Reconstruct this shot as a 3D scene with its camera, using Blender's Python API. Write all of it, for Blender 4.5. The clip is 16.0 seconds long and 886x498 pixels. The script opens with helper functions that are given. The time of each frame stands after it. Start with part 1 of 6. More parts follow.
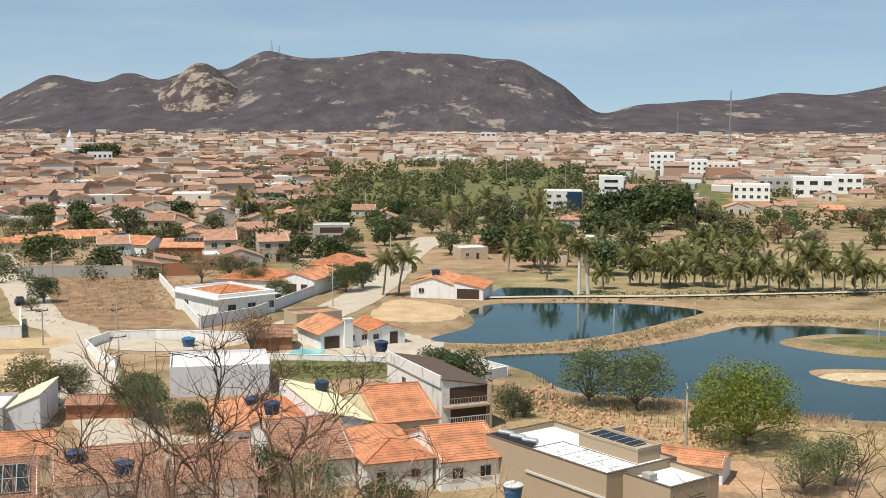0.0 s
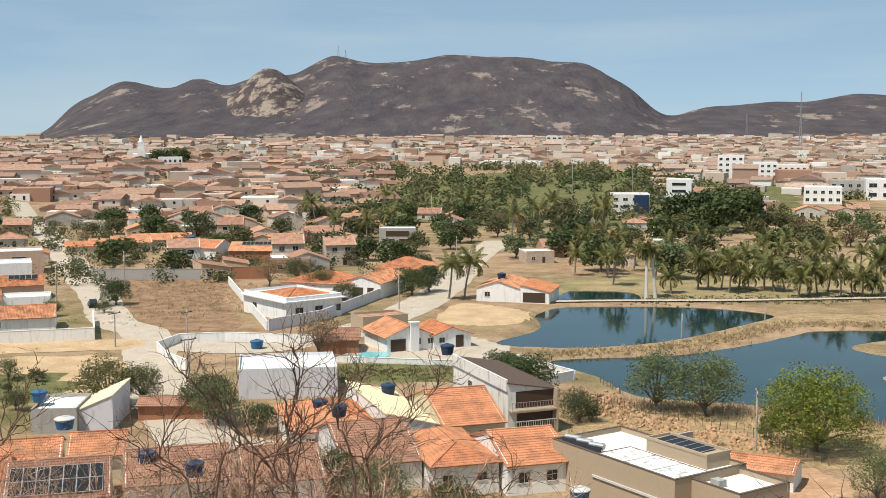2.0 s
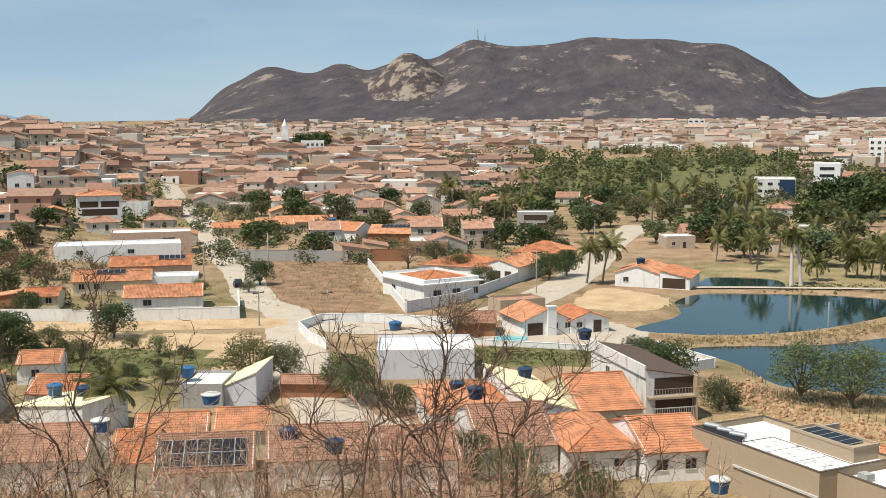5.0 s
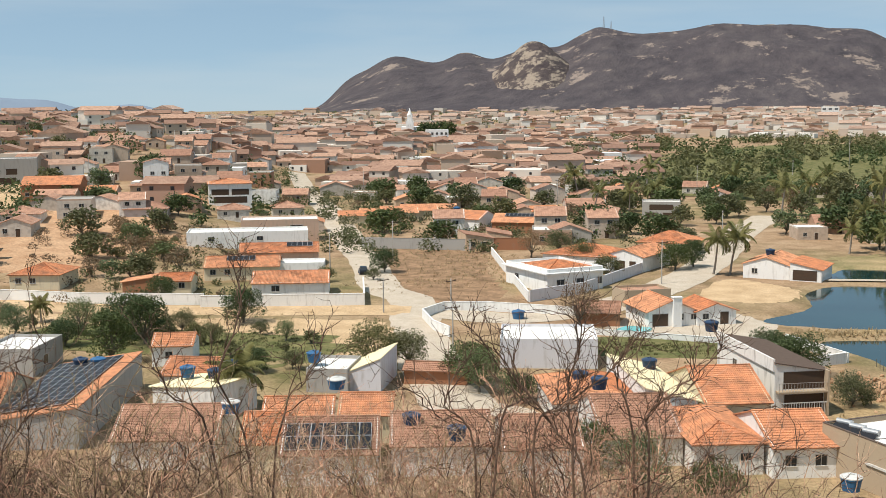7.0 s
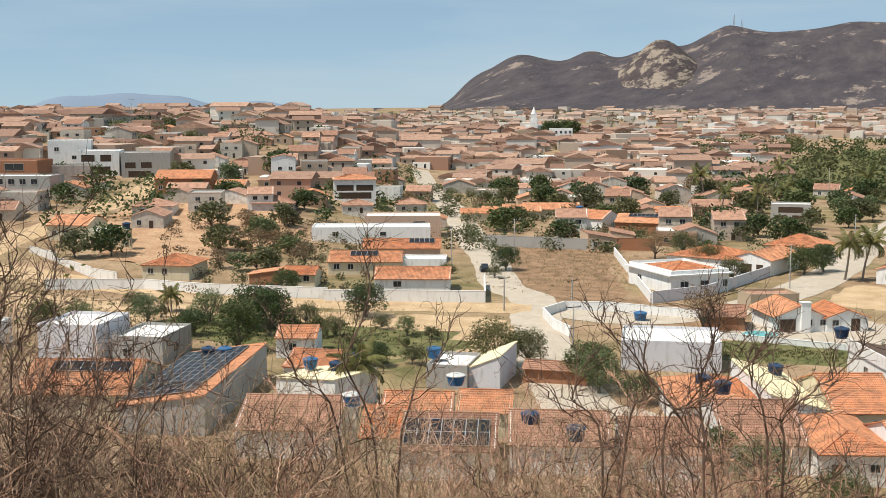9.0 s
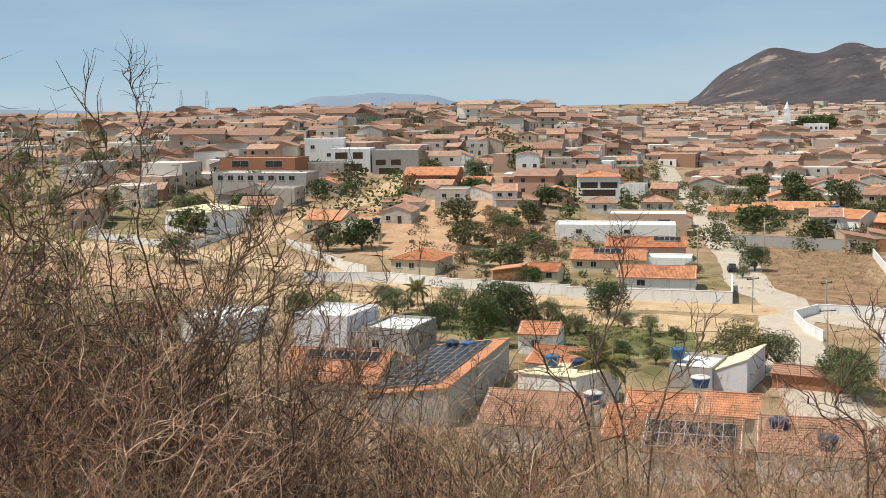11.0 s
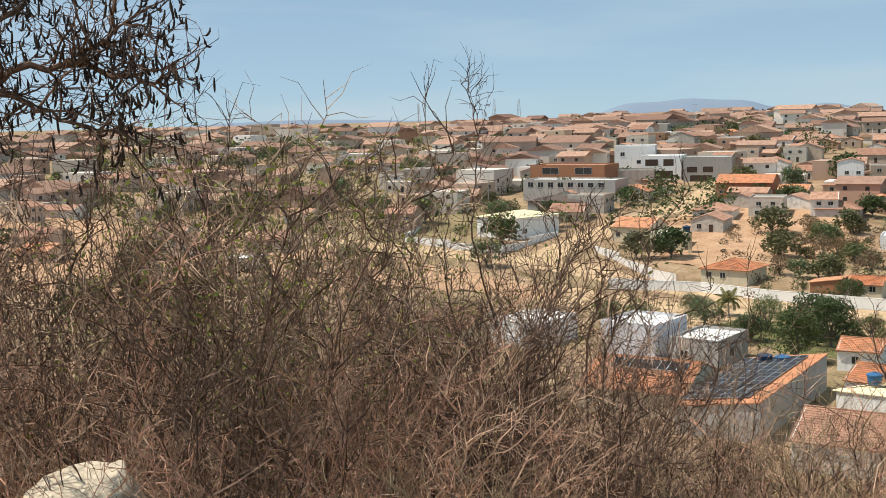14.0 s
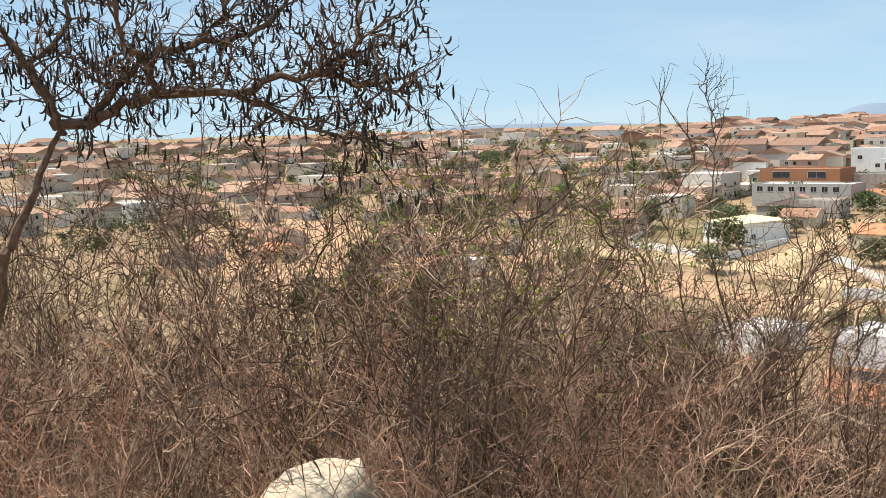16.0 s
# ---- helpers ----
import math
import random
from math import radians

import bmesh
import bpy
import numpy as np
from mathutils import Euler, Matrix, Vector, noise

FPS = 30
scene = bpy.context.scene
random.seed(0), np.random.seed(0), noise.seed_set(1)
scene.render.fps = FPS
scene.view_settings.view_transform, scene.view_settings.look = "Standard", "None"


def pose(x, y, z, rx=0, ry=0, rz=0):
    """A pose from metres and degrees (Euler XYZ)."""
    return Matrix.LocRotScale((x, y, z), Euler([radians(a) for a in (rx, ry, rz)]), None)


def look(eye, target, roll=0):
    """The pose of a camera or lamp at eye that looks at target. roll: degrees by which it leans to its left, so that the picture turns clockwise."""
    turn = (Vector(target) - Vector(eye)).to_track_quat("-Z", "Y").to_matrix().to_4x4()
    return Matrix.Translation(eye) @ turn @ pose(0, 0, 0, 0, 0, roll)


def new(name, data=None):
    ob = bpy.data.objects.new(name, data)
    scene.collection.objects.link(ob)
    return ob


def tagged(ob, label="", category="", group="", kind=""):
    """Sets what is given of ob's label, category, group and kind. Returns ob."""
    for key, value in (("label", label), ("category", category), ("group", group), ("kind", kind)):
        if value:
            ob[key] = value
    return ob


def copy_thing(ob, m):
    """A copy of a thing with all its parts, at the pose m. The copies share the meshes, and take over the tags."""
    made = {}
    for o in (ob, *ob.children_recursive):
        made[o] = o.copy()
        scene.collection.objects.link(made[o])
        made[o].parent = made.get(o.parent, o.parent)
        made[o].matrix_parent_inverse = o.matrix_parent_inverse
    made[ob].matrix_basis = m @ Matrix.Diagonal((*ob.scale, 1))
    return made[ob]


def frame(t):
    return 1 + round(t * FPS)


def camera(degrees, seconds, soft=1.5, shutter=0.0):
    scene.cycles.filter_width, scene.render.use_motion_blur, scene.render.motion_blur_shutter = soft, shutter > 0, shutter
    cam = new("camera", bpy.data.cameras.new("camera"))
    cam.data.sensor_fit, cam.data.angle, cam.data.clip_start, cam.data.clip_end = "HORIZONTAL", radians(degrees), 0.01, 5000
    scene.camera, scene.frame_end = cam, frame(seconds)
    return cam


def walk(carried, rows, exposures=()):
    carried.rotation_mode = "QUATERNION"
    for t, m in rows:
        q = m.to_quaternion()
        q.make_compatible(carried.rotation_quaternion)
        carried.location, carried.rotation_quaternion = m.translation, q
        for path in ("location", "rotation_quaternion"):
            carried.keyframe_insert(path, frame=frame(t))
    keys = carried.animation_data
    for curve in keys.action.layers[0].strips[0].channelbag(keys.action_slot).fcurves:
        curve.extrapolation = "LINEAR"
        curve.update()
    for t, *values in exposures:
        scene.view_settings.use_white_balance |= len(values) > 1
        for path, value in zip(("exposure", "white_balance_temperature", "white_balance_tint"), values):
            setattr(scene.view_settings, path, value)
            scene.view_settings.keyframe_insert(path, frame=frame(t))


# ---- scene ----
SC = 1.4           # metres to a unit of the town plan below
EYE = 24.0 * SC
cam = camera(41.64, 16.0, soft=0.5)
# seconds, x, y, z, yaw, pitch, lean to the right
ROWS = [
    (0.0, 0.079, 0.096, 0.109, -0.001, -5.823, -0.247),
    (0.5, 0.078, 0.070, 0.124, 0.852, -5.893, -0.223),
    (1.0, 0.054, 0.081, 0.121, 2.047, -5.810, -0.054),
    (1.5, 0.045, 0.057, 0.113, 2.616, -5.640, -0.006),
    (2.0, 0.012, 0.037, 0.105, 3.239, -5.649, 0.056),
    (2.5, 0.014, 0.026, 0.087, 3.670, -5.807, 0.054),
    (3.0, 0.004, 0.018, 0.116, 4.667, -5.767, 0.053),
    (5.5, -0.081, 0.072, 0.018, 11.072, -6.710, 0.296),
    (6.0, -0.089, 0.072, 0.000, 12.101, -6.947, 0.386),
    (6.5, -0.116, 0.013, 0.005, 13.984, -6.927, 0.522),
    (7.0, -0.130, -0.047, 0.013, 16.115, -6.930, 0.452),
    (7.5, -0.159, -0.067, -0.015, 18.491, -6.886, 0.505),
    (8.0, -0.179, -0.049, -0.037, 19.271, -6.832, 0.222),
    (10.5, -0.257, 0.030, -0.065, 30.864, -7.166, 0.579),
    (11.0, -0.275, -0.045, -0.066, 34.102, -7.057, 0.656),
    (11.5, -0.291, -0.081, -0.062, 36.223, -6.984, 0.551),
    (12.0, -0.314, -0.090, -0.071, 38.378, -7.030, 0.621),
    (12.5, -0.341, -0.100, -0.066, 40.457, -7.080, 0.549),
    (13.0, -0.312, -0.156, -0.063, 42.577, -6.925, 0.685),
    (13.5, -0.327, -0.207, -0.062, 45.744, -6.772, 0.997),
    (14.0, -0.315, -0.243, -0.070, 49.233, -6.444, 1.351),
    (14.5, -0.328, -0.271, -0.063, 53.057, -6.264, 1.692),
    (15.0, -0.330, -0.289, -0.060, 55.766, -6.189, 1.992),
    (15.5, -0.301, -0.311, -0.065, 57.491, -6.066, 1.565),
    (16.0, -0.396, -0.289, -0.052, 60.145, -5.983, 1.746),
]
walk(cam, [(t, pose(x, y, EYE + z, 90 + pitch, 0, yaw) @ pose(0, 0, 0, 0, 0, -lean)) for t, x, y, z, yaw, pitch, lean in ROWS], [(0.0, 0.2), (11.0, 0.2), (14.0, 0.28), (16.0, 0.64)])

# ---- light ----
SUN_AZ, SUN_EL = 136.0, 62.0      # degrees to the left of the first view, above the horizon
sun_dir = Vector((-math.sin(radians(SUN_AZ)) * math.cos(radians(SUN_EL)), math.cos(radians(SUN_AZ)) * math.cos(radians(SUN_EL)), math.sin(radians(SUN_EL))))
world = bpy.data.worlds.new("world")
scene.world = world
world.use_nodes = True
_n = world.node_tree.nodes
_sky = _n.new("ShaderNodeTexSky")
_sky.sky_type = "NISHITA"
_sky.sun_disc = False
_sky.sun_elevation = radians(SUN_EL)
_sky.sun_rotation = math.atan2(sun_dir.x, sun_dir.y)
_sky.altitude, _sky.air_density, _sky.dust_density, _sky.ozone_density = 300, 0.55, 0.0, 4.5
_n["Background"].inputs[1].default_value = 0.085
_l = world.node_tree.links
_pale = _n.new("ShaderNodeHueSaturation")      # dry-season dust pales the blue
_pale.inputs["Saturation"].default_value = 0.75
_l.new(_sky.outputs[0], _pale.inputs["Color"])
_dust = _n.new("ShaderNodeMix")                # an even veil of haze over the whole sky
_dust.data_type = "RGBA"
_dust.inputs[0].default_value = 0.62
_dust.inputs[7].default_value = (3.4, 5.35, 6.75, 1)
_l.new(_pale.outputs[0], _dust.inputs[6])
_tc, _mp, _cl = _n.new("ShaderNodeTexCoord"), _n.new("ShaderNodeMapping"), _n.new("ShaderNodeTexNoise")
_mp.inputs["Scale"].default_value = (1.2, 1.2, 9.0)
_cl.inputs["Scale"].default_value, _cl.inputs["Detail"].default_value = 2.2, 6
_l.new(_tc.outputs["Generated"], _mp.inputs[0])
_l.new(_mp.outputs[0], _cl.inputs["Vector"])
_thin = _n.new("ShaderNodeMapRange")
_thin.inputs[1].default_value, _thin.inputs[2].default_value, _thin.inputs[4].default_value = 0.46, 0.75, 0.6
_l.new(_cl.outputs[0], _thin.inputs[0])
_wisp = _n.new("ShaderNodeMix")                # thin high cloud
_wisp.data_type = "RGBA"
_wisp.inputs[7].default_value = (5.6, 6.6, 7.2, 1)
_l.new(_thin.outputs[0], _wisp.inputs[0])
_l.new(_dust.outputs[2], _wisp.inputs[6])
_l.new(_wisp.outputs[2], _n["Background"].inputs[0])
sun = new("sun", bpy.data.lights.new("sun", "SUN"))
sun.data.energy, sun.data.angle, sun.data.color = 4.5, radians(0.53), (1.0, 0.93, 0.83)
sun.matrix_world = look((0, 0, 60) , Vector((0, 0, 60)) - sun_dir)

# ---- materials ----
def material(name, rough=0.8, metal=0.0, spec=0.3):
    m = bpy.data.materials.new(name)
    m.use_nodes = True
    b = m.node_tree.nodes["Principled BSDF"]
    b.inputs["Roughness"].default_value, b.inputs["Metallic"].default_value = rough, metal
    b.inputs["Specular IOR Level"].default_value = spec
    return m, m.node_tree.nodes, m.node_tree.links, b


def noise_of(n, l, scale, detail=4, coord="Object", rough=0.6, stretch=None):
    tc, tx = n.new("ShaderNodeTexCoord"), n.new("ShaderNodeTexNoise")
    tx.inputs["Scale"].default_value, tx.inputs["Detail"].default_value, tx.inputs["Roughness"].default_value = scale, detail, rough
    if stretch:
        mp = n.new("ShaderNodeMapping")
        mp.inputs["Scale"].default_value = stretch
        l.new(tc.outputs[coord], mp.inputs[0])
        l.new(mp.outputs[0], tx.inputs["Vector"])
    else:
        l.new(tc.outputs[coord], tx.inputs["Vector"])
    return tx.outputs[0]


def ramp(n, l, src, stops):
    r = n.new("ShaderNodeValToRGB")
    e = r.color_ramp.elements
    e[0].position, e[0].color = stops[0][0], (*stops[0][1], 1)
    e[1].position, e[1].color = stops[-1][0], (*stops[-1][1], 1)
    for p, c in stops[1:-1]:
        k = e.new(p)
        k.color = (*c, 1)
    l.new(src, r.inputs[0])
    return r.outputs[0]


def blend(n, l, fac, a, b, mode="MIX"):
    m = n.new("ShaderNodeMix")
    m.data_type, m.blend_type = "RGBA", mode
    for s, v in ((0, fac), (6, a), (7, b)):
        if isinstance(v, (int, float)):
            m.inputs[s].default_value = v
        elif isinstance(v, tuple):
            m.inputs[s].default_value = (*v, 1)
        else:
            l.new(v, m.inputs[s])
    return m.outputs[2]


def bump(n, l, b, src, strength, dist=0.05):
    k = n.new("ShaderNodeBump")
    k.inputs["Strength"].default_value, k.inputs["Distance"].default_value = strength, dist
    l.new(src, k.inputs["Height"])
    l.new(k.outputs[0], b.inputs["Normal"])


def random_of(n, island=False):
    return n.new("ShaderNodeNewGeometry").outputs["Random Per Island"] if island else n.new("ShaderNodeObjectInfo").outputs["Random"]


def plaster(name, col, stain=(0.30, 0.27, 0.23), amount=0.5):
    m, n, l, b = material(name, 0.9, 0, 0.15)
    base = blend(n, l, noise_of(n, l, 6, 5), tuple(c * 0.9 for c in col), tuple(min(0.86, c * 1.06) for c in col))
    drip = ramp(n, l, noise_of(n, l, 0.9, 6, stretch=(1.6, 1.6, 0.35)), [(0.52, (0, 0, 0)), (0.75, (amount,) * 3)])
    l.new(blend(n, l, drip, base, stain), b.inputs["Base Color"])
    bump(n, l, b, noise_of(n, l, 30, 3), 0.25, 0.02)
    return m


def tile_roof(name, a, c, island=False):
    m, n, l, b = material(name, 0.85, 0, 0.2)
    tint = ramp(n, l, random_of(n, island), [(0.0, a), (0.5, tuple((p + q) / 2 for p, q in zip(a, c))), (1.0, c)])
    old = ramp(n, l, noise_of(n, l, 0.7, 6), [(0.42, (0, 0, 0)), (0.72, (0.75,) * 3)])
    worn = blend(n, l, old, tint, (0.19, 0.105, 0.07))
    speck = ramp(n, l, noise_of(n, l, 7, 4), [(0.3, (0.7,) * 3), (0.7, (1.2,) * 3)])
    l.new(blend(n, l, 1.0, worn, speck, "MULTIPLY"), b.inputs["Base Color"])
    bump(n, l, b, noise_of(n, l, 9, 3), 0.4, 0.04)
    return m


def simple(name, col, rough=0.8, metal=0.0, scale=3.0, vary=0.25, spec=0.3):
    m, n, l, b = material(name, rough, metal, spec)
    l.new(blend(n, l, noise_of(n, l, scale, 5), tuple(c * (1 - vary) for c in col), tuple(min(1, c * (1 + vary)) for c in col)), b.inputs["Base Color"])
    return m


def foliage(name, a, c, dry=None):
    m, n, l, b = material(name, 0.65, 0, 0.25)
    col = ramp(n, l, random_of(n, True), [(0.0, a), (1.0, c)])
    col = blend(n, l, ramp(n, l, random_of(n), [(0.0, (0,) * 3), (1.0, (0.5,) * 3)]), col, dry or tuple((p * 1.15, p * 1.0, p * 0.7)[i] for i, p in enumerate(c)))
    l.new(col, b.inputs["Base Color"])
    tr = n.new("ShaderNodeBsdfTranslucent")
    l.new(col, tr.inputs[0])
    mx = n.new("ShaderNodeMixShader")
    mx.inputs[0].default_value = 0.25
    l.new(b.outputs[0], mx.inputs[1])
    l.new(tr.outputs[0], mx.inputs[2])
    l.new(mx.outputs[0], n["Material Output"].inputs[0])
    return m


WHITE = plaster("white_plaster", (0.82, 0.81, 0.79), amount=0.45)
OFFWHITE = plaster("stained_plaster", (0.74, 0.715, 0.68), (0.24, 0.22, 0.2), 0.8)
CREAM = plaster("cream_plaster", (0.66, 0.58, 0.42))
GREY = plaster("cement_render", (0.40, 0.385, 0.36), (0.2, 0.19, 0.17))
TAN = plaster("tan_plaster", (0.42, 0.33, 0.235), amount=0.2)
LILAC = plaster("pale_lilac_plaster", (0.66, 0.65, 0.68))
BRICK = plaster("raw_brick_wall", (0.36, 0.17, 0.095), (0.3, 0.22, 0.16))
PINK = plaster("pinkish_plaster", (0.6, 0.42, 0.32))
TOWNWALL, _n, _l, _b = material("town_plaster", 0.9, 0, 0.15)
_c = ramp(_n, _l, random_of(_n), [(0.0, (0.82, 0.81, 0.78)), (0.15, (0.78, 0.75, 0.7)), (0.28, (0.6, 0.52, 0.42)), (0.45, (0.38, 0.2, 0.12)), (0.6, (0.66, 0.6, 0.52)), (0.75, (0.4, 0.37, 0.33)), (0.9, (0.62, 0.44, 0.3)), (1.0, (0.5, 0.5, 0.52))])
_l.new(blend(_n, _l, ramp(_n, _l, noise_of(_n, _l, 0.8, 6), [(0.45, (0,) * 3), (0.75, (0.6,) * 3)]), _c, (0.25, 0.2, 0.16)), _b.inputs["Base Color"])
FARWALL, _n, _l, _b = material("far_town_plaster", 0.9, 0, 0.15)
_l.new(ramp(_n, _l, random_of(_n, True), [(0.0, (0.82, 0.81, 0.78)), (0.12, (0.72, 0.69, 0.64)), (0.28, (0.50, 0.41, 0.33)), (0.5, (0.38, 0.22, 0.15)), (0.7, (0.68, 0.63, 0.56)), (0.85, (0.42, 0.38, 0.34)), (1.0, (0.6, 0.45, 0.33))]), _b.inputs["Base Color"])
ROOF = tile_roof("clay_tiles", (0.56, 0.215, 0.10), (0.66, 0.32, 0.175))
ROOF_OLD = tile_roof("weathered_clay_tiles", (0.32, 0.17, 0.115), (0.54, 0.31, 0.21))
ROOF_FAR = tile_roof("far_clay_tiles", (0.30, 0.20, 0.155), (0.56, 0.40, 0.31), True)
ROOF_MID = tile_roof("hill_clay_tiles", (0.20, 0.115, 0.085), (0.52, 0.33, 0.235), True)
ROOF_BROWN = simple("brown_fibre_cement", (0.11, 0.08, 0.065), 0.9, scale=2)
ROOF_YELLOW = simple("pale_yellow_sheeting", (0.74, 0.65, 0.42), 0.6, scale=1.5, vary=0.12)
ROOF_WHITE = simple("white_roof_coating", (0.72, 0.70, 0.66), 0.8, scale=1.5, vary=0.15)
CONCRETE = simple("concrete", (0.36, 0.34, 0.31), 0.9)
PEELING = plaster("peeling_white_sheet", (0.74, 0.73, 0.70), (0.16, 0.15, 0.14), 1.0)
DARKWOOD = simple("dark_wood", (0.07, 0.045, 0.03), 0.6)
GLASS, _n, _l, _b = material("dark_window_glass", 0.12, 0, 0.5)
_b.inputs["Base Color"].default_value = (0.03, 0.035, 0.04, 1)
FRAME = simple("window_frame_paint", (0.55, 0.53, 0.5), 0.5)
METAL = simple("galvanised_metal", (0.5, 0.5, 0.5), 0.4, 0.8)
BLUE = simple("blue_plastic", (0.04, 0.13, 0.27), 0.5, scale=4)
DARKBLUE = simple("dark_blue_plastic", (0.025, 0.05, 0.10), 0.5, scale=4)
LIDGREY = simple("pale_plastic_lid", (0.55, 0.55, 0.53), 0.6)
PANEL, _n, _l, _b = material("solar_cell", 0.4, 0, 0.12)
_b.inputs["Base Color"].default_value = (0.022, 0.023, 0.027, 1)
ALU = simple("aluminium_frame", (0.6, 0.6, 0.6), 0.4, 0.6)
LEAF = [foliage("leaf_dark_green", (0.038, 0.058, 0.024), (0.092, 0.125, 0.05)), foliage("leaf_olive", (0.07, 0.08, 0.038), (0.145, 0.15, 0.075)),
        foliage("leaf_bright_green", (0.11, 0.145, 0.02), (0.235, 0.265, 0.05)), foliage("leaf_grey_green", (0.085, 0.12, 0.055), (0.16, 0.2, 0.10)),
        foliage("leaf_dry_brown", (0.14, 0.105, 0.065), (0.24, 0.175, 0.115))]
FROND = foliage("palm_frond_green", (0.09, 0.11, 0.035), (0.21, 0.21, 0.08), (0.32, 0.27, 0.11))
BARK = simple("grey_bark", (0.14, 0.125, 0.095), 0.95, scale=12, vary=0.4)
PALMBARK = simple("palm_bark", (0.27, 0.23, 0.19), 0.95, scale=6, vary=0.3)
PALEBARK = simple("pale_palm_bark", (0.55, 0.52, 0.48), 0.9, scale=6, vary=0.15)


def twig_mat(name, a, c):
    m, n, l, b = material(name, 0.85, 0, 0.2)
    col = ramp(n, l, random_of(n, True), [(0.0, a), (1.0, c)])
    l.new(blend(n, l, 1.0, col, ramp(n, l, noise_of(n, l, 25, 3), [(0.35, (0.6,) * 3), (0.7, (1.3,) * 3)]), "MULTIPLY"), b.inputs["Base Color"])
    return m


TWIG = [twig_mat("brown_twig", (0.26, 0.158, 0.108), (0.62, 0.41, 0.28)), twig_mat("grey_twig", (0.24, 0.16, 0.112), (0.60, 0.43, 0.30)), twig_mat("reddish_twig", (0.35, 0.175, 0.115), (0.68, 0.39, 0.265)), twig_mat("dark_twig", (0.075, 0.046, 0.032), (0.20, 0.128, 0.09))]
STRAW = twig_mat("dry_straw", (0.30, 0.22, 0.12), (0.50, 0.39, 0.23))
POD = twig_mat("dark_seed_pod", (0.025, 0.018, 0.014), (0.06, 0.042, 0.03))

GROUND, _n, _l, _b = material("dry_ground", 0.95, 0, 0.1)
_big, _mid, _fine = noise_of(_n, _l, 0.018, 5), noise_of(_n, _l, 0.13, 6), noise_of(_n, _l, 2.2, 6)
_c = ramp(_n, _l, _mid, [(0.3, (0.21, 0.135, 0.08)), (0.5, (0.34, 0.23, 0.14)), (0.7, (0.44, 0.315, 0.205))])
_g = ramp(_n, _l, _big, [(0.45, (0, 0, 0)), (0.62, (0.7,) * 3)])
_c = blend(_n, _l, _g, _c, ramp(_n, _l, _mid, [(0.35, (0.10, 0.115, 0.04)), (0.65, (0.28, 0.22, 0.11))]))
_c = blend(_n, _l, 1.0, _c, ramp(_n, _l, _fine, [(0.3, (0.7,) * 3), (0.7, (1.2,) * 3)]), "MULTIPLY")
_l.new(_c, _b.inputs["Base Color"])
bump(_n, _l, _b, _fine, 0.5, 0.15)


def earth(name, lo, hi, scale=0.25, fine=3.0):
    m, n, l, b = material(name, 0.95, 0, 0.1)
    c = ramp(n, l, noise_of(n, l, scale, 6), [(0.3, lo), (0.7, hi)])
    l.new(blend(n, l, 1.0, c, ramp(n, l, noise_of(n, l, fine, 5), [(0.3, (0.75,) * 3), (0.7, (1.2,) * 3)]), "MULTIPLY"), b.inputs["Base Color"])
    bump(n, l, b, noise_of(n, l, fine, 5), 0.4, 0.08)
    return m


SAND = earth("sandy_dirt", (0.42, 0.29, 0.165), (0.58, 0.42, 0.26))
PAVING = earth("pale_stone_paving", (0.43, 0.36, 0.28), (0.52, 0.45, 0.365), 0.3, 5)
DRYFIELD = earth("dry_brown_grass", (0.15, 0.095, 0.055), (0.38, 0.24, 0.145), 0.3, 1.6)
REDDIRT = earth("reddish_bank_dirt", (0.36, 0.21, 0.12), (0.52, 0.34, 0.21), 0.2, 1.5)
GREENPATCH = earth("green_weeds", (0.075, 0.09, 0.03), (0.21, 0.185, 0.085), 0.3, 2)
LAWN = earth("thin_dry_lawn", (0.17, 0.155, 0.07), (0.40, 0.30, 0.17), 0.12, 2)
BANK = earth("dry_reed_bank", (0.22, 0.155, 0.085), (0.46, 0.335, 0.18), 0.5, 2)
SHORESAND = earth("shore_sand", (0.45, 0.35, 0.22), (0.60, 0.47, 0.31), 0.5, 4)
ROCK = earth("pale_granite", (0.42, 0.35, 0.26), (0.68, 0.58, 0.44), 1.5, 14)

WATER, _n, _l, _b = material("pond_water", 0.06, 0, 0.3)
_w = noise_of(_n, _l, 0.06, 3)
_l.new(ramp(_n, _l, _w, [(0.35, (0.007, 0.026, 0.028)), (0.65, (0.013, 0.042, 0.044))]), _b.inputs["Base Color"])
bump(_n, _l, _b, noise_of(_n, _l, 2.5, 3), 0.06, 0.05)
POOL = simple("pool_water", (0.16, 0.5, 0.52), 0.1, scale=2, vary=0.15)

MOUNTAIN, _n, _l, _b = material("scrub_mountain", 0.95, 0, 0.05)
_c = ramp(_n, _l, noise_of(_n, _l, 0.02, 8, rough=0.72, stretch=(1, 0.3, 1)), [(0.3, (0.052, 0.046, 0.052)), (0.5, (0.080, 0.069, 0.074)), (0.72, (0.118, 0.102, 0.10))])
_r = ramp(_n, _l, noise_of(_n, _l, 0.014, 9, rough=0.74, stretch=(1, 0.3, 1.6)), [(0.575, (0, 0, 0)), (0.62, (0.8,) * 3)])
_c = blend(_n, _l, _r, _c, (0.30, 0.24, 0.20))
_l.new(_c, _b.inputs["Base Color"])
bump(_n, _l, _b, noise_of(_n, _l, 0.045, 8, stretch=(1, 0.4, 1)), 1.0, 9)
KNOLL, _n, _l, _b = material("bare_granite_knoll", 0.95, 0, 0.05)
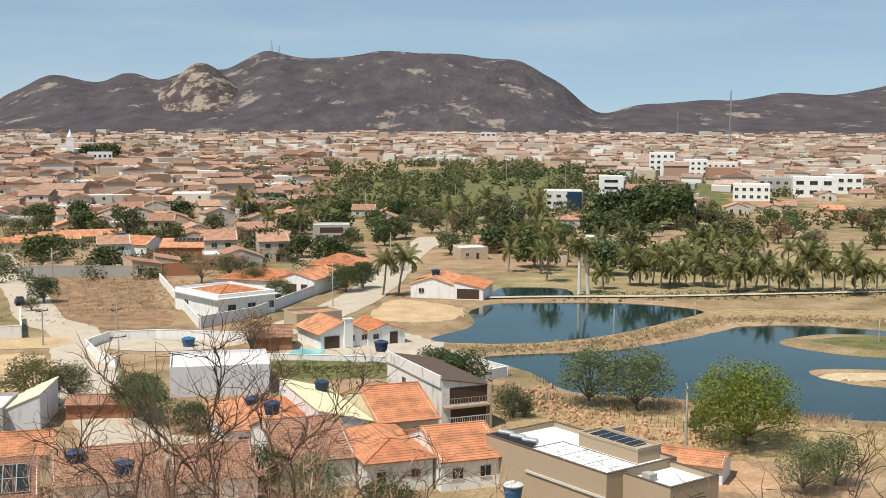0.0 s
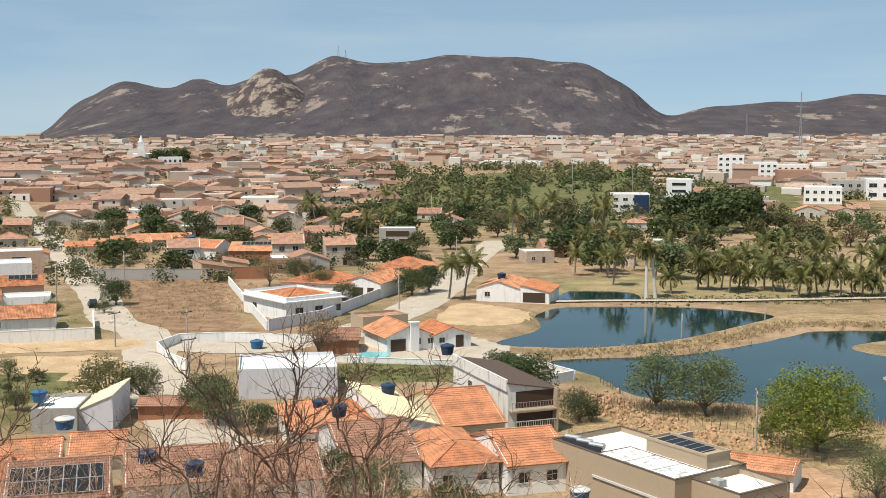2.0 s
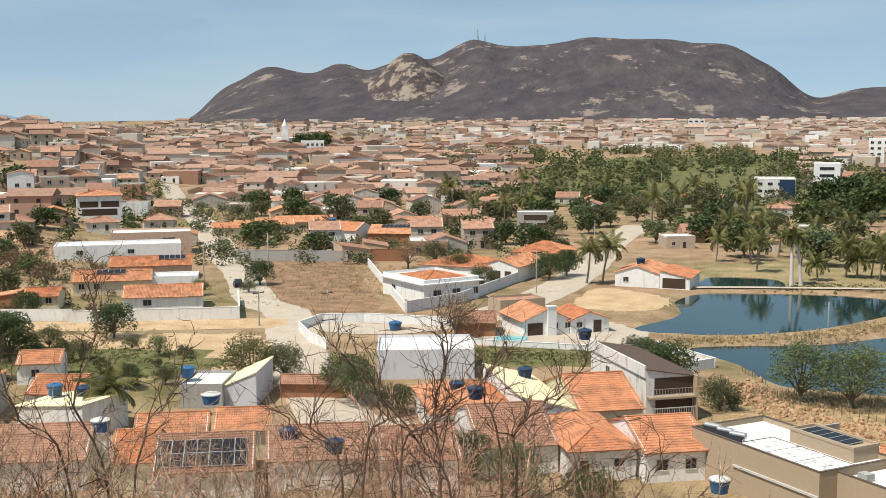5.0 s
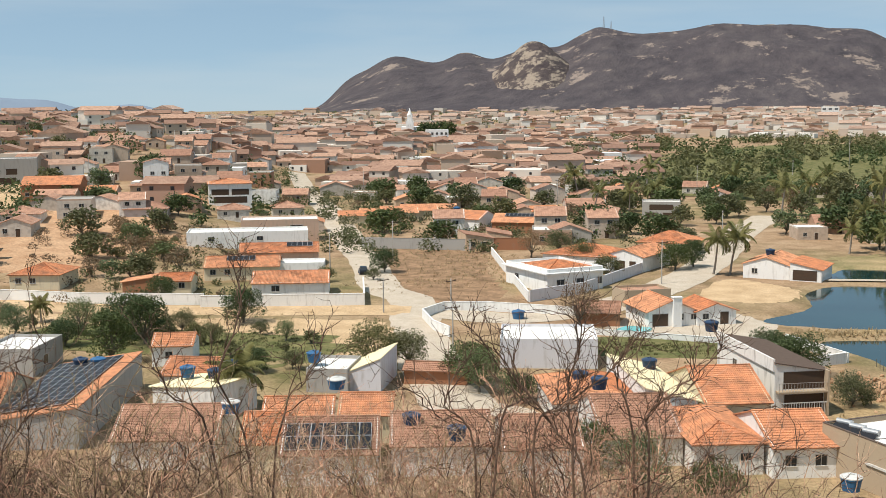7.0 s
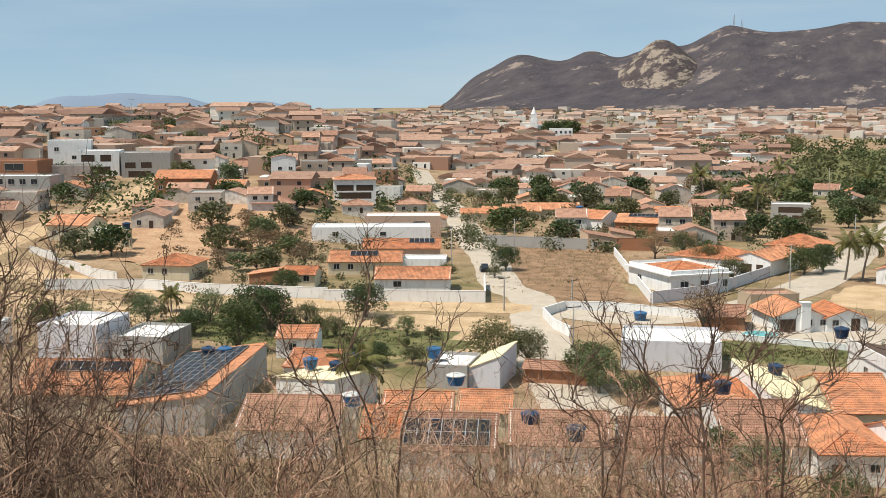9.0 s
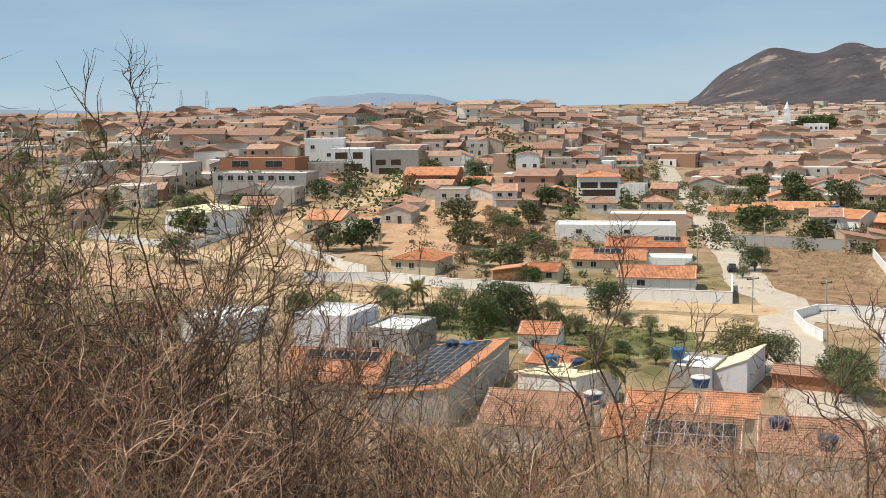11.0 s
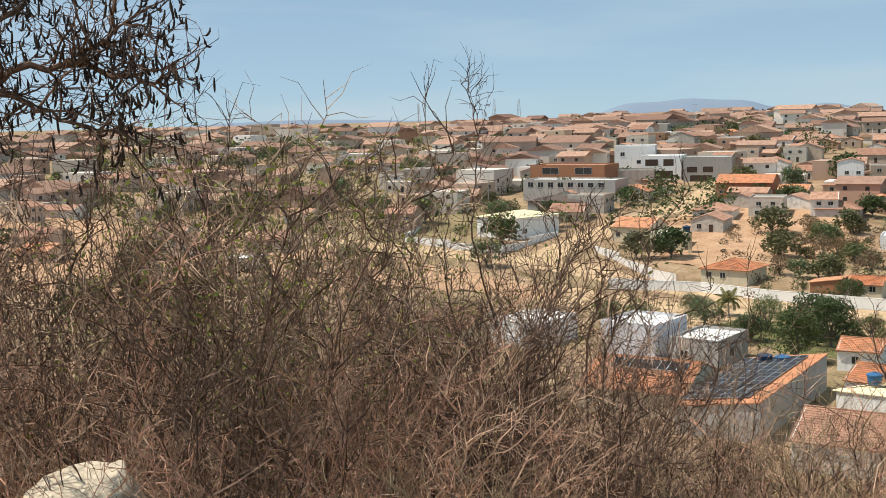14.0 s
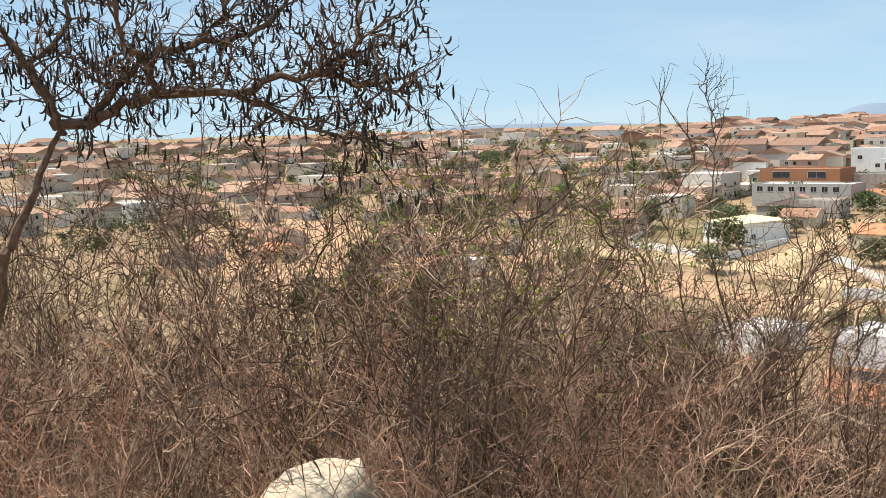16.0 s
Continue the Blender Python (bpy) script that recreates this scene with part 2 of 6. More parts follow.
_r = ramp(_n, _l, noise_of(_n, _l, 0.03, 9, rough=0.78, stretch=(1, 0.25, 1.3)), [(0.50, (0, 0, 0)), (0.545, (0.85,) * 3)])
_l.new(blend(_n, _l, _r, ramp(_n, _l, noise_of(_n, _l, 0.03, 6), [(0.3, (0.055, 0.044, 0.047)), (0.7, (0.10, 0.08, 0.075))]), (0.33, 0.27, 0.21)), _b.inputs["Base Color"])
bump(_n, _l, _b, noise_of(_n, _l, 0.06, 8, stretch=(1, 0.4, 1)), 1.0, 8)
# the haze of distance is painted into this blue base colour
FARHILL = simple("far_hill_painted_haze", (0.20, 0.25, 0.32), 1.0, scale=0.002, vary=0.1, spec=0.0)

# ---- ground ----
def lerp_steps(v,pts):
    if v<=pts[0][0]: return pts[0][1]
    for (a,b),(c,d) in zip(pts,pts[1:]):
        if v<=c:
            s=(v-a)/(c-a); s=s*s*(3-2*s)*0.5+s*0.5
            return b+(d-b)*s
    return pts[-1][1]
def smooth(a,b,v):
    s=min(1,max(0,(v-a)/(b-a)));return s*s*(3-2*s)
PLAIN=((0,0),(330,0),(600,6),(1000,14),(1400,20),(5000,20))
RISE=((0,0),(165,0),(265,7),(350,13),(450,17.8),(560,20.2),(800,19.5),(1500,17),(5000,15))
def height(x, y):
    """Height of the ground at a place, in metres."""
    d = math.hypot(x, y)
    az = math.degrees(math.atan2(-x, y))
    w = smooth(22, 31, az) if az < 150 else 0
    z = SC * (lerp_steps(d / SC, PLAIN) * (1 - w) + lerp_steps(d / SC, RISE) * w * (1 - 0.16 * smooth(38, 50, az)))
    k = smooth(34, 58, az) if az < 150 else 1 - smooth(150, 180, az)
    near = EYE - 1.7 - (0.335 * d * (1 - k) + (0.19 * d + 0.0027 * d * d) * k)
    h = 3.0
    t = max(0, min(1, 0.5 + 0.5 * (near - z) / h))
    return z * (1 - t) + near * t + h * t * (1 - t) * 0.6


def plan(x, y):
    """Height of the ground at a place of the town plan."""
    return height(x * SC, y * SC)


def mesh_object(name, verts, faces, mat, parent=None, smooth_faces=False):
    me = bpy.data.meshes.new(name)
    me.from_pydata(verts, [], faces)
    me.validate()
    me.materials.append(mat)
    if smooth_faces:
        me.polygons.foreach_set("use_smooth", [True] * len(me.polygons))
    ob = new(name, me)
    ob.parent = parent
    return ob


def part(name, bm, mat, parent=None, label=""):
    """Link a bmesh as one mesh object under a thing or a part."""
    me = bpy.data.meshes.new(name)
    bm.normal_update()
    bm.to_mesh(me)
    bm.free()
    me.materials.append(mat)
    ob = new(name, me)
    ob.parent = parent
    if label:
        ob["label"] = label
    return ob


def box(bm, x0, x1, y0, y1, z0, z1):
    v = [bm.verts.new(p) for p in ((x0, y0, z0), (x1, y0, z0), (x1, y1, z0), (x0, y1, z0), (x0, y0, z1), (x1, y0, z1), (x1, y1, z1), (x0, y1, z1))]
    for f in ((0, 3, 2, 1), (4, 5, 6, 7), (0, 1, 5, 4), (1, 2, 6, 5), (2, 3, 7, 6), (3, 0, 4, 7)):
        bm.faces.new([v[i] for i in f])


def boxes(*bs):
    bm = bmesh.new()
    for b in bs:
        box(bm, *b)
    return bm


def rounded(points, steps=6, closed=True):
    """A smooth line (Catmull-Rom) through plan points."""
    n, out = len(points), []
    for i in range(n if closed else n - 1):
        p = [Vector(points[(i + k) % n] if closed else points[min(max(i + k, 0), n - 1)]) for k in (-1, 0, 1, 2)]
        for s in range(steps):
            t = s / steps
            out.append(tuple(0.5 * ((2 * p[1]) + (p[2] - p[0]) * t + (2 * p[0] - 5 * p[1] + 4 * p[2] - p[3]) * t * t + (3 * p[1] - p[0] - 3 * p[2] + p[3]) * t ** 3)))
    if not closed:
        out.append(tuple(points[-1]))
    return out


def inside_depth(px, py, poly):
    """How far each point lies inside a closed line (negative: outside)."""
    poly = np.array(poly)
    a, b = poly, np.roll(poly, -1, 0)
    best, odd = np.full(px.shape, 1e9), np.zeros(px.shape, bool)
    for (ax, ay), (bx, by) in zip(a, b):
        ex, ey = bx - ax, by - ay
        t = np.clip(((px - ax) * ex + (py - ay) * ey) / (ex * ex + ey * ey + 1e-9), 0, 1)
        best = np.minimum(best, np.hypot(px - ax - t * ex, py - ay - t * ey))
        cross = (ay > py) != (by > py)
        with np.errstate(divide="ignore", invalid="ignore"):
            odd ^= cross & (px < ax + (py - ay) * ex / (ey if ey else 1e-9))
    return np.where(odd, best, -best)


# shore lines in plan
POND_UP = [(x * SC, y * SC) for x, y in rounded([(-2.5, 134.5), (3.0, 131.2), (11.4, 131.6), (20.7, 137.4), (30.2, 148), (36.5, 157.5), (28, 164.5), (16.4, 165.4), (7.2, 164), (2.8, 156), (3.0, 145)])]
POND_BACK = [(x * SC, y * SC) for x, y in rounded([(5.5, 168.5), (6.4, 175), (10, 182), (19.5, 180), (20, 170), (13, 168)])]
LAKE = [(x * SC, y * SC) for x, y in rounded([(3.8, 124.8), (18, 129.0), (27, 135.5), (33.5, 141.8), (38, 145.8), (47, 146.5), (56, 142.5), (70, 138), (76, 118), (64, 98), (46, 94.5), (36, 96), (30.5, 97.4), (27.5, 101.8), (18, 104.6), (11.4, 107), (8.0, 116)])]
ISLAND = [(x * SC, y * SC) for x, y in rounded([(40, 133.2), (43, 136.6), (48, 138), (55, 136.5), (60, 131), (55, 126), (48, 125.6), (42.5, 128.8)])]
SPIT = [(x * SC, y * SC) for x, y in rounded([(38.2, 116.8), (42, 117.4), (50, 116), (62, 113), (80, 112), (80, 107), (60, 107), (48, 109.6), (41, 111.6)])]


def ground_z(px, py):
    z = np.array([height(a, b) for a, b in zip(px.ravel(), py.ravel())]).reshape(px.shape)
    wet = np.maximum(np.maximum(inside_depth(px, py, POND_UP), inside_depth(px, py, LAKE)), inside_depth(px, py, POND_BACK))
    wet = np.minimum(wet, -np.maximum(inside_depth(px, py, ISLAND), inside_depth(px, py, SPIT)))
    near_shore = (np.hypot(px - 20 * SC, py - 140 * SC) < 90 * SC)
    z = z + np.where(near_shore, np.clip(-wet * 0.28, -1.3, 0.0) , 0)
    rough = np.array([noise.noise((a * 0.35, b * 0.35, 0)) + 0.5 * noise.noise((a * 1.3, b * 1.3, 5)) for a, b in zip(px.ravel(), py.ravel())]).reshape(px.shape)
    d = np.hypot(px, py)
    return z + rough * np.where(near_shore & (np.abs(wet) < 6), 0.10, np.where(d < 60, 0.12, 0.0)) - 0.06


_rings = np.concatenate([np.linspace(0.3, 96, 72), np.arange(97.3, 280, 1.35), 280 * np.exp(np.linspace(0, math.log(4900 / 280), 70))])
_az = np.radians(np.concatenate([np.arange(-24, 84, 0.42), np.arange(84, 336, 4.5)]))
_D, _A = np.meshgrid(_rings, _az, indexing="ij")
_X, _Y = -np.sin(_A) * _D, np.cos(_A) * _D
_Z = ground_z(_X, _Y)
_k = len(_az)
_faces = [(i * k_ + j, i * k_ + (j + 1) % k_, (i + 1) * k_ + (j + 1) % k_, (i + 1) * k_ + j) for k_ in (_k,) for i in range(len(_rings) - 1) for j in range(k_)]
_verts = np.stack([_X, _Y, _Z], -1).reshape(-1, 3).tolist()
_faces += [tuple(reversed(range(_k)))]
ground = tagged(mesh_object("ground", _verts, [tuple(reversed(f)) for f in _faces], GROUND, None, True), "dry sandy ground of hillside, town and lake shore", "ground", kind="structure")


def sheet(name, line, z, mat, label, category):
    bm = bmesh.new()
    f = bm.faces.new([bm.verts.new((x * SC, y * SC, z)) for x, y in line])
    if f.normal.z < 0:
        f.normal_flip()
    bmesh.ops.triangulate(bm, faces=[f])
    bmesh.ops.recalc_face_normals(bm, faces=bm.faces)
    if sum(q.normal.z for q in bm.faces) < 0:
        bmesh.ops.reverse_faces(bm, faces=bm.faces)
    return tagged(part(name, bm, mat), label, category, kind="structure")


sheet("water", [(-6, 88), (90, 88), (90, 152), (40, 192), (-6, 186)], -0.42, WATER, "still dark teal pond water between low earth banks", "pond")


def patch(name, points, mat, label, lift=0.03, step=1.9, ragged=0.8, category="ground"):
    """A patch of other ground that lies on the terrain, with a ragged edge."""
    line = [(x * SC, y * SC) for x, y in rounded(points, 5)]
    xs, ys = [p[0] for p in line], [p[1] for p in line]
    gx, gy = np.meshgrid(np.arange(min(xs) - step, max(xs) + 2 * step, step), np.arange(min(ys) - step, max(ys) + 2 * step, step), indexing="ij")
    jx = np.array([noise.noise((a * 0.31, b * 0.31, 3.0)) for a, b in zip(gx.ravel(), gy.ravel())]).reshape(gx.shape)
    ins = inside_depth(gx, gy, line) + jx * ragged
    zz = ground_z(gx, gy) + lift + np.clip(ins, -1.5, 0) * 0.25 + 0.02
    index, verts, faces = {}, [], []
    keep = ins > -step * 1.1
    for i in range(gx.shape[0] - 1):
        for j in range(gx.shape[1] - 1):
            q = [(i, j), (i + 1, j), (i + 1, j + 1), (i, j + 1)]
            if all(keep[a] for a in q):
                f = []
                for a in q:
                    if a not in index:
                        index[a] = len(verts)
                        verts.append((gx[a], gy[a], zz[a]))
                    f.append(index[a])
                faces.append(f)
    return tagged(mesh_object(name, verts, faces, mat, None, True), label, category, kind="structure")


def ribbon(name, points, width, mat, label, lift=0.06, category="road", ragged=0.5):
    """A road along a plan line, lying on the terrain."""
    line = [(x * SC, y * SC) for x, y in rounded(points, 10, False)]
    width *= SC
    verts, faces, across = [], [], 5
    for i, p in enumerate(line):
        a, b = Vector(line[max(i - 1, 0)]), Vector(line[min(i + 1, len(line) - 1)])
        t = (b - a).normalized()
        nrm = Vector((-t.y, t.x))
        w = width * (1 + 0.1 * noise.noise((p[0] * 0.1, p[1] * 0.1, 1)))
        for k in range(across):
            s = (k / (across - 1) - 0.5) * w + (noise.noise((p[0] * 0.5, p[1] * 0.5, k)) * ragged if k in (0, across - 1) else 0)
            q = Vector(p) + nrm * s
            verts.append((q.x, q.y, height(q.x, q.y) + lift - (0.1 if k in (0, across - 1) else 0)))
    for i in range(len(line) - 1):
        for k in range(across - 1):
            faces.append((i * across + k + 1, i * across + k, (i + 1) * across + k, (i + 1) * across + k + 1))
    return tagged(mesh_object(name, verts, faces, mat, None, True), label, category, kind="structure")


ribbon("road", [(-24, 88), (-31.5, 104), (-38.5, 122), (-44, 138), (-51, 147), (-62, 172), (-74, 196), (-101, 254), (-129, 308), (-160, 372)], 6.2, PAVING, "pale stone-paved street running up into town")
ribbon("road", [(-42, 131), (-60, 126.3), (-80, 123), (-100, 126.5), (-122, 130), (-140, 128), (-165, 121), (-200, 110)], 7.0, SAND, "sandy unpaved road past the walled plots", 0.09)
ribbon("road", [(-40, 131), (-30, 128.5), (-22, 135), (-16.5, 148), (-10.8, 175), (-7.0, 224), (-2, 262)], 6.5, PAVING, "pale paved street behind the white house", 0.10)
ribbon("road", [(-27, 90), (-19, 87), (-14, 74), (-10, 66)], 3.5, PAVING, "narrow pale lane between the near houses", 0.08)
ribbon("pavement", [(6.5, 166.3), (13, 167.4), (21, 168), (34, 169), (52, 172), (80, 177)], 1.4, PAVING, "pale causeway path along the pond", 0.30, "path", 0.1)
ribbon("road", [(-127, 128), (-134, 141), (-140, 162), (-148, 197), (-166, 232)], 6, SAND, "sandy side street climbing between houses", 0.08)

patch("ground", [(-46, 136), (-33, 141), (-41, 166), (-48, 187), (-68, 187.5), (-58, 165)], DRYFIELD, "vacant plot of dry brown grass")
patch("ground", [(-45, 101), (-33, 110), (-45, 123), (-75, 119), (-100, 118), (-120, 118), (-118, 108), (-80, 104)], SAND, "bare sandy plot with dry tufts", ragged=3)
patch("ground", [(-50, 99), (-40, 103), (-44, 113), (-62, 114), (-78, 112), (-76, 102)], GREENPATCH, "green weeds on the sandy plot", 0.06, ragged=5)
patch("ground", [(-18, 111), (-2, 113), (3, 121), (-8, 122), (-20, 119)], GREENPATCH, "green weeds by the pool house wall", ragged=1)
patch("ground", [(-17, 122.5), (-3, 122), (0, 132), (-8, 140), (-15, 136)], PAVING, "pale paved terrace round the swimming pool", 0.05, ragged=0.2)
patch("ground", [(-9, 148), (0, 146), (3, 153), (1, 160), (-7, 165)], SAND, "bare sandy bank by the pond", 0.05, ragged=1)
patch("ground", [(8, 168.5), (30, 170), (60, 174), (90, 180), (110, 215), (70, 230), (30, 205), (8, 192)], LAWN, "thin dry lawn under the palms", ragged=4)
patch("ground", [(3, 126.5), (14, 129.6), (22, 133), (32, 144), (38, 150), (48, 148.8), (64, 146), (80, 146), (80, 156), (50, 157), (38, 157), (30, 146.5), (20, 135.5), (10, 130.8)], BANK, "dry reed bank between the two ponds", 0.02, 1.0, 0.5)
patch("ground", [(43, 133), (48, 136), (55, 134), (57, 130), (49, 128)], GREENPATCH, "green patch on the small island", 0.05, 1.0, 0.6)
patch("ground", [(4, 98), (12, 100), (24, 98), (36, 93), (60, 92), (60, 84), (20, 84), (6, 90)], BANK, "dry reeds and straw on the near shore", 0.04, 1.2, 2)
patch("ground", [(37, 113.5), (42, 115.5), (52, 114.5), (64, 112), (64, 109), (48, 111)], SHORESAND, "bare sand spit in the lake", 0.05, 1.0, 0.5)
patch("ground", [(-96, 152), (-107, 143), (-123, 152), (-137, 175), (-134, 199), (-121, 208), (-98, 175)], REDDIRT, "eroded reddish dirt slope with scrub", 0.3, 2.5, 6)
patch("ground", [(-130, 100), (-105, 112), (-150, 118), (-200, 105), (-240, 90), (-200, 60), (-150, 70)], REDDIRT, "bare reddish field beyond the scrub", 0.3, 3, 6)

patch("ground", [(45, 300), (-30, 320), (-55, 360), (-40, 470), (0, 560), (70, 560), (105, 470), (80, 340)], GREENPATCH, "green belt of low scrub before the town", 0.4, 7.0, 12)

patch("ground", [(4, 86), (10, 90), (18, 87), (24, 80), (20, 76), (12, 80)], REDDIRT, "rubble and reddish dirt behind the tan building", 0.05, 1.2, 1.5)

# ---- mountains ----
# azimuth (degrees, to the left), half-width, height in metres over the plain: the bumps of the ridge
RIDGE = ((22.3, 1.2, -1), (20.6, 1.2, 46), (18.8, 1.4, 72), (17, 1.6, 69), (15, 1.3, 74), (13, 1.7, 69), (11, 1.8, 80), (8.7, 1.6, 106), (6.6, 1.9, 86), (4, 2.4, 102), (1.4, 2.4, 91), (-1.4, 2.4, 109), (-4, 1.8, 90), (-6, 1.4, 50), (-9.2, 2.0, 43), (-12.2, 2.2, 49), (-16, 2.6, 64), (-20.5, 3, 70), (-25, 3, 103))


def ridge_height(az, bumps):
    return sum(h * math.exp(-((az - c) / w) ** 2) for c, w, h in bumps)


def mountain(name, bumps, crest, foot, back, az0, az1, base, label, mat, rough=1.0, n_az=300, n_r=60):
    crest, foot, back, base = crest * SC, foot * SC, back * SC, base * SC
    verts, faces = [], []
    for i in range(n_az + 1):
        az = az0 + (az1 - az0) * i / n_az
        s, c = -math.sin(radians(az)), math.cos(radians(az))
        top = ridge_height(az, bumps) * SC
        for j in range(n_r + 1):
            d = foot + (back - foot) * j / n_r
            t = (d - foot) / (crest - foot) if d < crest else (back - d) / (back - crest)
            prof = t * t * (3 - 2 * t) * 0.55 + 0.45 * t
            x, y = s * d, c * d
            lumps = noise.fractal((x * 0.0045, y * 0.0045, 2), 0.9, 2.1, 6) * 0.22 + noise.fractal((x * 0.02, y * 0.02, 7), 1.0, 2.0, 4) * 0.05
            z = base + top * prof * (1 + rough * lumps * (1 - t * 0.86)) if j not in (0, n_r) else base - 25
            verts.append((x, y, z))
    for i in range(n_az):
        for j in range(n_r):
            a = i * (n_r + 1) + j
            faces.append((a, a + n_r + 1, a + n_r + 2, a + 1))
    return tagged(mesh_object(name, verts, [f[::-1] for f in faces], mat, None, True), label, "mountain", kind="structure")


mountain("mountain", RIDGE, 2200, 1320, 3300, -34, 25.5, 19, "long dark scrub-covered mountain with pale rock patches", MOUNTAIN)
mountain("mountain", [(11.4, 1.7, 84), (13.4, 2.0, 44), (9.4, 1.5, 34)], 1840, 1460, 2150, 4, 19, 19, "rocky pale granite knoll before the mountain", KNOLL, 1.2, 130, 34)
mountain("backdrop", [(40.3, 1.6, 40), (37.2, 2.3, 60), (34.5, 1.4, 34), (31, 2, 40), (56, 8, 26)], 3380, 3200, 3480, 26, 70, 0, "low far hills on the horizon, painted haze blue", FARHILL, 0.3, 80, 8)


# ---- houses ----
def thing(name, x, y, rot, label, category, group="", z=None):
    ob = new(name)
    ob.matrix_world = pose(x * SC, y * SC, plan(x, y) if z is None else z, 0, 0, rot)
    return tagged(ob, label, category, group)


def tiled_slope(bm, a, b, c, d, near=True, thick=0.1):
    """A slope of clay tiles: eave a to b, ridge d to c; ribs run up the slope and courses step down it."""
    a, b, c, d = (Vector(p) for p in (a, b, c, d))
    u = (b - a).normalized()
    length = (b - a).length
    nrm = u.cross(d - a).normalized()
    slope = (d - a) - u * (d - a).dot(u)
    rows = max(2, int(slope.length / 0.42)) if near else 1
    pitch = 0.115 if near else 0.3
    cols = max(2, int(length / pitch))
    ul, ur = (d - a).dot(u), (c - a).dot(u)
    grid = []
    levels = []
    for r in range(rows):
        levels += [(r / rows, 0.05 if near else 0), ((r + 1) / rows, 0.0)]
    for s, lift in levels:
        lo, hi = ul * s, length + (ur - length) * s
        line = []
        for k in range(cols + 1):
            x = min(max(length * k / cols, lo), hi)
            rib = (0.035 if k % 2 else -0.035) if near else (0.02 if k % 2 else -0.02)
            line.append(bm.verts.new(a + u * x + slope * s + nrm * (lift + rib)))
        grid.append(line)
    for p, q in zip(grid, grid[1:]):
        for k in range(cols):
            bm.faces.new((p[k], p[k + 1], q[k + 1], q[k]))
    rim = grid[0] + [g[-1] for g in grid[1:]] + grid[-1][-2::-1] + [g[0] for g in grid[-2:0:-1]]
    low = [bm.verts.new(p.co - nrm * thick) for p in rim]
    for i in range(len(rim)):
        j = (i + 1) % len(rim)
        bm.faces.new((rim[j], rim[i], low[i], low[j]))
    bm.faces.new(low[::-1])


def window(parent, x, z, w, h, face_y=0.0, turn=0, off=(0, 0), frame_mat=None, door=False):
    """A window or door set in a wall: a frame round a pane that sits back from it. turn: degrees of the wall."""
    t = 0.07
    bm = boxes((x - w / 2 - t, x + w / 2 + t, -0.05, 0.06, z + h, z + h + t), (x - w / 2 - t, x - w / 2, -0.05, 0.06, z, z + h), (x + w / 2, x + w / 2 + t, -0.05, 0.06, z, z + h), *([] if door else [(x - w / 2 - t, x + w / 2 + t, -0.09, 0.06, z - t, z), (x - 0.025, x + 0.025, -0.03, 0.05, z, z + h)]))
    m = Matrix.Translation((off[0], off[1], 0)) @ pose(0, 0, 0, 0, 0, turn)
    bm.transform(m)
    f = part("door_frame" if door else "window_frame", bm, frame_mat or FRAME, parent)
    p = boxes((x - w / 2, x + w / 2, -0.008, 0.04, z, z + h))
    p.transform(m)
    part("door_leaf" if door else "pane", p, DARKWOOD if door else GLASS, f)


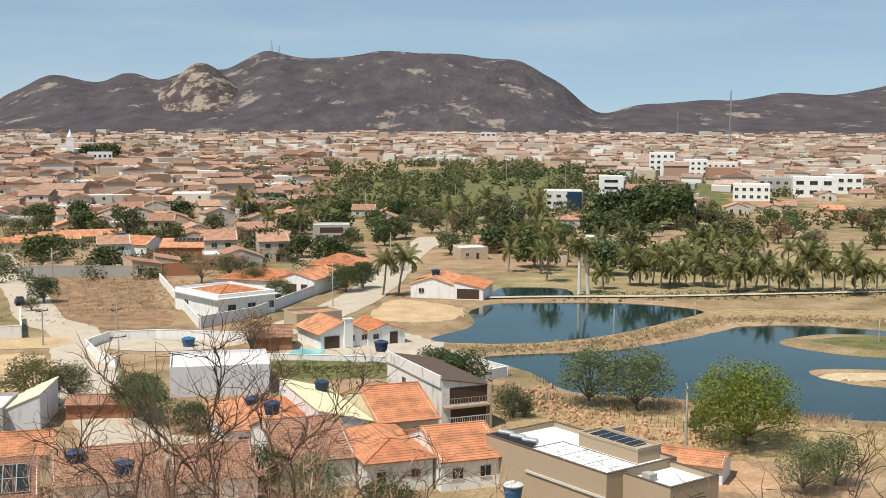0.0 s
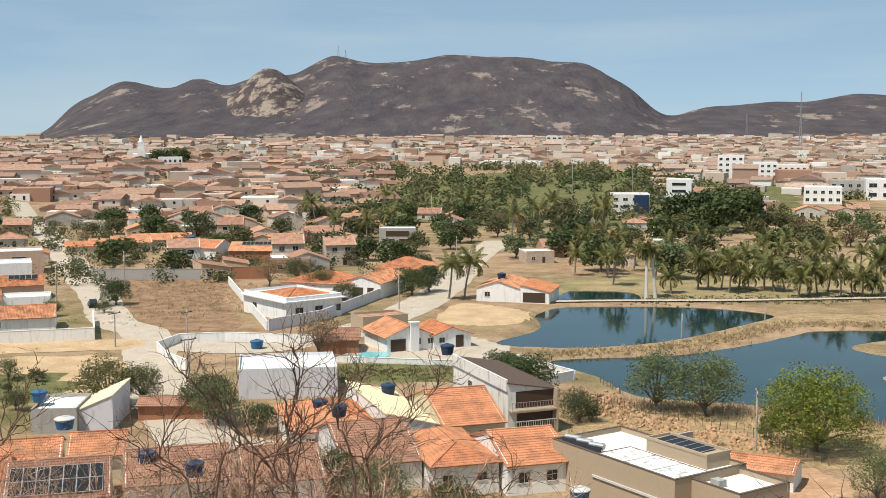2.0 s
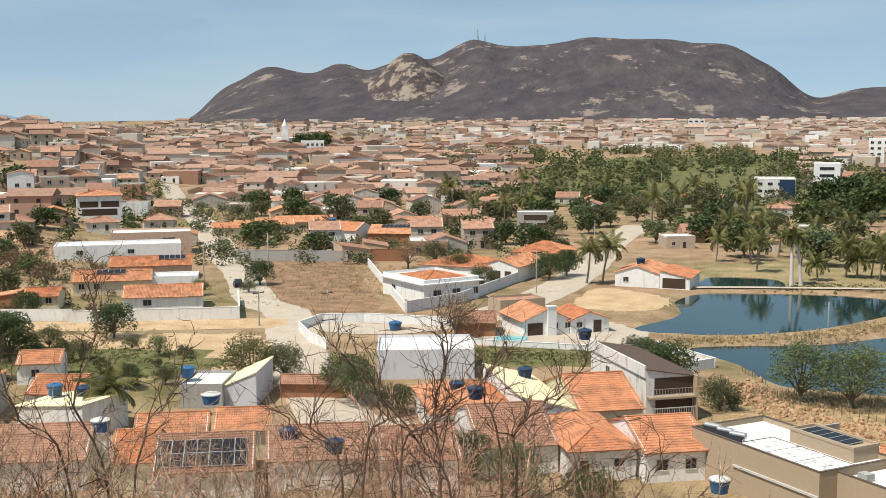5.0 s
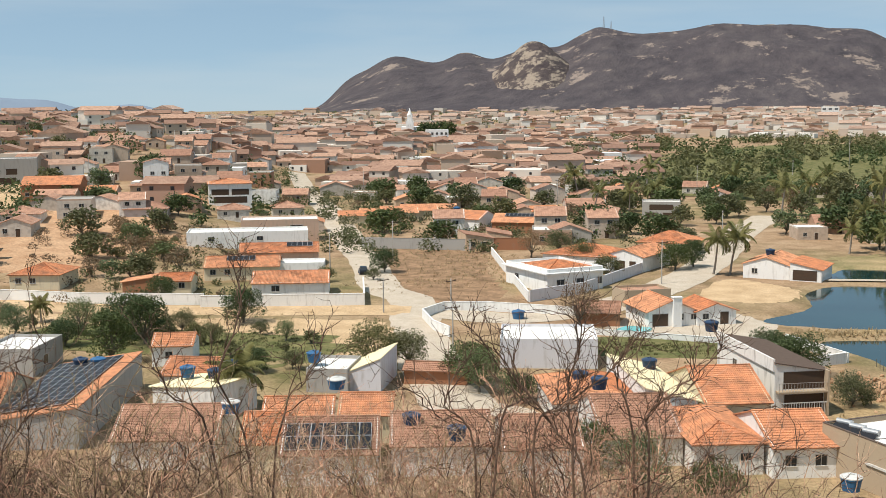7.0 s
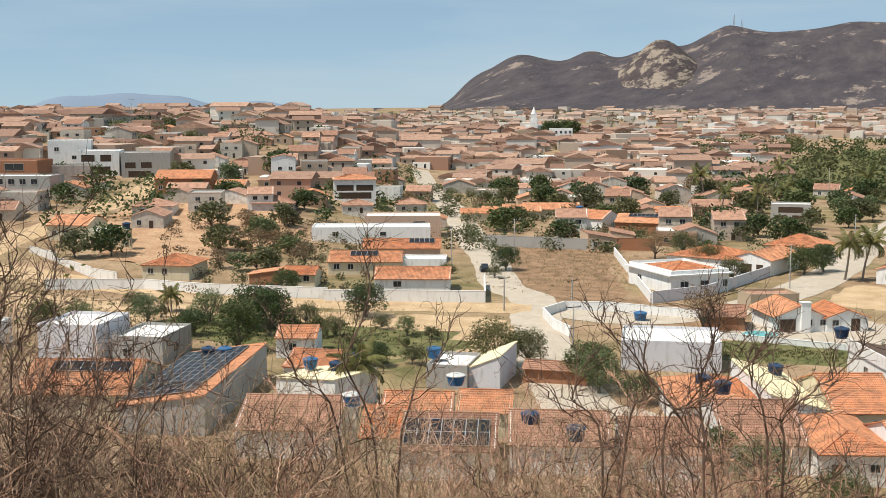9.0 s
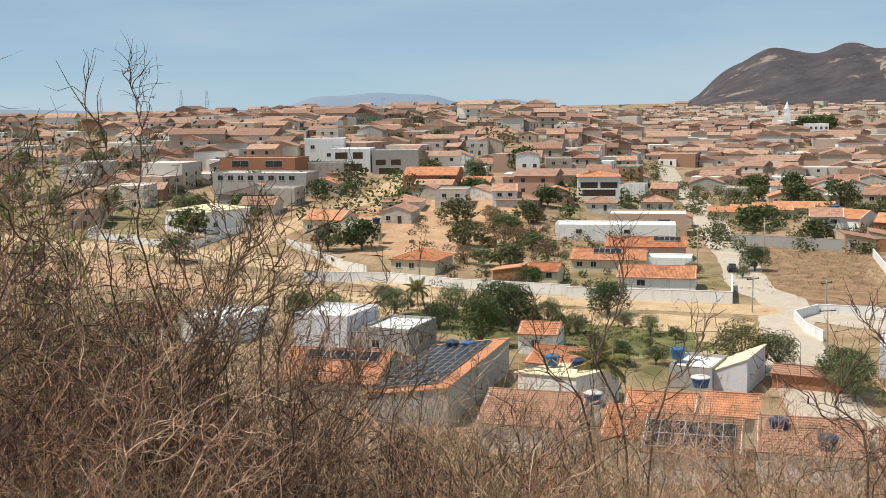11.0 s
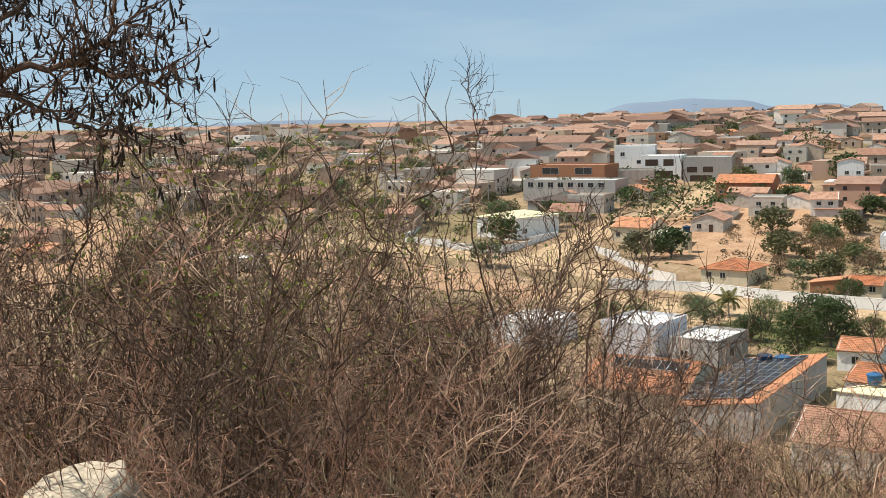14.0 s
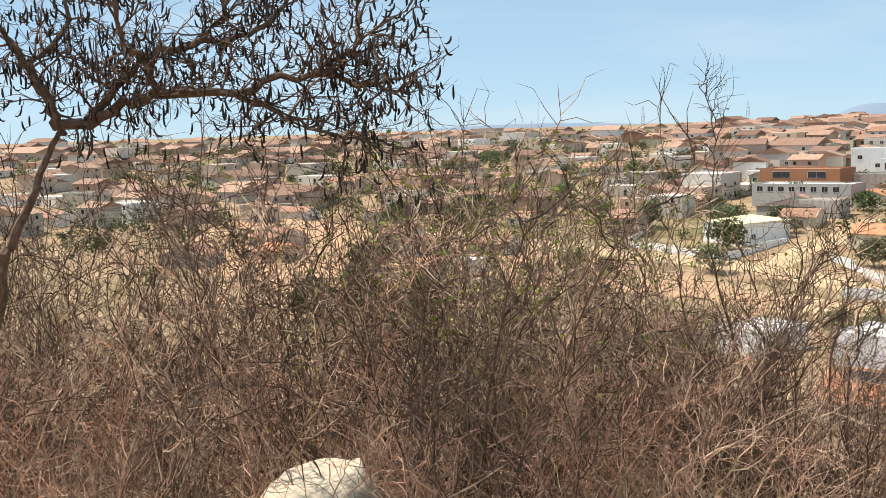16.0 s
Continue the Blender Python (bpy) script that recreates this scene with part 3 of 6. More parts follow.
def house(x, y, rot, w, d, h, roof="gable_x", wall=None, tiles=None, label="", rise=None, near=True, openings=(), over=0.4, parapet=0.45, group="houses", name="house", z=None, low=None):
    """A house whose front left corner stands at x, y; it faces along rot and goes d metres back."""
    wall, tiles, w, d = wall or WHITE, tiles or ROOF, w * SC, d * SC
    ob = thing(name, x, y, rot, label or "small plastered house under a clay tile roof", "house", group, z)
    rise = rise if rise is not None else 0.165 * (d if roof == "gable_x" else w)
    o = over
    bm = bmesh.new()
    box(bm, 0, w, 0, d, -2.5, h)
    if roof == "gable_x":
        for xx in (0.0, w - 0.15):
            v = [bm.verts.new(p) for p in ((xx, 0, h), (xx, d, h), (xx, d / 2, h + rise), (xx + 0.15, 0, h), (xx + 0.15, d, h), (xx + 0.15, d / 2, h + rise))]
            for f in ((0, 2, 1), (3, 4, 5), (0, 3, 5, 2), (1, 2, 5, 4)):
                bm.faces.new([v[i] for i in f])
    if roof == "gable_y":
        for yy in (0.0, d - 0.15):
            v = [bm.verts.new(p) for p in ((0, yy, h), (w, yy, h), (w / 2, yy, h + rise), (0, yy + 0.15, h), (w, yy + 0.15, h), (w / 2, yy + 0.15, h + rise))]
            for f in ((0, 1, 2), (3, 5, 4), (0, 2, 5, 3), (1, 4, 5, 2)):
                bm.faces.new([v[i] for i in f])
    if roof in ("mono_r", "mono_l"):
        a, b = (h + rise, h) if roof == "mono_r" else (h, h + rise)
        v = [bm.verts.new(p) for p in ((0, 0, h), (w, 0, h), (w, 0, b), (0, 0, a), (0, d, h), (w, d, h), (w, d, b), (0, d, a))]
        for f in ((0, 1, 2, 3), (5, 4, 7, 6), (1, 5, 6, 2), (4, 0, 3, 7)):
            bm.faces.new([v[i] for i in f])
    part("wall", bm, wall, ob)
    e, slopes, ridge = h - 0.02, [], None
    if roof == "gable_x":
        k = rise * o / (d / 2)
        slopes = [((-o * 0.5, -o, e - k), (w + o * 0.5, -o, e - k), (w + o * 0.5, d / 2, h + rise), (-o * 0.5, d / 2, h + rise)),
                  ((w + o * 0.5, d + o, e - k), (-o * 0.5, d + o, e - k), (-o * 0.5, d / 2, h + rise), (w + o * 0.5, d / 2, h + rise))]
        ridge = (-o * 0.5, w + o * 0.5, d / 2 - 0.12, d / 2 + 0.12, h + rise - 0.02, h + rise + 0.1)
    elif roof == "gable_y":
        k = rise * o / (w / 2)
        slopes = [((-o, d + o * 0.5, e - k), (-o, -o * 0.5, e - k), (w / 2, -o * 0.5, h + rise), (w / 2, d + o * 0.5, h + rise)),
                  ((w + o, -o * 0.5, e - k), (w + o, d + o * 0.5, e - k), (w / 2, d + o * 0.5, h + rise), (w / 2, -o * 0.5, h + rise))]
        ridge = (w / 2 - 0.12, w / 2 + 0.12, -o * 0.5, d + o * 0.5, h + rise - 0.02, h + rise + 0.1)
    elif roof == "hip":
        k = rise * o / (min(w, d) / 2)
        A, B, C, E = (-o, -o, e - k), (w + o, -o, e - k), (w + o, d + o, e - k), (-o, d + o, e - k)
        if w >= d:
            p, q = (d / 2, d / 2, h + rise), (w - d / 2 + 0.02, d / 2, h + rise)
            slopes = [(A, B, q, p), (C, E, p, q), (B, C, q, q), (E, A, p, p)]
            ridge = (d / 2, w - d / 2 + 0.02, d / 2 - 0.12, d / 2 + 0.12, h + rise - 0.02, h + rise + 0.1)
        else:
            p, q = (w / 2, w / 2, h + rise), (w / 2, d - w / 2, h + rise)
            slopes = [(A, B, p, p), (C, E, q, q), (B, C, q, p), (E, A, p, q)]
            ridge = (w / 2 - 0.12, w / 2 + 0.12, w / 2, d - w / 2 + 0.02, h + rise - 0.02, h + rise + 0.1)
    elif roof == "mono_r":
        k = rise * o / w
        slopes = [((w + o, -o * 0.5, e - k), (w + o, d + o * 0.5, e - k), (-0.1, d + o * 0.5, h + rise + 0.03), (-0.1, -o * 0.5, h + rise + 0.03))]
    elif roof == "mono_l":
        k = rise * o / w
        slopes = [((-o, d + o * 0.5, e - k), (-o, -o * 0.5, e - k), (w + 0.1, -o * 0.5, h + rise + 0.03), (w + 0.1, d + o * 0.5, h + rise + 0.03))]
    else:
        t = 0.14
        part("roof", boxes((t, w - t, t, d - t, h + 0.004, h + 0.06)), tiles, ob)
        for n_, b_ in (("parapet", (0, w, 0, t, h, h + parapet)), ("parapet", (0, w, d - t, d, h, h + parapet)), ("parapet", (0, t, t, d - t, h, h + parapet)), ("parapet", (w - t, w, t, d - t, h, h + parapet))):
            part(n_, boxes(b_), wall, ob)
    for s in slopes:
        bm = bmesh.new()
        tiled_slope(bm, *s, near)
        part("roof_slope", bm, tiles, ob)
    if ridge and near:
        part("ridge_tile", boxes(ridge), tiles, ob)
    for kind, side, at, zz, ow, oh in openings:
        at, ow = at * SC, ow * (1.15 if ow < 1.6 else SC)
        turn, off = {"f": (0, (0, 0)), "r": (90, (w, 0)), "l": (-90, (0, d)), "b": (180, (w, d))}[side]
        window(ob, at, zz, ow, oh, turn=turn, off=off, door=kind == "d")
    return ob


def tank(x, y, z, r=0.72, h=1.0, mat=None, lid=None, label="round plastic water tank on a roof"):
    """A round water tank: tapered body with a rim, and a domed lid."""
    ob = tagged(new("water_tank"), label, "water tank", "water tanks")
    ob.matrix_world = pose(x * SC, y * SC, z)
    r, h = r * 1.2, h * 1.2

    def turned(profile, n=18):
        bm = bmesh.new()
        rows = [[bm.verts.new((p * math.cos(2 * math.pi * k / n), p * math.sin(2 * math.pi * k / n), q)) for k in range(n)] for p, q in profile]
        for a, b in zip(rows, rows[1:]):
            for k in range(n):
                bm.faces.new((a[k], a[(k + 1) % n], b[(k + 1) % n], b[k]))
        bm.faces.new(rows[0][::-1])
        bm.faces.new(rows[-1])
        return bm
    part("body", turned([(r * 0.8, 0), (r * 0.88, h * 0.35), (r * 0.9, h * 0.37), (r * 0.97, h * 0.75), (r * 1.04, h * 0.78), (r * 1.04, h * 0.84), (r * 0.98, h * 0.86)]), mat or BLUE, ob)
    part("lid", turned([(r * 1.06, h * 0.86), (r * 1.06, h * 0.93), (r * 0.8, h * 1.02), (r * 0.3, h * 1.08), (r * 0.28, h * 1.14)]), lid or mat or BLUE, ob)
    return ob


def solar(host, nx, ny, u, s, label="black solar panels in aluminium frames on a roof", pw=1.1, ph=2.1):
    """Solar panels on the front slope of a gabled house, u metres along and a share s up it."""
    hx, hy, rot, w, d, h = host
    rise, half = 0.165 * d * SC, d * SC / 2
    ob = tagged(new("solar_array"), label, "solar panels", "solar arrays")
    ob.matrix_world = pose(hx * SC, hy * SC, plan(hx, hy), 0, 0, rot) @ pose(u, half * s, h + rise * s + 0.10, math.degrees(math.atan2(rise, half)), 0, 0)
    return panels(ob, nx, ny, pw, ph)


def panels(ob, nx, ny, pw=1.1, ph=2.1):
    first = None
    for i in range(nx):
        for j in range(ny):
            if first is None:
                first = part("panel", boxes((0.03, pw - 0.03, 0.03, ph - 0.03, 0.06, 0.10)), PANEL, ob)
                rim = part("panel_frame", boxes((0, pw, 0, 0.035, 0.05, 0.115), (0, pw, ph - 0.035, ph, 0.05, 0.115), (0, 0.035, 0.035, ph - 0.035, 0.05, 0.115), (pw - 0.035, pw, 0.035, ph - 0.035, 0.05, 0.115)), ALU, first)
            else:
                p = new("panel", first.data)
                p.parent, p.location = ob, (i * (pw + 0.02), j * (ph + 0.02), 0)
                q = new("panel_frame", rim.data)
                q.parent = p
    part("rail", boxes(*[(0, nx * (pw + 0.02), (j + s) * (ph + 0.02), (j + s) * (ph + 0.02) + 0.05, 0, 0.05) for j in range(ny) for s in (0.25, 0.75)]), ALU, ob)
    return ob


def wall_line(points, h, mat, label, thick=0.18, name="garden_wall"):
    """A free-standing wall along a plan line, with posts' caps on top."""
    ob = tagged(new(name), label, "wall", "plot walls")
    for a, b in zip(points, points[1:]):
        a, b = Vector(a) * SC, Vector(b) * SC
        L, ang = (b - a).length, math.degrees(math.atan2(b.y - a.y, b.x - a.x))
        n = max(1, int(L / 12))
        for k in range(n):
            p = a + (b - a) * (k / n)
            q = a + (b - a) * ((k + 1) / n)
            z = min(height(p.x, p.y), height(q.x, q.y))
            bm = boxes((0, L / n + 0.02, -thick / 2, thick / 2, -0.6, h))
            bm.transform(pose(p.x, p.y, z, 0, 0, ang))
            s = part("wall_panel", bm, mat, ob)
            bm = boxes((0, L / n + 0.02, -thick / 2 - 0.04, thick / 2 + 0.04, h, h + 0.06))
            bm.transform(pose(p.x, p.y, z, 0, 0, ang))
            part("coping", bm, mat, s)
    return ob


# ---- plants ----
def tube(verts, faces, path, radii, sides=5):
    """Add a tapered tube along a path to vertex and face lists."""
    start = len(verts)
    for i, p in enumerate(path):
        t = (path[min(i + 1, len(path) - 1)] - path[max(i - 1, 0)]).normalized()
        s = t.orthogonal().normalized()
        q = t.cross(s)
        for k in range(sides):
            a = 2 * math.pi * k / sides
            verts.append(tuple(p + (s * math.cos(a) + q * math.sin(a)) * radii[i]))
    for i in range(len(path) - 1):
        for k in range(sides):
            a, b = start + i * sides + k, start + i * sides + (k + 1) % sides
            faces.append((a, b, b + sides, a + sides))
    faces.append(tuple(start + (len(path) - 1) * sides + k for k in range(sides)))


def crook(rng, p, way, length, n, bend, lift=0.0):
    """A crooked path of n steps."""
    out, w = [p.copy()], way.normalized()
    for _ in range(n):
        w = (w + Vector((rng.gauss(0, bend), rng.gauss(0, bend), rng.gauss(0, bend) + lift))).normalized()
        out.append(out[-1] + w * (length / n))
    return out


def leaf_cards(rng, centre, radius, count, size, verts, faces, flat=0.8):
    for _ in range(count):
        v = Vector((rng.gauss(0, 1), rng.gauss(0, 1), rng.gauss(0, 1))).normalized()
        p = centre + Vector((v.x * radius, v.y * radius, v.z * radius * flat)) * (0.45 + 0.6 * rng.random() ** 0.5)
        a = Vector((rng.gauss(0, 1), rng.gauss(0, 1), rng.gauss(0, 0.6))).normalized()
        b = a.cross(v + Vector((rng.gauss(0, 0.5), rng.gauss(0, 0.5), rng.gauss(0, 0.5)))).normalized()
        s = size * (0.6 + 0.8 * rng.random())
        k = len(verts)
        verts += [tuple(p - a * s), tuple(p + b * s * 0.5), tuple(p + a * s), tuple(p - b * s * 0.5)]
        faces.append((k, k + 1, k + 2, k + 3))


def tree_proto(seed, tall, wide, leaf_mat, leaves=2600, size=0.22, lobes=11, trunk_h=0.35, flat=0.75, label="", name="tree", bark=None):
    rng = random.Random(seed)
    ob = tagged(new(name), label or "leafy green tree with a rounded uneven crown", "tree", "trees")
    v, f = [], []
    base = Vector((0, 0, -0.3))
    stem = crook(rng, base, Vector((rng.gauss(0, 0.1), rng.gauss(0, 0.1), 1)), tall * trunk_h + 0.3, 5, 0.1)
    r0 = tall * 0.028 + 0.04
    tube(v, f, stem, [r0 * (1.25 - 0.09 * i) for i in range(6)], 7)
    cv, cf = [], []
    for i in range(lobes):
        a = 2 * math.pi * (i * 0.618 + rng.random() * 0.15)
        rr = wide * 0.5 * (0.25 + 0.6 * (i / lobes) ** 0.5) * (0.75 + 0.4 * rng.random())
        zz = tall * (trunk_h + 0.12 + (0.78 - trunk_h) * (1 - (i / lobes) ** 1.3) + 0.12 * rng.random())
        c = Vector((math.cos(a) * rr, math.sin(a) * rr, zz * 0.95))
        limb = [stem[-1] + (c - stem[-1]) * t + Vector((rng.gauss(0, 0.08), rng.gauss(0, 0.08), 0.25 * math.sin(t * 3.14))) * (wide * 0.1) for t in (0, 0.3, 0.6, 0.9)]
        tube(v, f, limb, [r0 * 0.55, r0 * 0.4, r0 * 0.28, r0 * 0.12], 5)
        leaf_cards(rng, c, wide * (0.17 + 0.1 * rng.random()), leaves // lobes, size, cv, cf, flat)
    mesh_object("trunk", v, f, bark or BARK, ob, True)
    mesh_object("crown", cv, cf, leaf_mat, ob)
    return ob


def palm_proto(seed, tall, fronds=18, length=2.6, label="", bark=None, thick=0.16):
    rng = random.Random(seed)
    ob = tagged(new("palm_tree"), label or "coconut palm with arching green fronds", "palm tree", "palms")
    v, f = [], []
    stem = crook(rng, Vector((0, 0, -0.3)), Vector((rng.gauss(0, 0.08), rng.gauss(0, 0.08), 1)), tall + 0.3, 8, 0.03)
    tube(v, f, stem, [thick * (1.3 if i == 0 else 1.0 - 0.05 * i) for i in range(9)], 8)
    mesh_object("trunk", v, f, bark or PALMBARK, ob, True)
    shapes = []
    for k in range(4):
        v, f = [], []
        droop = 0.7 + 0.5 * k
        rib = []
        for i in range(9):
            t = i / 8
            ang = 0.9 - droop * t * 1.15
            rib.append((rib[-1] + Vector((math.cos(ang), 0, math.sin(ang))) * (length / 8)) if rib else Vector((0, 0, 0)))
        tube(v, f, rib, [0.04 - 0.0035 * i for i in range(9)], 3)
        for i in range(1, 9):
            for s in (-1, 1):
                for g in (0.0, 0.33, 0.66):
                    p = rib[i - 1].lerp(rib[i], g)
                    ll = length * 0.27 * math.sin(0.35 + 2.5 * (i + g) / 9) + 0.08
                    tip = p + Vector((ll * 0.45, s * ll * 0.75, -ll * (0.45 + 0.3 * rng.random())))
                    k0 = len(v)
                    w = Vector((0.05, 0, 0.01))
                    v += [tuple(p - w), tuple(p + w), tuple(p.lerp(tip, 0.6) + w * 0.9 + Vector((0, 0, 0.05))), tuple(tip)]
                    f.append((k0, k0 + 1, k0 + 2, k0 + 3))
        me = bpy.data.meshes.new("frond")
        me.from_pydata(v, [], f)
        me.materials.append(FROND)
        shapes.append(me)
    for i in range(fronds):
        fr = new("frond", shapes[min(3, int(4 * (i / fronds) + rng.random() * 0.9))])
        fr.parent = ob
        fr.matrix_local = Matrix.Translation(stem[-1]) @ pose(0, 0, 0, 0, -35 + 75 * i / fronds, i * 137.5 + rng.uniform(-10, 10))
    return ob


def bush_proto(seed, tall, spread, mat, stems=5, kids=9, twigs=7, thick=0.014, label="", leaf=None, leaves=0, bend=0.2):
    """A leafless thorn bush: zigzag stems that fork twice into fine crooked twigs."""
    rng = random.Random(seed)
    ob = tagged(new("thorn_bush"), label or "leafless brown thorn bush with tangled twigs", "bush", "dry bushes")
    for s in range(stems):
        v, f, lv, lf = [], [], [], []
        a = 2 * math.pi * (s + rng.random() * 0.7) / stems
        p = Vector((math.cos(a), math.sin(a), 0)) * spread * 0.15 * rng.random() - Vector((0, 0, 0.25))
        out = spread / tall * rng.uniform(0.2, 0.9)
        L = tall * rng.uniform(0.72, 1.12)
        stem = crook(rng, p, Vector((math.cos(a) * out, math.sin(a) * out, 1)), L, 11, bend, 0.09)
        tube(v, f, stem, [thick * (1.2 - 0.095 * i) for i in range(12)], 4)
        for k in range(kids):
            t = 0.2 + 0.78 * (k + rng.random()) / kids
            i = min(10, int(t * 11))
            q = stem[i].lerp(stem[i + 1], t * 11 - i)
            a2 = rng.uniform(0, 6.28)
            w = (stem[i + 1] - stem[i]).normalized() + Vector((math.cos(a2), math.sin(a2), 0.15)) * rng.uniform(0.6, 1.3)
            br = crook(rng, q, w, L * rng.uniform(0.2, 0.42) * (1.2 - t * 0.6), 6, bend * 1.7, 0.12)
            tube(v, f, br, [thick * (0.58 - 0.07 * j) for j in range(7)], 3)
            for g in range(twigs):
                u = rng.uniform(0.15, 1.0)
                j = min(5, int(u * 6))
                q2 = br[j].lerp(br[j + 1], u * 6 - j)
                w2 = (br[j + 1] - br[j]).normalized() + Vector((rng.gauss(0, 0.8), rng.gauss(0, 0.8), rng.gauss(0.2, 0.5)))
                tw = crook(rng, q2, w2, rng.uniform(0.04, 0.13) * tall + 0.05, 3, bend * 2.2, 0.05)
                tube(v, f, tw, [thick * 0.32, thick * 0.27, thick * 0.2, thick * 0.1], 3)
                if leaves and rng.random() < leaves:
                    for e in tw[1:]:
                        leaf_cards(rng, e, 0.05, 2, 0.019, lv, lf)
        stem_ob = mesh_object("stem", v, f, mat, ob)
        if lv:
            tagged(mesh_object("leaves", lv, lf, leaf, stem_ob), kind="stuff")
    return ob


USED = set()
GROW = {}           # how much larger than its model a kind grows here


def put(proto, x, y, scale=1.0, turn=0.0, z=None, stretch=1.0, label="", sink=0.0, wide=1.0, near=False, grow=SC):
    """Stand a thing, or a copy of it once it stands somewhere, at a place."""
    if not near:
        x, y, scale, stretch = x * SC, y * SC, scale * grow, stretch
    scale *= GROW.get(proto.name, 1.0)
    zz = (height(x, y) if z is None else z) - sink
    m = Matrix.LocRotScale((x, y, zz), Euler((0, 0, radians(turn))), (scale * wide, scale, scale * stretch))
    if proto.name in USED:
        ob = copy_thing(proto, m @ Matrix.Diagonal((*(1 / k for k in proto.scale), 1)))
    else:
        USED.add(proto.name)
        proto.matrix_basis = m
        ob = proto
    if label:
        ob["label"] = label
    return ob


def polar(az, d):
    return -math.sin(radians(az)) * d, math.cos(radians(az)) * d


W2 = (("w", "f", 1.2, 1.1, 0.9, 1.0), ("w", "f", 3.2, 1.1, 0.9, 1.0))
# the row of houses at the foot of the hill
house(0.0, 76.0, 20, 4.6, 8, 3.0, "gable_x", WHITE, ROOF, "white house with two small front windows and orange tiles", openings=W2)
house(-4.9, 75.3, 20, 4.6, 9, 3.1, "hip", OFFWHITE, ROOF, "stained white house under a hipped orange tile roof", openings=(("w", "f", 3.4, 1.3, 0.8, 0.7), ("d", "f", 1.0, 0.0, 0.8, 2.0)))
house(-10.9, 75.6, 20, 5.4, 10, 2.9, "gable_x", OFFWHITE, ROOF_OLD, "weathered tile-roofed house with stained walls", openings=W2)
house(-4.8, 86.3, 21, 4.9, 10, 3.0, "gable_x", CREAM, ROOF, "house with long orange tile slopes and a barred window", openings=(("w", "f", 3.6, 0.9, 1.6, 1.2),))
house(-9.2, 85.5, 22, 4.0, 12, 3.0, "mono_r", WHITE, ROOF_YELLOW, "house under pale yellow roof sheets", rise=1.5, openings=(("w", "f", 2.0, 0.9, 1.6, 1.3),))
house(-15.7, 83.8, 20, 6.2, 9, 3.0, "hip", OFFWHITE, ROOF, "hipped tile-roofed house beside the lane", openings=W2)
_t = house(0.0, 92.0, 24, 4.2, 12, 4.9, "mono_r", OFFWHITE, ROOF_BROWN, "two-storey white house with brown roof and front terrace", rise=1.0, openings=(("w", "l", 4, 2.9, 1.0, 1.0), ("d", "f", 2.5, 2.9, 3.6, 1.9), ("d", "f", 2.4, 0.1, 3.2, 2.2)))
part("parapet", boxes((-0.22, -0.002, 0, 16.8, 4.9, 6.25)), OFFWHITE, _t, "stained white wall standing above the roof")
part("balcony", boxes((0.1, 5.75, -0.95, -0.02, 2.6, 2.78)), TAN, _t)
part("side_wall", boxes((5.66, 5.86, -0.98, -0.02, 0, 5.0)), TAN, _t)
_r = part("balcony_rail", boxes((0.1, 5.65, -0.93, -0.87, 3.7, 3.76)), METAL, _t)
for _k in range(16):
    part("baluster", boxes((0.15 + _k * 0.345, 0.19 + _k * 0.345, -0.92, -0.88, 2.78, 3.7)), METAL, _r)
_r = part("gate", boxes((0.4, 5.6, -0.96, -0.9, 1.5, 1.6)), FRAME, _t)
for _k in range(18):
    part("gate_bar", boxes((0.4 + _k * 0.29, 0.45 + _k * 0.29, -0.95, -0.91, -0.1, 1.5)), FRAME, _r)

# tan flat-roofed building
_b = thing("building", 3.3, 77.6, -53, "low tan building with stepped flat white roof decks", "building", z=0.0)
part("wall", boxes((-1.3, 15.0, 0.6, 9.4, -2.5, 4.0)), TAN, _b)
part("wall", boxes((15.003, 20.4, 2.6, 8.7, -2.5, 3.8)), TAN, _b)
part("roof_deck", boxes((-1.1, 14.8, 0.8, 9.2, 4.004, 4.06)), ROOF_WHITE, _b)
part("roof_deck", boxes((15.2, 20.2, 2.8, 8.5, 3.804, 3.86)), ROOF_WHITE, _b)
for _q, _z in (((-1.3, 15.0, 0.6, 0.8), 4.0), ((-1.3, 15.0, 9.2, 9.4), 4.0), ((-1.3, -1.1, 0.8, 9.2), 4.0), ((14.8, 15.0, 0.8, 9.2), 4.0), ((15.003, 20.4, 2.6, 2.8), 3.8), ((15.003, 20.4, 8.5, 8.7), 3.8), ((20.2, 20.4, 2.8, 8.5), 3.8)):
    _w = part("parapet", boxes((*_q, _z, _z + 0.55)), TAN, _b)
    part("coping", boxes((_q[0] - 0.04, _q[1] + 0.04, _q[2] - 0.04, _q[3] + 0.04, _z + 0.55, _z + 0.6)), ROOF_BROWN, _w)
part("ledge", boxes((4.6, 15.0, 0.45, 0.597, 2.3, 2.5)), FRAME, _b, "pale cornice strip")
for _k in range(9):       # worn white sheets over the middle deck
    part("deck_sheet", boxes((4.6 + _k * 1.12, 5.66 + _k * 1.12, 1.1, 5.2, 4.30 + 0.012 * (_k % 3), 4.36 + 0.012 * (_k % 3))), PEELING, _b)
part("deck_frame", boxes((4.5, 14.6, 1.0, 1.1, 4.06, 4.4), (4.5, 14.6, 5.2, 5.3, 4.06, 4.4), (4.5, 4.6, 1.1, 5.2, 4.06, 4.4), (14.55, 14.65, 1.1, 5.2, 4.06, 4.4)), ROOF_BROWN, _b)
_w = part("roof_box", boxes((5.6, 13.2, 6.3, 9.3, 4.064, 5.2)), TAN, _b, "raised tan roof box with a rim")
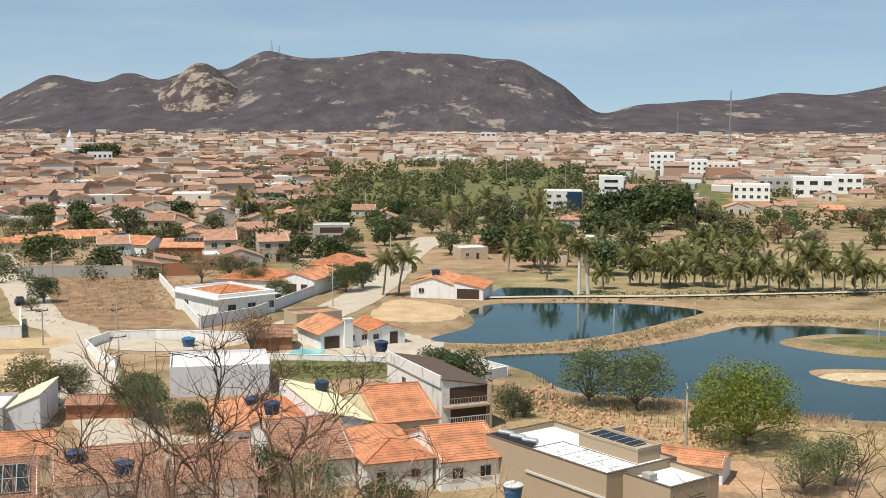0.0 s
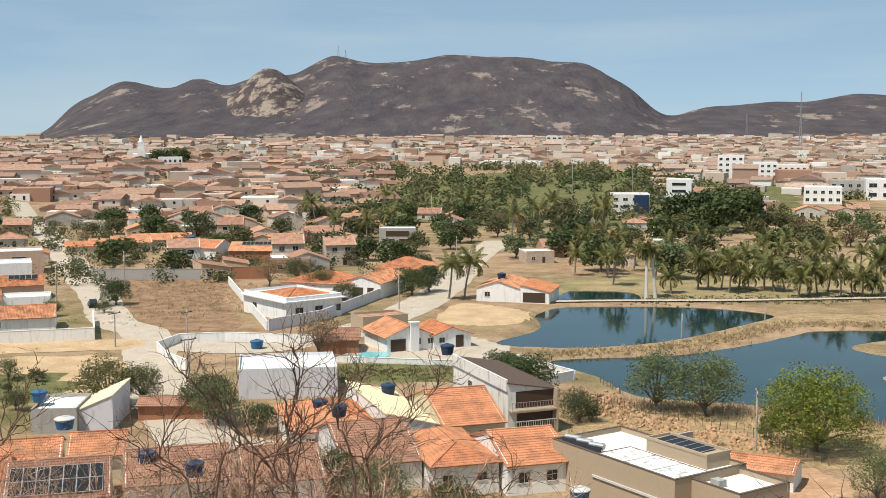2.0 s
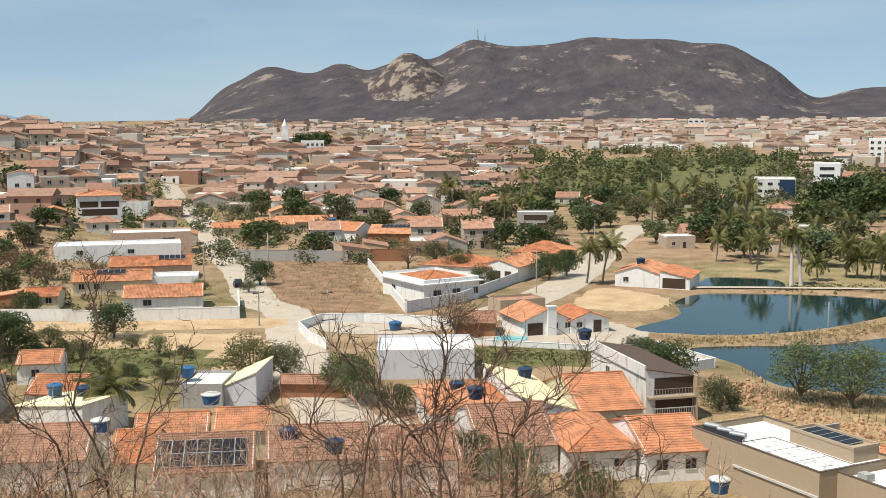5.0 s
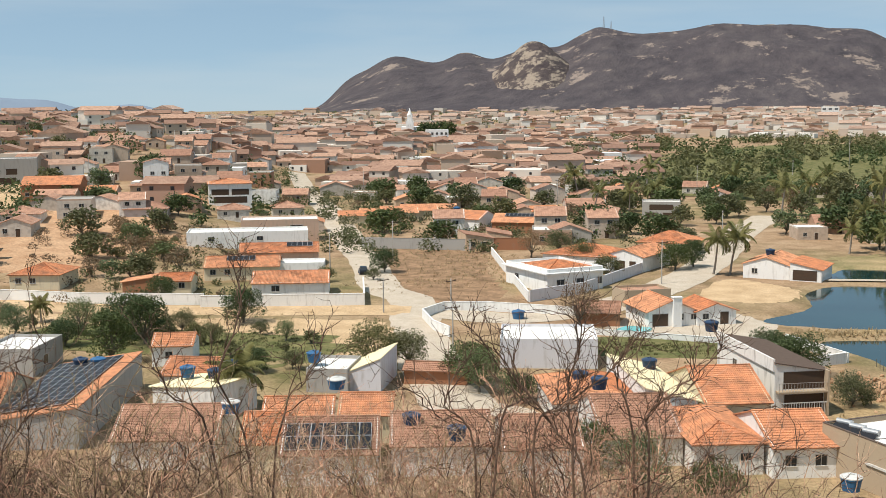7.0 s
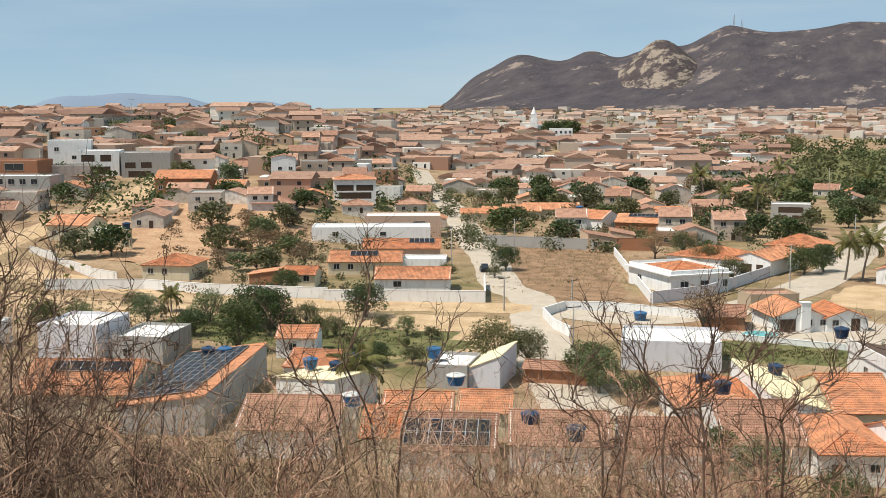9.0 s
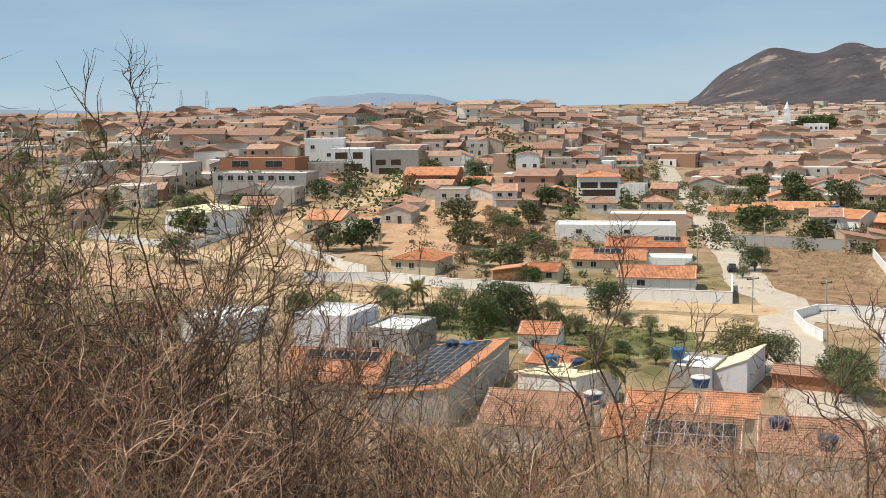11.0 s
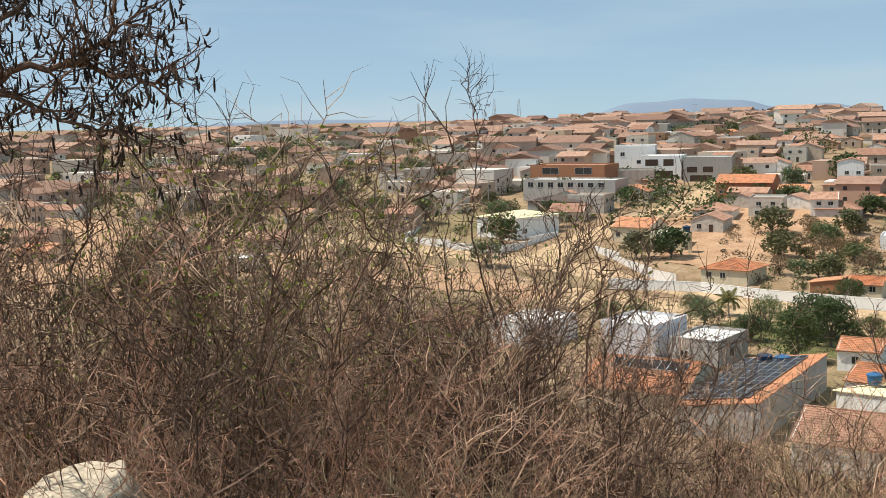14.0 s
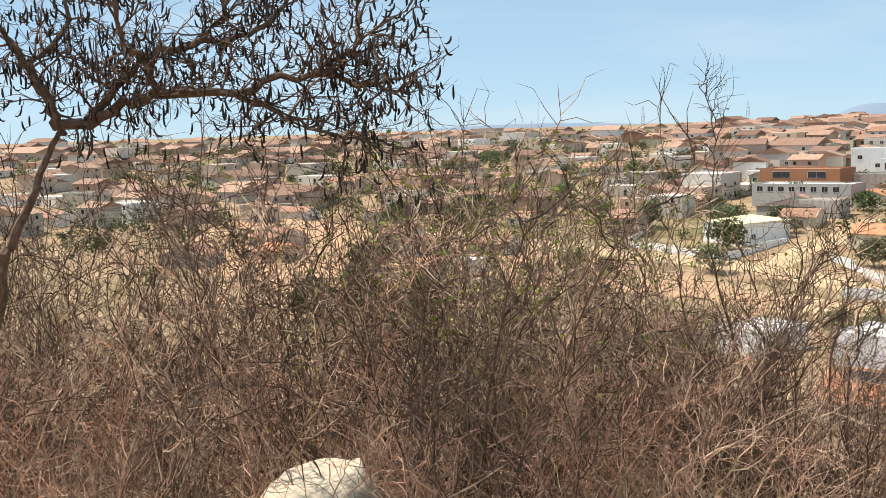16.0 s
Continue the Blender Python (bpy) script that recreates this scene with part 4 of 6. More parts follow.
part("coping", boxes((5.55, 13.25, 6.25, 6.45, 5.2, 5.45), (5.55, 13.25, 9.15, 9.35, 5.2, 5.45), (5.55, 5.75, 6.45, 9.15, 5.2, 5.45), (13.05, 13.25, 6.45, 9.15, 5.2, 5.45)), TAN, _w)
part("hatch", boxes((16.2, 17.2, 3.6, 4.5, 3.864, 4.5)), GREY, _b)
_s = tagged(new("solar_array"), "dark solar panels in the tan building's roof box", "solar panels", "solar arrays")
_s.matrix_world = pose(3.3 * SC, 77.6 * SC, 0, 0, 0, -53) @ pose(6.4, 6.7, 5.22, 2, 0, 0)
panels(_s, 5, 1)
_bp = pose(3.3 * SC, 77.6 * SC, 0, 0, 0, -53)
for k in range(3):
    _o = tagged(new("solar_boiler"), "horizontal steel water boiler on a flat roof", "boiler", "boilers")
    _o.matrix_world = _bp @ pose(-0.2 + k * 1.75, 2.2, 4.06, 0, 0, 20)
    _bm = bmesh.new()
    bmesh.ops.create_cone(_bm, segments=16, radius1=0.3, radius2=0.3, depth=1.5, cap_ends=True, matrix=Matrix.Translation((0, 0, 0.62)) @ pose(0, 0, 0, 0, 90, 0))
    part("drum", _bm, METAL, _o)
    for _u in (-0.5, 0.5):
        part("stand", boxes((_u - 0.04, _u + 0.04, -0.25, 0.25, 0, 0.36)), METAL, _o)
    _bm = boxes((-0.75, 0.75, -1.2, 0.0, 0.0, 0.06))
    _bm.transform(pose(0, -0.3, 0.5, 22, 0, 0))
    part("collector", _bm, PANEL, _o)
wall_line([(4.0, 82), (9.5, 84.5), (14, 87.5)], 2.2, GREY, "unpainted grey block wall at the lake plot")

house(8.2, 83.0, -18, 5.2, 3.2, 1.9, "gable_x", BRICK, ROOF, "low brick outhouse with orange tiles")
house(15.0, 79.5, -24, 4.6, 3.0, 1.9, "gable_x", WHITE, ROOF, "low white outhouse with orange tiles")

# houses under the thorn bushes
house(-42.6, 66.6, 18, 7.0, 8, 3.0, "gable_x", OFFWHITE, ROOF_OLD, "low house with reddish weathered tiles")
house(-33.8, 68.1, 19, 2.8, 7, 3.0, "gable_x", CREAM, ROOF, "narrow house with bright orange tiles")
house(-35.2, 74.5, 18, 5.0, 5, 3.0, "gable_x", WHITE, ROOF, "small orange-tiled rear annexe")
house(-30.3, 66.6, 18, 6.2, 8, 3.0, "gable_x", OFFWHITE, ROOF_OLD, "house with solar panels over its tiles")
house(-30.1, 76.5, 16, 3.8, 5.5, 3.0, "gable_x", CREAM, ROOF, "house with pale orange tiles beside the lane")
house(-24.0, 70.2, 18, 6.6, 7.5, 3.0, "gable_x", OFFWHITE, ROOF_OLD, "old tiled house half hidden by twigs")
house(-16.8, 71.8, 18, 5.2, 7.5, 2.8, "gable_x", OFFWHITE, ROOF_OLD, "old tiled house behind the bushes")
solar((-30.3, 66.6, 18, 6.2, 8, 3.0), 7, 2, 0.3, 0.05, "dark solar panels over weathered tiles")
_p = house(-53.8, 68.5, 17, 6.5, 19, 3.0, "mono_l", GREY, ROOF, "long shed roof carrying a big solar array", rise=1.3)
_s = tagged(new("solar_array"), "large black solar array covering a shed roof", "solar panels", "solar arrays")
_s.matrix_world = pose(-53.8 * SC, 68.5 * SC, plan(-53.8, 68.5), 0, 0, 17) @ pose(-0.3, 1.6, 3.12, 0, -math.degrees(math.atan2(1.3, 6.5 * SC)), 0)
panels(_s, 7, 11)
house(-63.9, 68.8, 19, 9.0, 9.5, 3.0, "gable_x", CREAM, ROOF, "wide orange-tiled house with rear solar panels")
solar((-63.9, 68.8, 19, 9.0, 9.5, 3.0), 8, 1, 2.5, 0.6, "row of dark solar panels near a roof ridge")
house(-69.5, 88, 12, 5, 7, 3.2, "flat", GREY, ROOF_WHITE, "grey flat-roofed house with bare concrete walls", openings=(("w", "f", 1.5, 0.9, 1.0, 1.0), ("w", "r", 3, 0.9, 1.2, 1.2)))
house(-76.5, 86, 12, 6, 7, 4.6, "flat", LILAC, ROOF_WHITE, "pale grey two-storey block with flat roof")
house(-89.0, 82.8, 14, 6, 8, 3.2, "flat", WHITE, ROOF_WHITE, "white flat-roofed house behind the thorn bushes")
house(-96, 78, 16, 7, 8, 3.0, "gable_x", CREAM, ROOF_OLD, "tiled house behind the thorn bushes")
house(-49.6, 85.4, 8, 4.6, 5.5, 2.8, "gable_x", WHITE, ROOF, "small house with a short tiled roof", openings=(("w", "f", 1.4, 0.9, 0.9, 1.0),))
house(-48.0, 81.4, -16, 6.6, 5.0, 2.8, "mono_l", OFFWHITE, ROOF_YELLOW, "house with pale cream roof sheets", rise=1.0)
house(-56.4, 95.8, 20, 3.8, 4.5, 2.8, "gable_x", WHITE, ROOF, "little white house with orange tiles", openings=(("w", "f", 1.6, 1.0, 0.8, 0.9),))
house(-35.4, 91.4, 6, 3.2, 6.5, 2.2, "mono_l", LILAC, ROOF_YELLOW, "pale house with one steep cream roof slope", rise=1.9, over=0.2)
house(-38.4, 90.2, 8, 3.6, 5.5, 2.4, "flat", GREY, ROOF_WHITE, "bare grey flat-roofed annexe")
house(-31.2, 95.0, 6, 5.6, 2.5, 1.9, "gable_x", BRICK, ROOF_OLD, "low brick shed by the street")
house(-24.5, 103.2, 12, 9.0, 7.5, 3.4, "flat", LILAC, ROOF_WHITE, "blank white flat-roofed block", openings=(("w", "l", 5, 1.2, 1.0, 1.0),))
for _x, _y, _z, _m in ((-38.6, 92.5, 2.95, BLUE), (-43.5, 83.5, 3.2, DARKBLUE), (-46.0, 83.6, 3.3, BLUE), (-43.6, 86.9, 3.1, DARKBLUE), (-23.5, 73.0, 3.7, DARKBLUE), (-19.5, 70, 4.0, DARKBLUE), (-14.6, 88.5, 3.6, DARKBLUE), (-12.5, 84.3, 4.5, DARKBLUE), (-10, 95.5, 3.3, DARKBLUE), (-5.5, 104.2, 5.8, DARKBLUE), (-55.5, 85.5, 3.0, BLUE), (-56.9, 85.0, 3.0, DARKBLUE)):
    tank(_x, _y, _z, 0.72, 1.05, _m, None, "dark blue round water tank on a roof" if _m is DARKBLUE else "blue round water tank on a roof")
tank(4.6, 72.6, 1.0, 0.75, 1.1, BLUE, LIDGREY, "blue water tank with a grey lid beside a house")
tank(-33.2, 84.0, 2.9, 0.85, 1.0, BLUE, LIDGREY, "blue water tank with a pale lid")
_tw = thing("tank_tower", -36.6, 72.4, 14, "peeling white masonry post carrying a water tank", "tower")
part("post", boxes((-0.6, 0.6, -0.6, 0.6, -1, 3.9)), OFFWHITE, _tw)
part("slab", boxes((-0.8, 0.8, -0.8, 0.8, 3.9, 4.05)), CONCRETE, _tw)
tank(-36.6, 72.4, 4.05 + plan(-36.6, 72.4), 0.75, 1.0, BLUE, LIDGREY, "blue water tank on a white masonry post")

# walled plots along the dirt road
house(-64.7, 135.1, 20, 9.8, 6.5, 2.6, "gable_x", WHITE, ROOF, "white bungalow with orange tiles behind a plot wall", openings=(("w", "f", 3, 1, 1.2, 1.0),))
house(-77.6, 146.9, 21, 10.5, 6.5, 2.7, "gable_x", CREAM, ROOF, "cream bungalow with solar panels on orange tiles", openings=W2)
solar((-77.6, 146.9, 21, 10.5, 6.5, 2.7), 5, 1, 4.2, 0.5, "dark solar panels on orange tiles")
house(-79.0, 161.0, 22, 12, 6.5, 2.7, "gable_x", PINK, ROOF, "pinkish bungalow with solar panels on the roof", openings=W2)
solar((-79.0, 161.0, 22, 12, 6.5, 2.7), 5, 1, 10.0, 0.5, "dark solar panels on orange tiles")
house(-68.5, 152.0, 20, 6.5, 5, 2.5, "flat", WHITE, ROOF_WHITE, "white annexe with a flat roof")
house(-94.0, 172.2, 24, 20, 7, 2.6, "flat", WHITE, ROOF_WHITE, "long low white building with a parapet", openings=(("w", "f", 4, 1, 1.2, 0.9), ("w", "f", 12, 1, 1.2, 0.9)))
house(-93.5, 191.5, 24, 14, 8, 3.2, "flat", PINK, ROOF_WHITE, "pale pink flat-roofed house", openings=(("d", "f", 10, 0, 2.2, 2.2),))
house(-78.0, 134.6, 17, 4.4, 4.5, 2.5, "gable_x", CREAM, ROOF, "small cream house with orange tiles", openings=W2)
house(-82.8, 134.0, 17, 4.0, 3.5, 2.2, "mono_l", BRICK, ROOF, "lean-to brick shed with orange tiles", rise=0.8)
house(-99.6, 133.3, 14, 6.8, 7.5, 2.9, "hip", CREAM, ROOF, "house with veranda and hipped tiles", openings=W2)
wall_line([(-67.5, 126.5), (-48.6, 132.9), (-53.5, 146)], 2.0, WHITE, "whitewashed plot wall along the dirt road")
wall_line([(-106, 121), (-94, 125.8), (-83.5, 125.6), (-68.0, 128.4)], 1.9, WHITE, "whitewashed wall with grey gates")
wall_line([(-128, 143), (-119, 138.5), (-107, 131.5), (-101, 129.5)], 2.0, OFFWHITE, "stained white wall along the dirt road")
# vacant plot and white villa
wall_line([(-69, 188), (-49.7, 188.8)], 2.6, GREY, "grey stone wall behind the dry field")
wall_line([(-49.5, 190), (-40, 192)], 2.8, BRICK, "raw brick wall behind the dry field")
wall_line([(-45, 184), (-29.6, 140.2)], 1.7, WHITE, "white wall beside the dry field")
wall_line([(-29.4, 140), (-24, 148), (-18.6, 170)], 2.0, LILAC, "pale grey garden wall of the villa")
_v = house(-28.6, 147.3, 42, 8.6, 11, 3.7, "flat", WHITE, ROOF_WHITE, "white villa with flat eaves and low tiled roof", parapet=0.5, openings=(("w", "f", 2, 1, 1.4, 1.2), ("w", "f", 5, 1, 1.4, 1.2), ("w", "f", 8, 1, 1.0, 1.2), ("w", "l", 3, 1, 1.2, 1.2), ("w", "r", 3, 1, 1.4, 1.2), ("w", "r", 7, 1, 1.4, 1.2)))
part("eaves", boxes((-0.7, 12.7, -0.7, 16.1, 3.35, 3.55)), WHITE, _v)
house(-28.9, 150.6, 42, 6.4, 7.0, 3.8, "hip", WHITE, ROOF, "low tiled roof lantern of the villa", rise=0.9, z=0.0)
wall_line([(-33.0, 116.2), (-35.8, 119.5), (-39, 126), (-38, 131.2), (-33, 132.6), (-28, 132.0), (-20.5, 131.0)], 1.5, WHITE, "low white wall round a sandy plot")
tank(-28.2, 127.9, 0.02, 0.85, 1.15, BLUE, BLUE, "large blue water tank standing on the ground")
house(-21.0, 125.5, 8, 4.6, 5, 2.2, "gable_x", BRICK, ROOF_OLD, "open-sided shed with old tiles")
# pool house
house(-13.3, 126.3, 28, 5.4, 7.0, 2.6, "gable_y", WHITE, ROOF, "white pool house with orange tile gables", rise=1.5, openings=(("d", "f", 1.3, 0.1, 1.8, 1.9), ("w", "f", 3.6, 1.0, 1.0, 0.9), ("w", "f", 5.2, 1.0, 0.7, 0.8)), over=0.6)
house(-8.3, 128.6, 28, 4.6, 6, 2.3, "gable_y", WHITE, ROOF, "white wing of the pool house", rise=1.1, openings=(("w", "f", 1.0, 1.0, 0.8, 0.8), ("d", "f", 3.2, 0.1, 1.2, 1.9)), over=0.5)
_c = thing("chimney", -10.3, 127.4, 28, "broad white masonry chimney of the pool house", "chimney")
part("shaft", boxes((-0.7, 0.7, 0, 0.9, 0, 4.5)), WHITE, _c)
part("cap", boxes((-0.8, 0.8, -0.1, 1.0, 4.5, 4.62)), WHITE, _c)
sheet("pool", rounded([(-16.4, 123.6), (-13.4, 123.4), (-13.0, 126.0), (-15.6, 126.4)], 6), 0.09, POOL, "small turquoise swimming pool", "pool")
wall_line([(-18.5, 121.2), (-6, 119.6), (2.2, 121.0)], 0.8, WHITE, "low white wall before the pool terrace")
wall_line([(6.4, 113.2), (1.0, 108), (4.0, 107.6)], 1.3, WHITE, "white shore wall running into the lake")
wall_line([(1.0, 121.5), (6.6, 113.4)], 1.2, WHITE, "white wall along the lake shore")
house(-17.5, 138.5, 30, 6, 4, 2.4, "flat", TAN, ROOF_OLD, "tan garage by the street")
# house with the two palms and the big orange roofs
house(-4.6, 167.2, -12, 6.4, 9, 2.8, "gable_y", WHITE, ROOF, "white lakeside house with an orange gable", rise=1.4, openings=(("w", "f", 1.6, 1, 0.9, 0.9), ("w", "l", 3, 1, 1, 1)))
house(1.7, 165.5, -12, 4.2, 8, 2.4, "mono_r", WHITE, ROOF, "open veranda of the lakeside house", rise=1.2, openings=(("d", "f", 2.0, 0.1, 3.2, 2.0),))
tank(-1.0, 170, 4.0, 0.75, 1.0, DARKBLUE)
house(-34, 171.5, -16, 11, 9, 3.0, "hip", WHITE, ROOF, "wide house under big bright orange hipped tiles", rise=1.8)
house(-24.5, 170.5, -16, 6, 11, 3.2, "gable_y", WHITE, ROOF, "two-storey white house with orange tiles", rise=1.3, openings=(("d", "f", 2, 0.1, 2.4, 2), ("d", "f", 4.4, 0.1, 1.2, 2)))
house(-22, 190, -10, 9, 8, 3.0, "hip", CREAM, ROOF, "cream house with hipped orange tiles")
for _i in range(4):
    house(-88 + _i * 2.6, 226 + _i * 6.0, 22, 12.5, 5, 2.6, "gable_x", CREAM, ROOF, "row house with stepped orange tile roof", near=False)
house(-66, 222, -12, 10, 8, 3.2, "gable_x", WHITE, ROOF, "white house with orange tiles and blue tanks", near=False, openings=W2)
house(-53, 217, 2, 11, 8, 3.0, "gable_x", BRICK, ROOF, "tile-roofed house with solar panels", near=False)
solar((-53, 217, 2, 11, 8, 3.0), 10, 1, 3.0, 0.55, "dark solar panels on a tile roof")
house(-38, 232, 4, 7, 7, 4.6, "hip", PINK, ROOF_OLD, "two-storey pinkish house with hipped tiles", near=False, openings=W2)
house(-28, 250, 6, 8, 6, 4.8, "flat", GREY, ROOF_WHITE, "unfinished grey two-storey house with pillars", near=False, openings=(("d", "f", 2, 0, 2.6, 2), ("d", "f", 5.6, 0, 2.6, 2), ("d", "f", 4, 2.7, 5, 1.7)))
tank(-60.5, 219, 5.2, 0.75, 1.1, BLUE)
tank(-57.5, 212, 0.0, 0.9, 1.3, DARKBLUE)

# ---- the hill quarter to the left, single houses ----
house(-193.3, 223.7, 36, 10, 10, 9.0, "flat", WHITE, ROOF_WHITE, "tall white cubic house with flat roof", near=False, parapet=0.9, openings=(("w", "f", 2, 6.4, 1.2, 1.2), ("w", "f", 6, 3.6, 1.2, 1.2), ("w", "r", 4, 6.4, 1.4, 1.2)))
house(-180.5, 218.5, 30, 9.5, 10, 7.6, "flat", WHITE, ROOF_WHITE, "white two-storey house with balconies", near=False, openings=(("d", "f", 2.5, 4.6, 3, 2.2), ("d", "f", 6.5, 4.6, 2.4, 2.2), ("d", "f", 4.5, 0.4, 6, 2.6)))
_x, _y = polar(36.9, 276)
house(_x - 4, _y, 34, 11, 9, 7.6, "flat", GREY, ROOF_WHITE, "grey two-storey house with deep openings", near=False, openings=(("d", "f", 2, 3, 2.4, 1.9), ("d", "f", 5.6, 3, 2.4, 1.9), ("d", "f", 4, 0.1, 5, 2.0)))
house(-178.8, 177.0, 20, 21, 8, 6.0, "flat", GREY, ROOF_WHITE, "long unplastered grey house with row of openings", near=False, openings=[("w", "f", 1.8 + 2.3 * k, 4.2, 1.5, 1.4) for k in range(8)])
house(-188.5, 189, 20, 18, 9, 8.4, "flat", BRICK, ROOF_OLD, "raw brick upper floors of an unfinished house", near=False, openings=(("w", "f", 5, 6.0, 4, 1.9), ("w", "f", 13, 6.0, 4, 1.9)))
house(-154.6, 141.2, 2, 9.0, 12, 5.0, "hip", WHITE, ROOF_YELLOW, "white villa under pale cream hipped roof", near=False, rise=1.2, openings=W2 + (("w", "r", 3, 1, 1.2, 1.1), ("d", "f", 6.5, 0.1, 2.2, 2.1)))
wall_line([(-170, 141), (-160, 128.8), (-138.3, 131.2), (-143, 150)], 1.9, WHITE, "white wall round the cream-roofed villa")
house(-165.5, 165.0, 20, 11, 8, 3.4, "hip", GREY, ROOF_BROWN, "house with dark grey hipped roof", near=False, rise=1.2)
house(-131.8, 151.5, 16, 7, 8, 3.6, "gable_x", CREAM, ROOF, "cream house half built beside a dirt yard", near=False, openings=W2)
house(-122.0, 149.0, 24, 5.5, 7, 3.4, "flat", CREAM, ROOF_WHITE, "cream flat-roofed house with porch", near=False, openings=(("d", "f", 2, 0.1, 2.4, 2),))
_g = thing("tank_tower", -115.2, 150.5, 20, "open concrete frame carrying a water tank", "tower")
for _a in (-0.8, 0.8):
    for _b in (-0.8, 0.8):
        part("leg", boxes((_a - 0.12, _a + 0.12, _b - 0.12, _b + 0.12, -0.5, 4.6)), CREAM, _g)
part("slab", boxes((-1.1, 1.1, -1.1, 1.1, 4.6, 4.8)), CREAM, _g)
tank(-115.2, 150.5, 4.8 + plan(-115.2, 150.5), 0.75, 1.1, DARKBLUE)
house(-137.4, 233.0, 28, 5.5, 6, 7.2, "gable_y", WHITE, ROOF_OLD, "narrow two-storey pale house with a small gable", near=False, rise=1.0, openings=(("w", "f", 2, 3.2, 1, 1), ("w", "f", 4.4, 3.2, 1, 1)))
house(-115.6, 222.0, 28, 9, 8, 6.0, "hip", WHITE, ROOF, "white two-storey house with a veranda", near=False, rise=1.2, openings=(("d", "f", 2.4, 2.5, 3.6, 1.7), ("d", "f", 6.6, 2.5, 3.6, 1.7), ("d", "f", 4.5, 0.1, 7, 1.9)))
house(-146.0, 200.5, 24, 11.5, 9, 4.4, "gable_x", BRICK, ROOF, "raw brick house with orange tiles on the slope", near=False, openings=W2)

# the church
_x, _y = polar(17.7, 660)
_ch = thing("church", _x, _y, 16, "small white church with a pointed bell tower", "church")
part("nave", boxes((-7, 7, 2, 30, -2, 9)), WHITE, _ch)
part("tower", boxes((-3.0, 3.0, -2.4, 2.6, -2, 13.5), (-2.2, 2.2, -1.7, 1.9, 13.5, 18)), WHITE, _ch)
_bm = bmesh.new()
bmesh.ops.create_cone(_bm, segments=8, radius1=2.2, radius2=0.1, depth=5.6, cap_ends=True, matrix=Matrix.Translation((0, 0.1, 20.8)))
part("spire", _bm, WHITE, _ch)

# blocks in the town beyond the palms
def block(az, d, rot, w, dep, h, wall, label, floors=3, bays=4, band=None):
    x, y = polar(az, d)
    w, h = w * 0.85, h * 1.05
    ob = house(x - w / 2, y, rot, w, dep, h, "flat", wall, ROOF_WHITE, label, near=False, parapet=0.8, name="building", openings=[("w", "f", w * (b + 0.5) / bays, h * (k + 0.35) / floors, w / bays * 0.55, h / floors * 0.4) for k in range(floors) for b in range(bays)])
    ob["category"] = "building"
    if band:
        part("front_panel", boxes((w * 0.6 * SC, w * 0.98 * SC, -0.35, -0.1, 1.0, h + 0.5)), band, ob, "dark blue glazed front panel")
    return ob


block(-5.9, 340, -4, 13, 12, 8.0, OFFWHITE, "three-storey white block with a blue glazed front", 3, 4, DARKBLUE)
block(-8.2, 372, -8, 9, 10, 11.5, WHITE, "tall white office block with dark glass bands", 4, 1)
block(-10.6, 520, -10, 13, 12, 13, WHITE, "white hotel block with flat roof", 4, 4)
block(-12.2, 520, -10, 12, 12, 9, WHITE, "plain white three-storey town building", 3, 4)
block(-13.4, 500, -12, 14, 12, 9, OFFWHITE, "off-white building with arcades", 3, 5)
block(-14.8, 400, -14, 14, 12, 6.5, WHITE, "white building with a long flat roof", 2, 5)
block(-17.6, 420, -14, 16, 12, 8.5, WHITE, "plain white commercial building", 2, 3)
block(-16.0, 430, -14, 16, 12, 7, GREY, "dark grey two-storey commercial hall", 2, 5)
block(-19.0, 440, -14, 14, 12, 8, WHITE, "white building with a square front", 2, 4)
block(-2.2, 860, -2, 14, 10, 14, OFFWHITE, "pale block standing above the far town", 4, 3)
block(16.4, 600, 16, 14, 12, 8, WHITE, "white hall beside the church", 2, 5)

# ---- houses of the town, in streets ----
random.seed(5)
PROTOS = []
for _i, (_w, _d, _h, _r, _t) in enumerate(((7, 8, 3.0, "gable_x", ROOF_OLD), (6, 9, 3.2, "gable_y", ROOF_OLD), (8, 8, 3.0, "hip", ROOF_OLD), (6, 8, 5.6, "gable_x", ROOF_OLD), (8, 9, 3.2, "gable_x", ROOF_OLD), (7, 8, 3.4, "flat", ROOF_WHITE), (7, 9, 5.8, "flat", CONCRETE), (9, 8, 2.8, "gable_x", ROOF_OLD), (5.5, 8, 3.0, "mono_r", ROOF_OLD), (6.5, 7, 3.1, "gable_y", ROOF))):
    ops = [("w", "f", _w * 0.25, 1.0, 1.0, 1.1), ("d", "f", _w * 0.62, 0.05, 0.95, 2.0)] + ([("w", "f", _w * 0.3, 3.7, 1.2, 1.1), ("w", "f", _w * 0.72, 3.7, 1.2, 1.1)] if _h > 5 else [])
    lab = ("flat-roofed plastered town house" if _r == "flat" else "plastered town house with weathered clay tile roof") + (" and two storeys" if _h > 5 else "")
    PROTOS.append(house(0, 0, 0, _w, _d, _h, _r, TOWNWALL, _t, lab, near=False, openings=ops, group="town houses", z=0))


TAKEN = [(ob.location.x / SC, ob.location.y / SC, 9.0) for ob in scene.objects if ob.parent is None and ob.get("category") in ("house", "building") and ob not in PROTOS]


def bare_slope(x, y):
    """The eroded slope in the hill quarter, where no house stands."""
    return 27.5 < math.degrees(math.atan2(-x, y)) < 36 and 150 < math.hypot(x, y) < 214


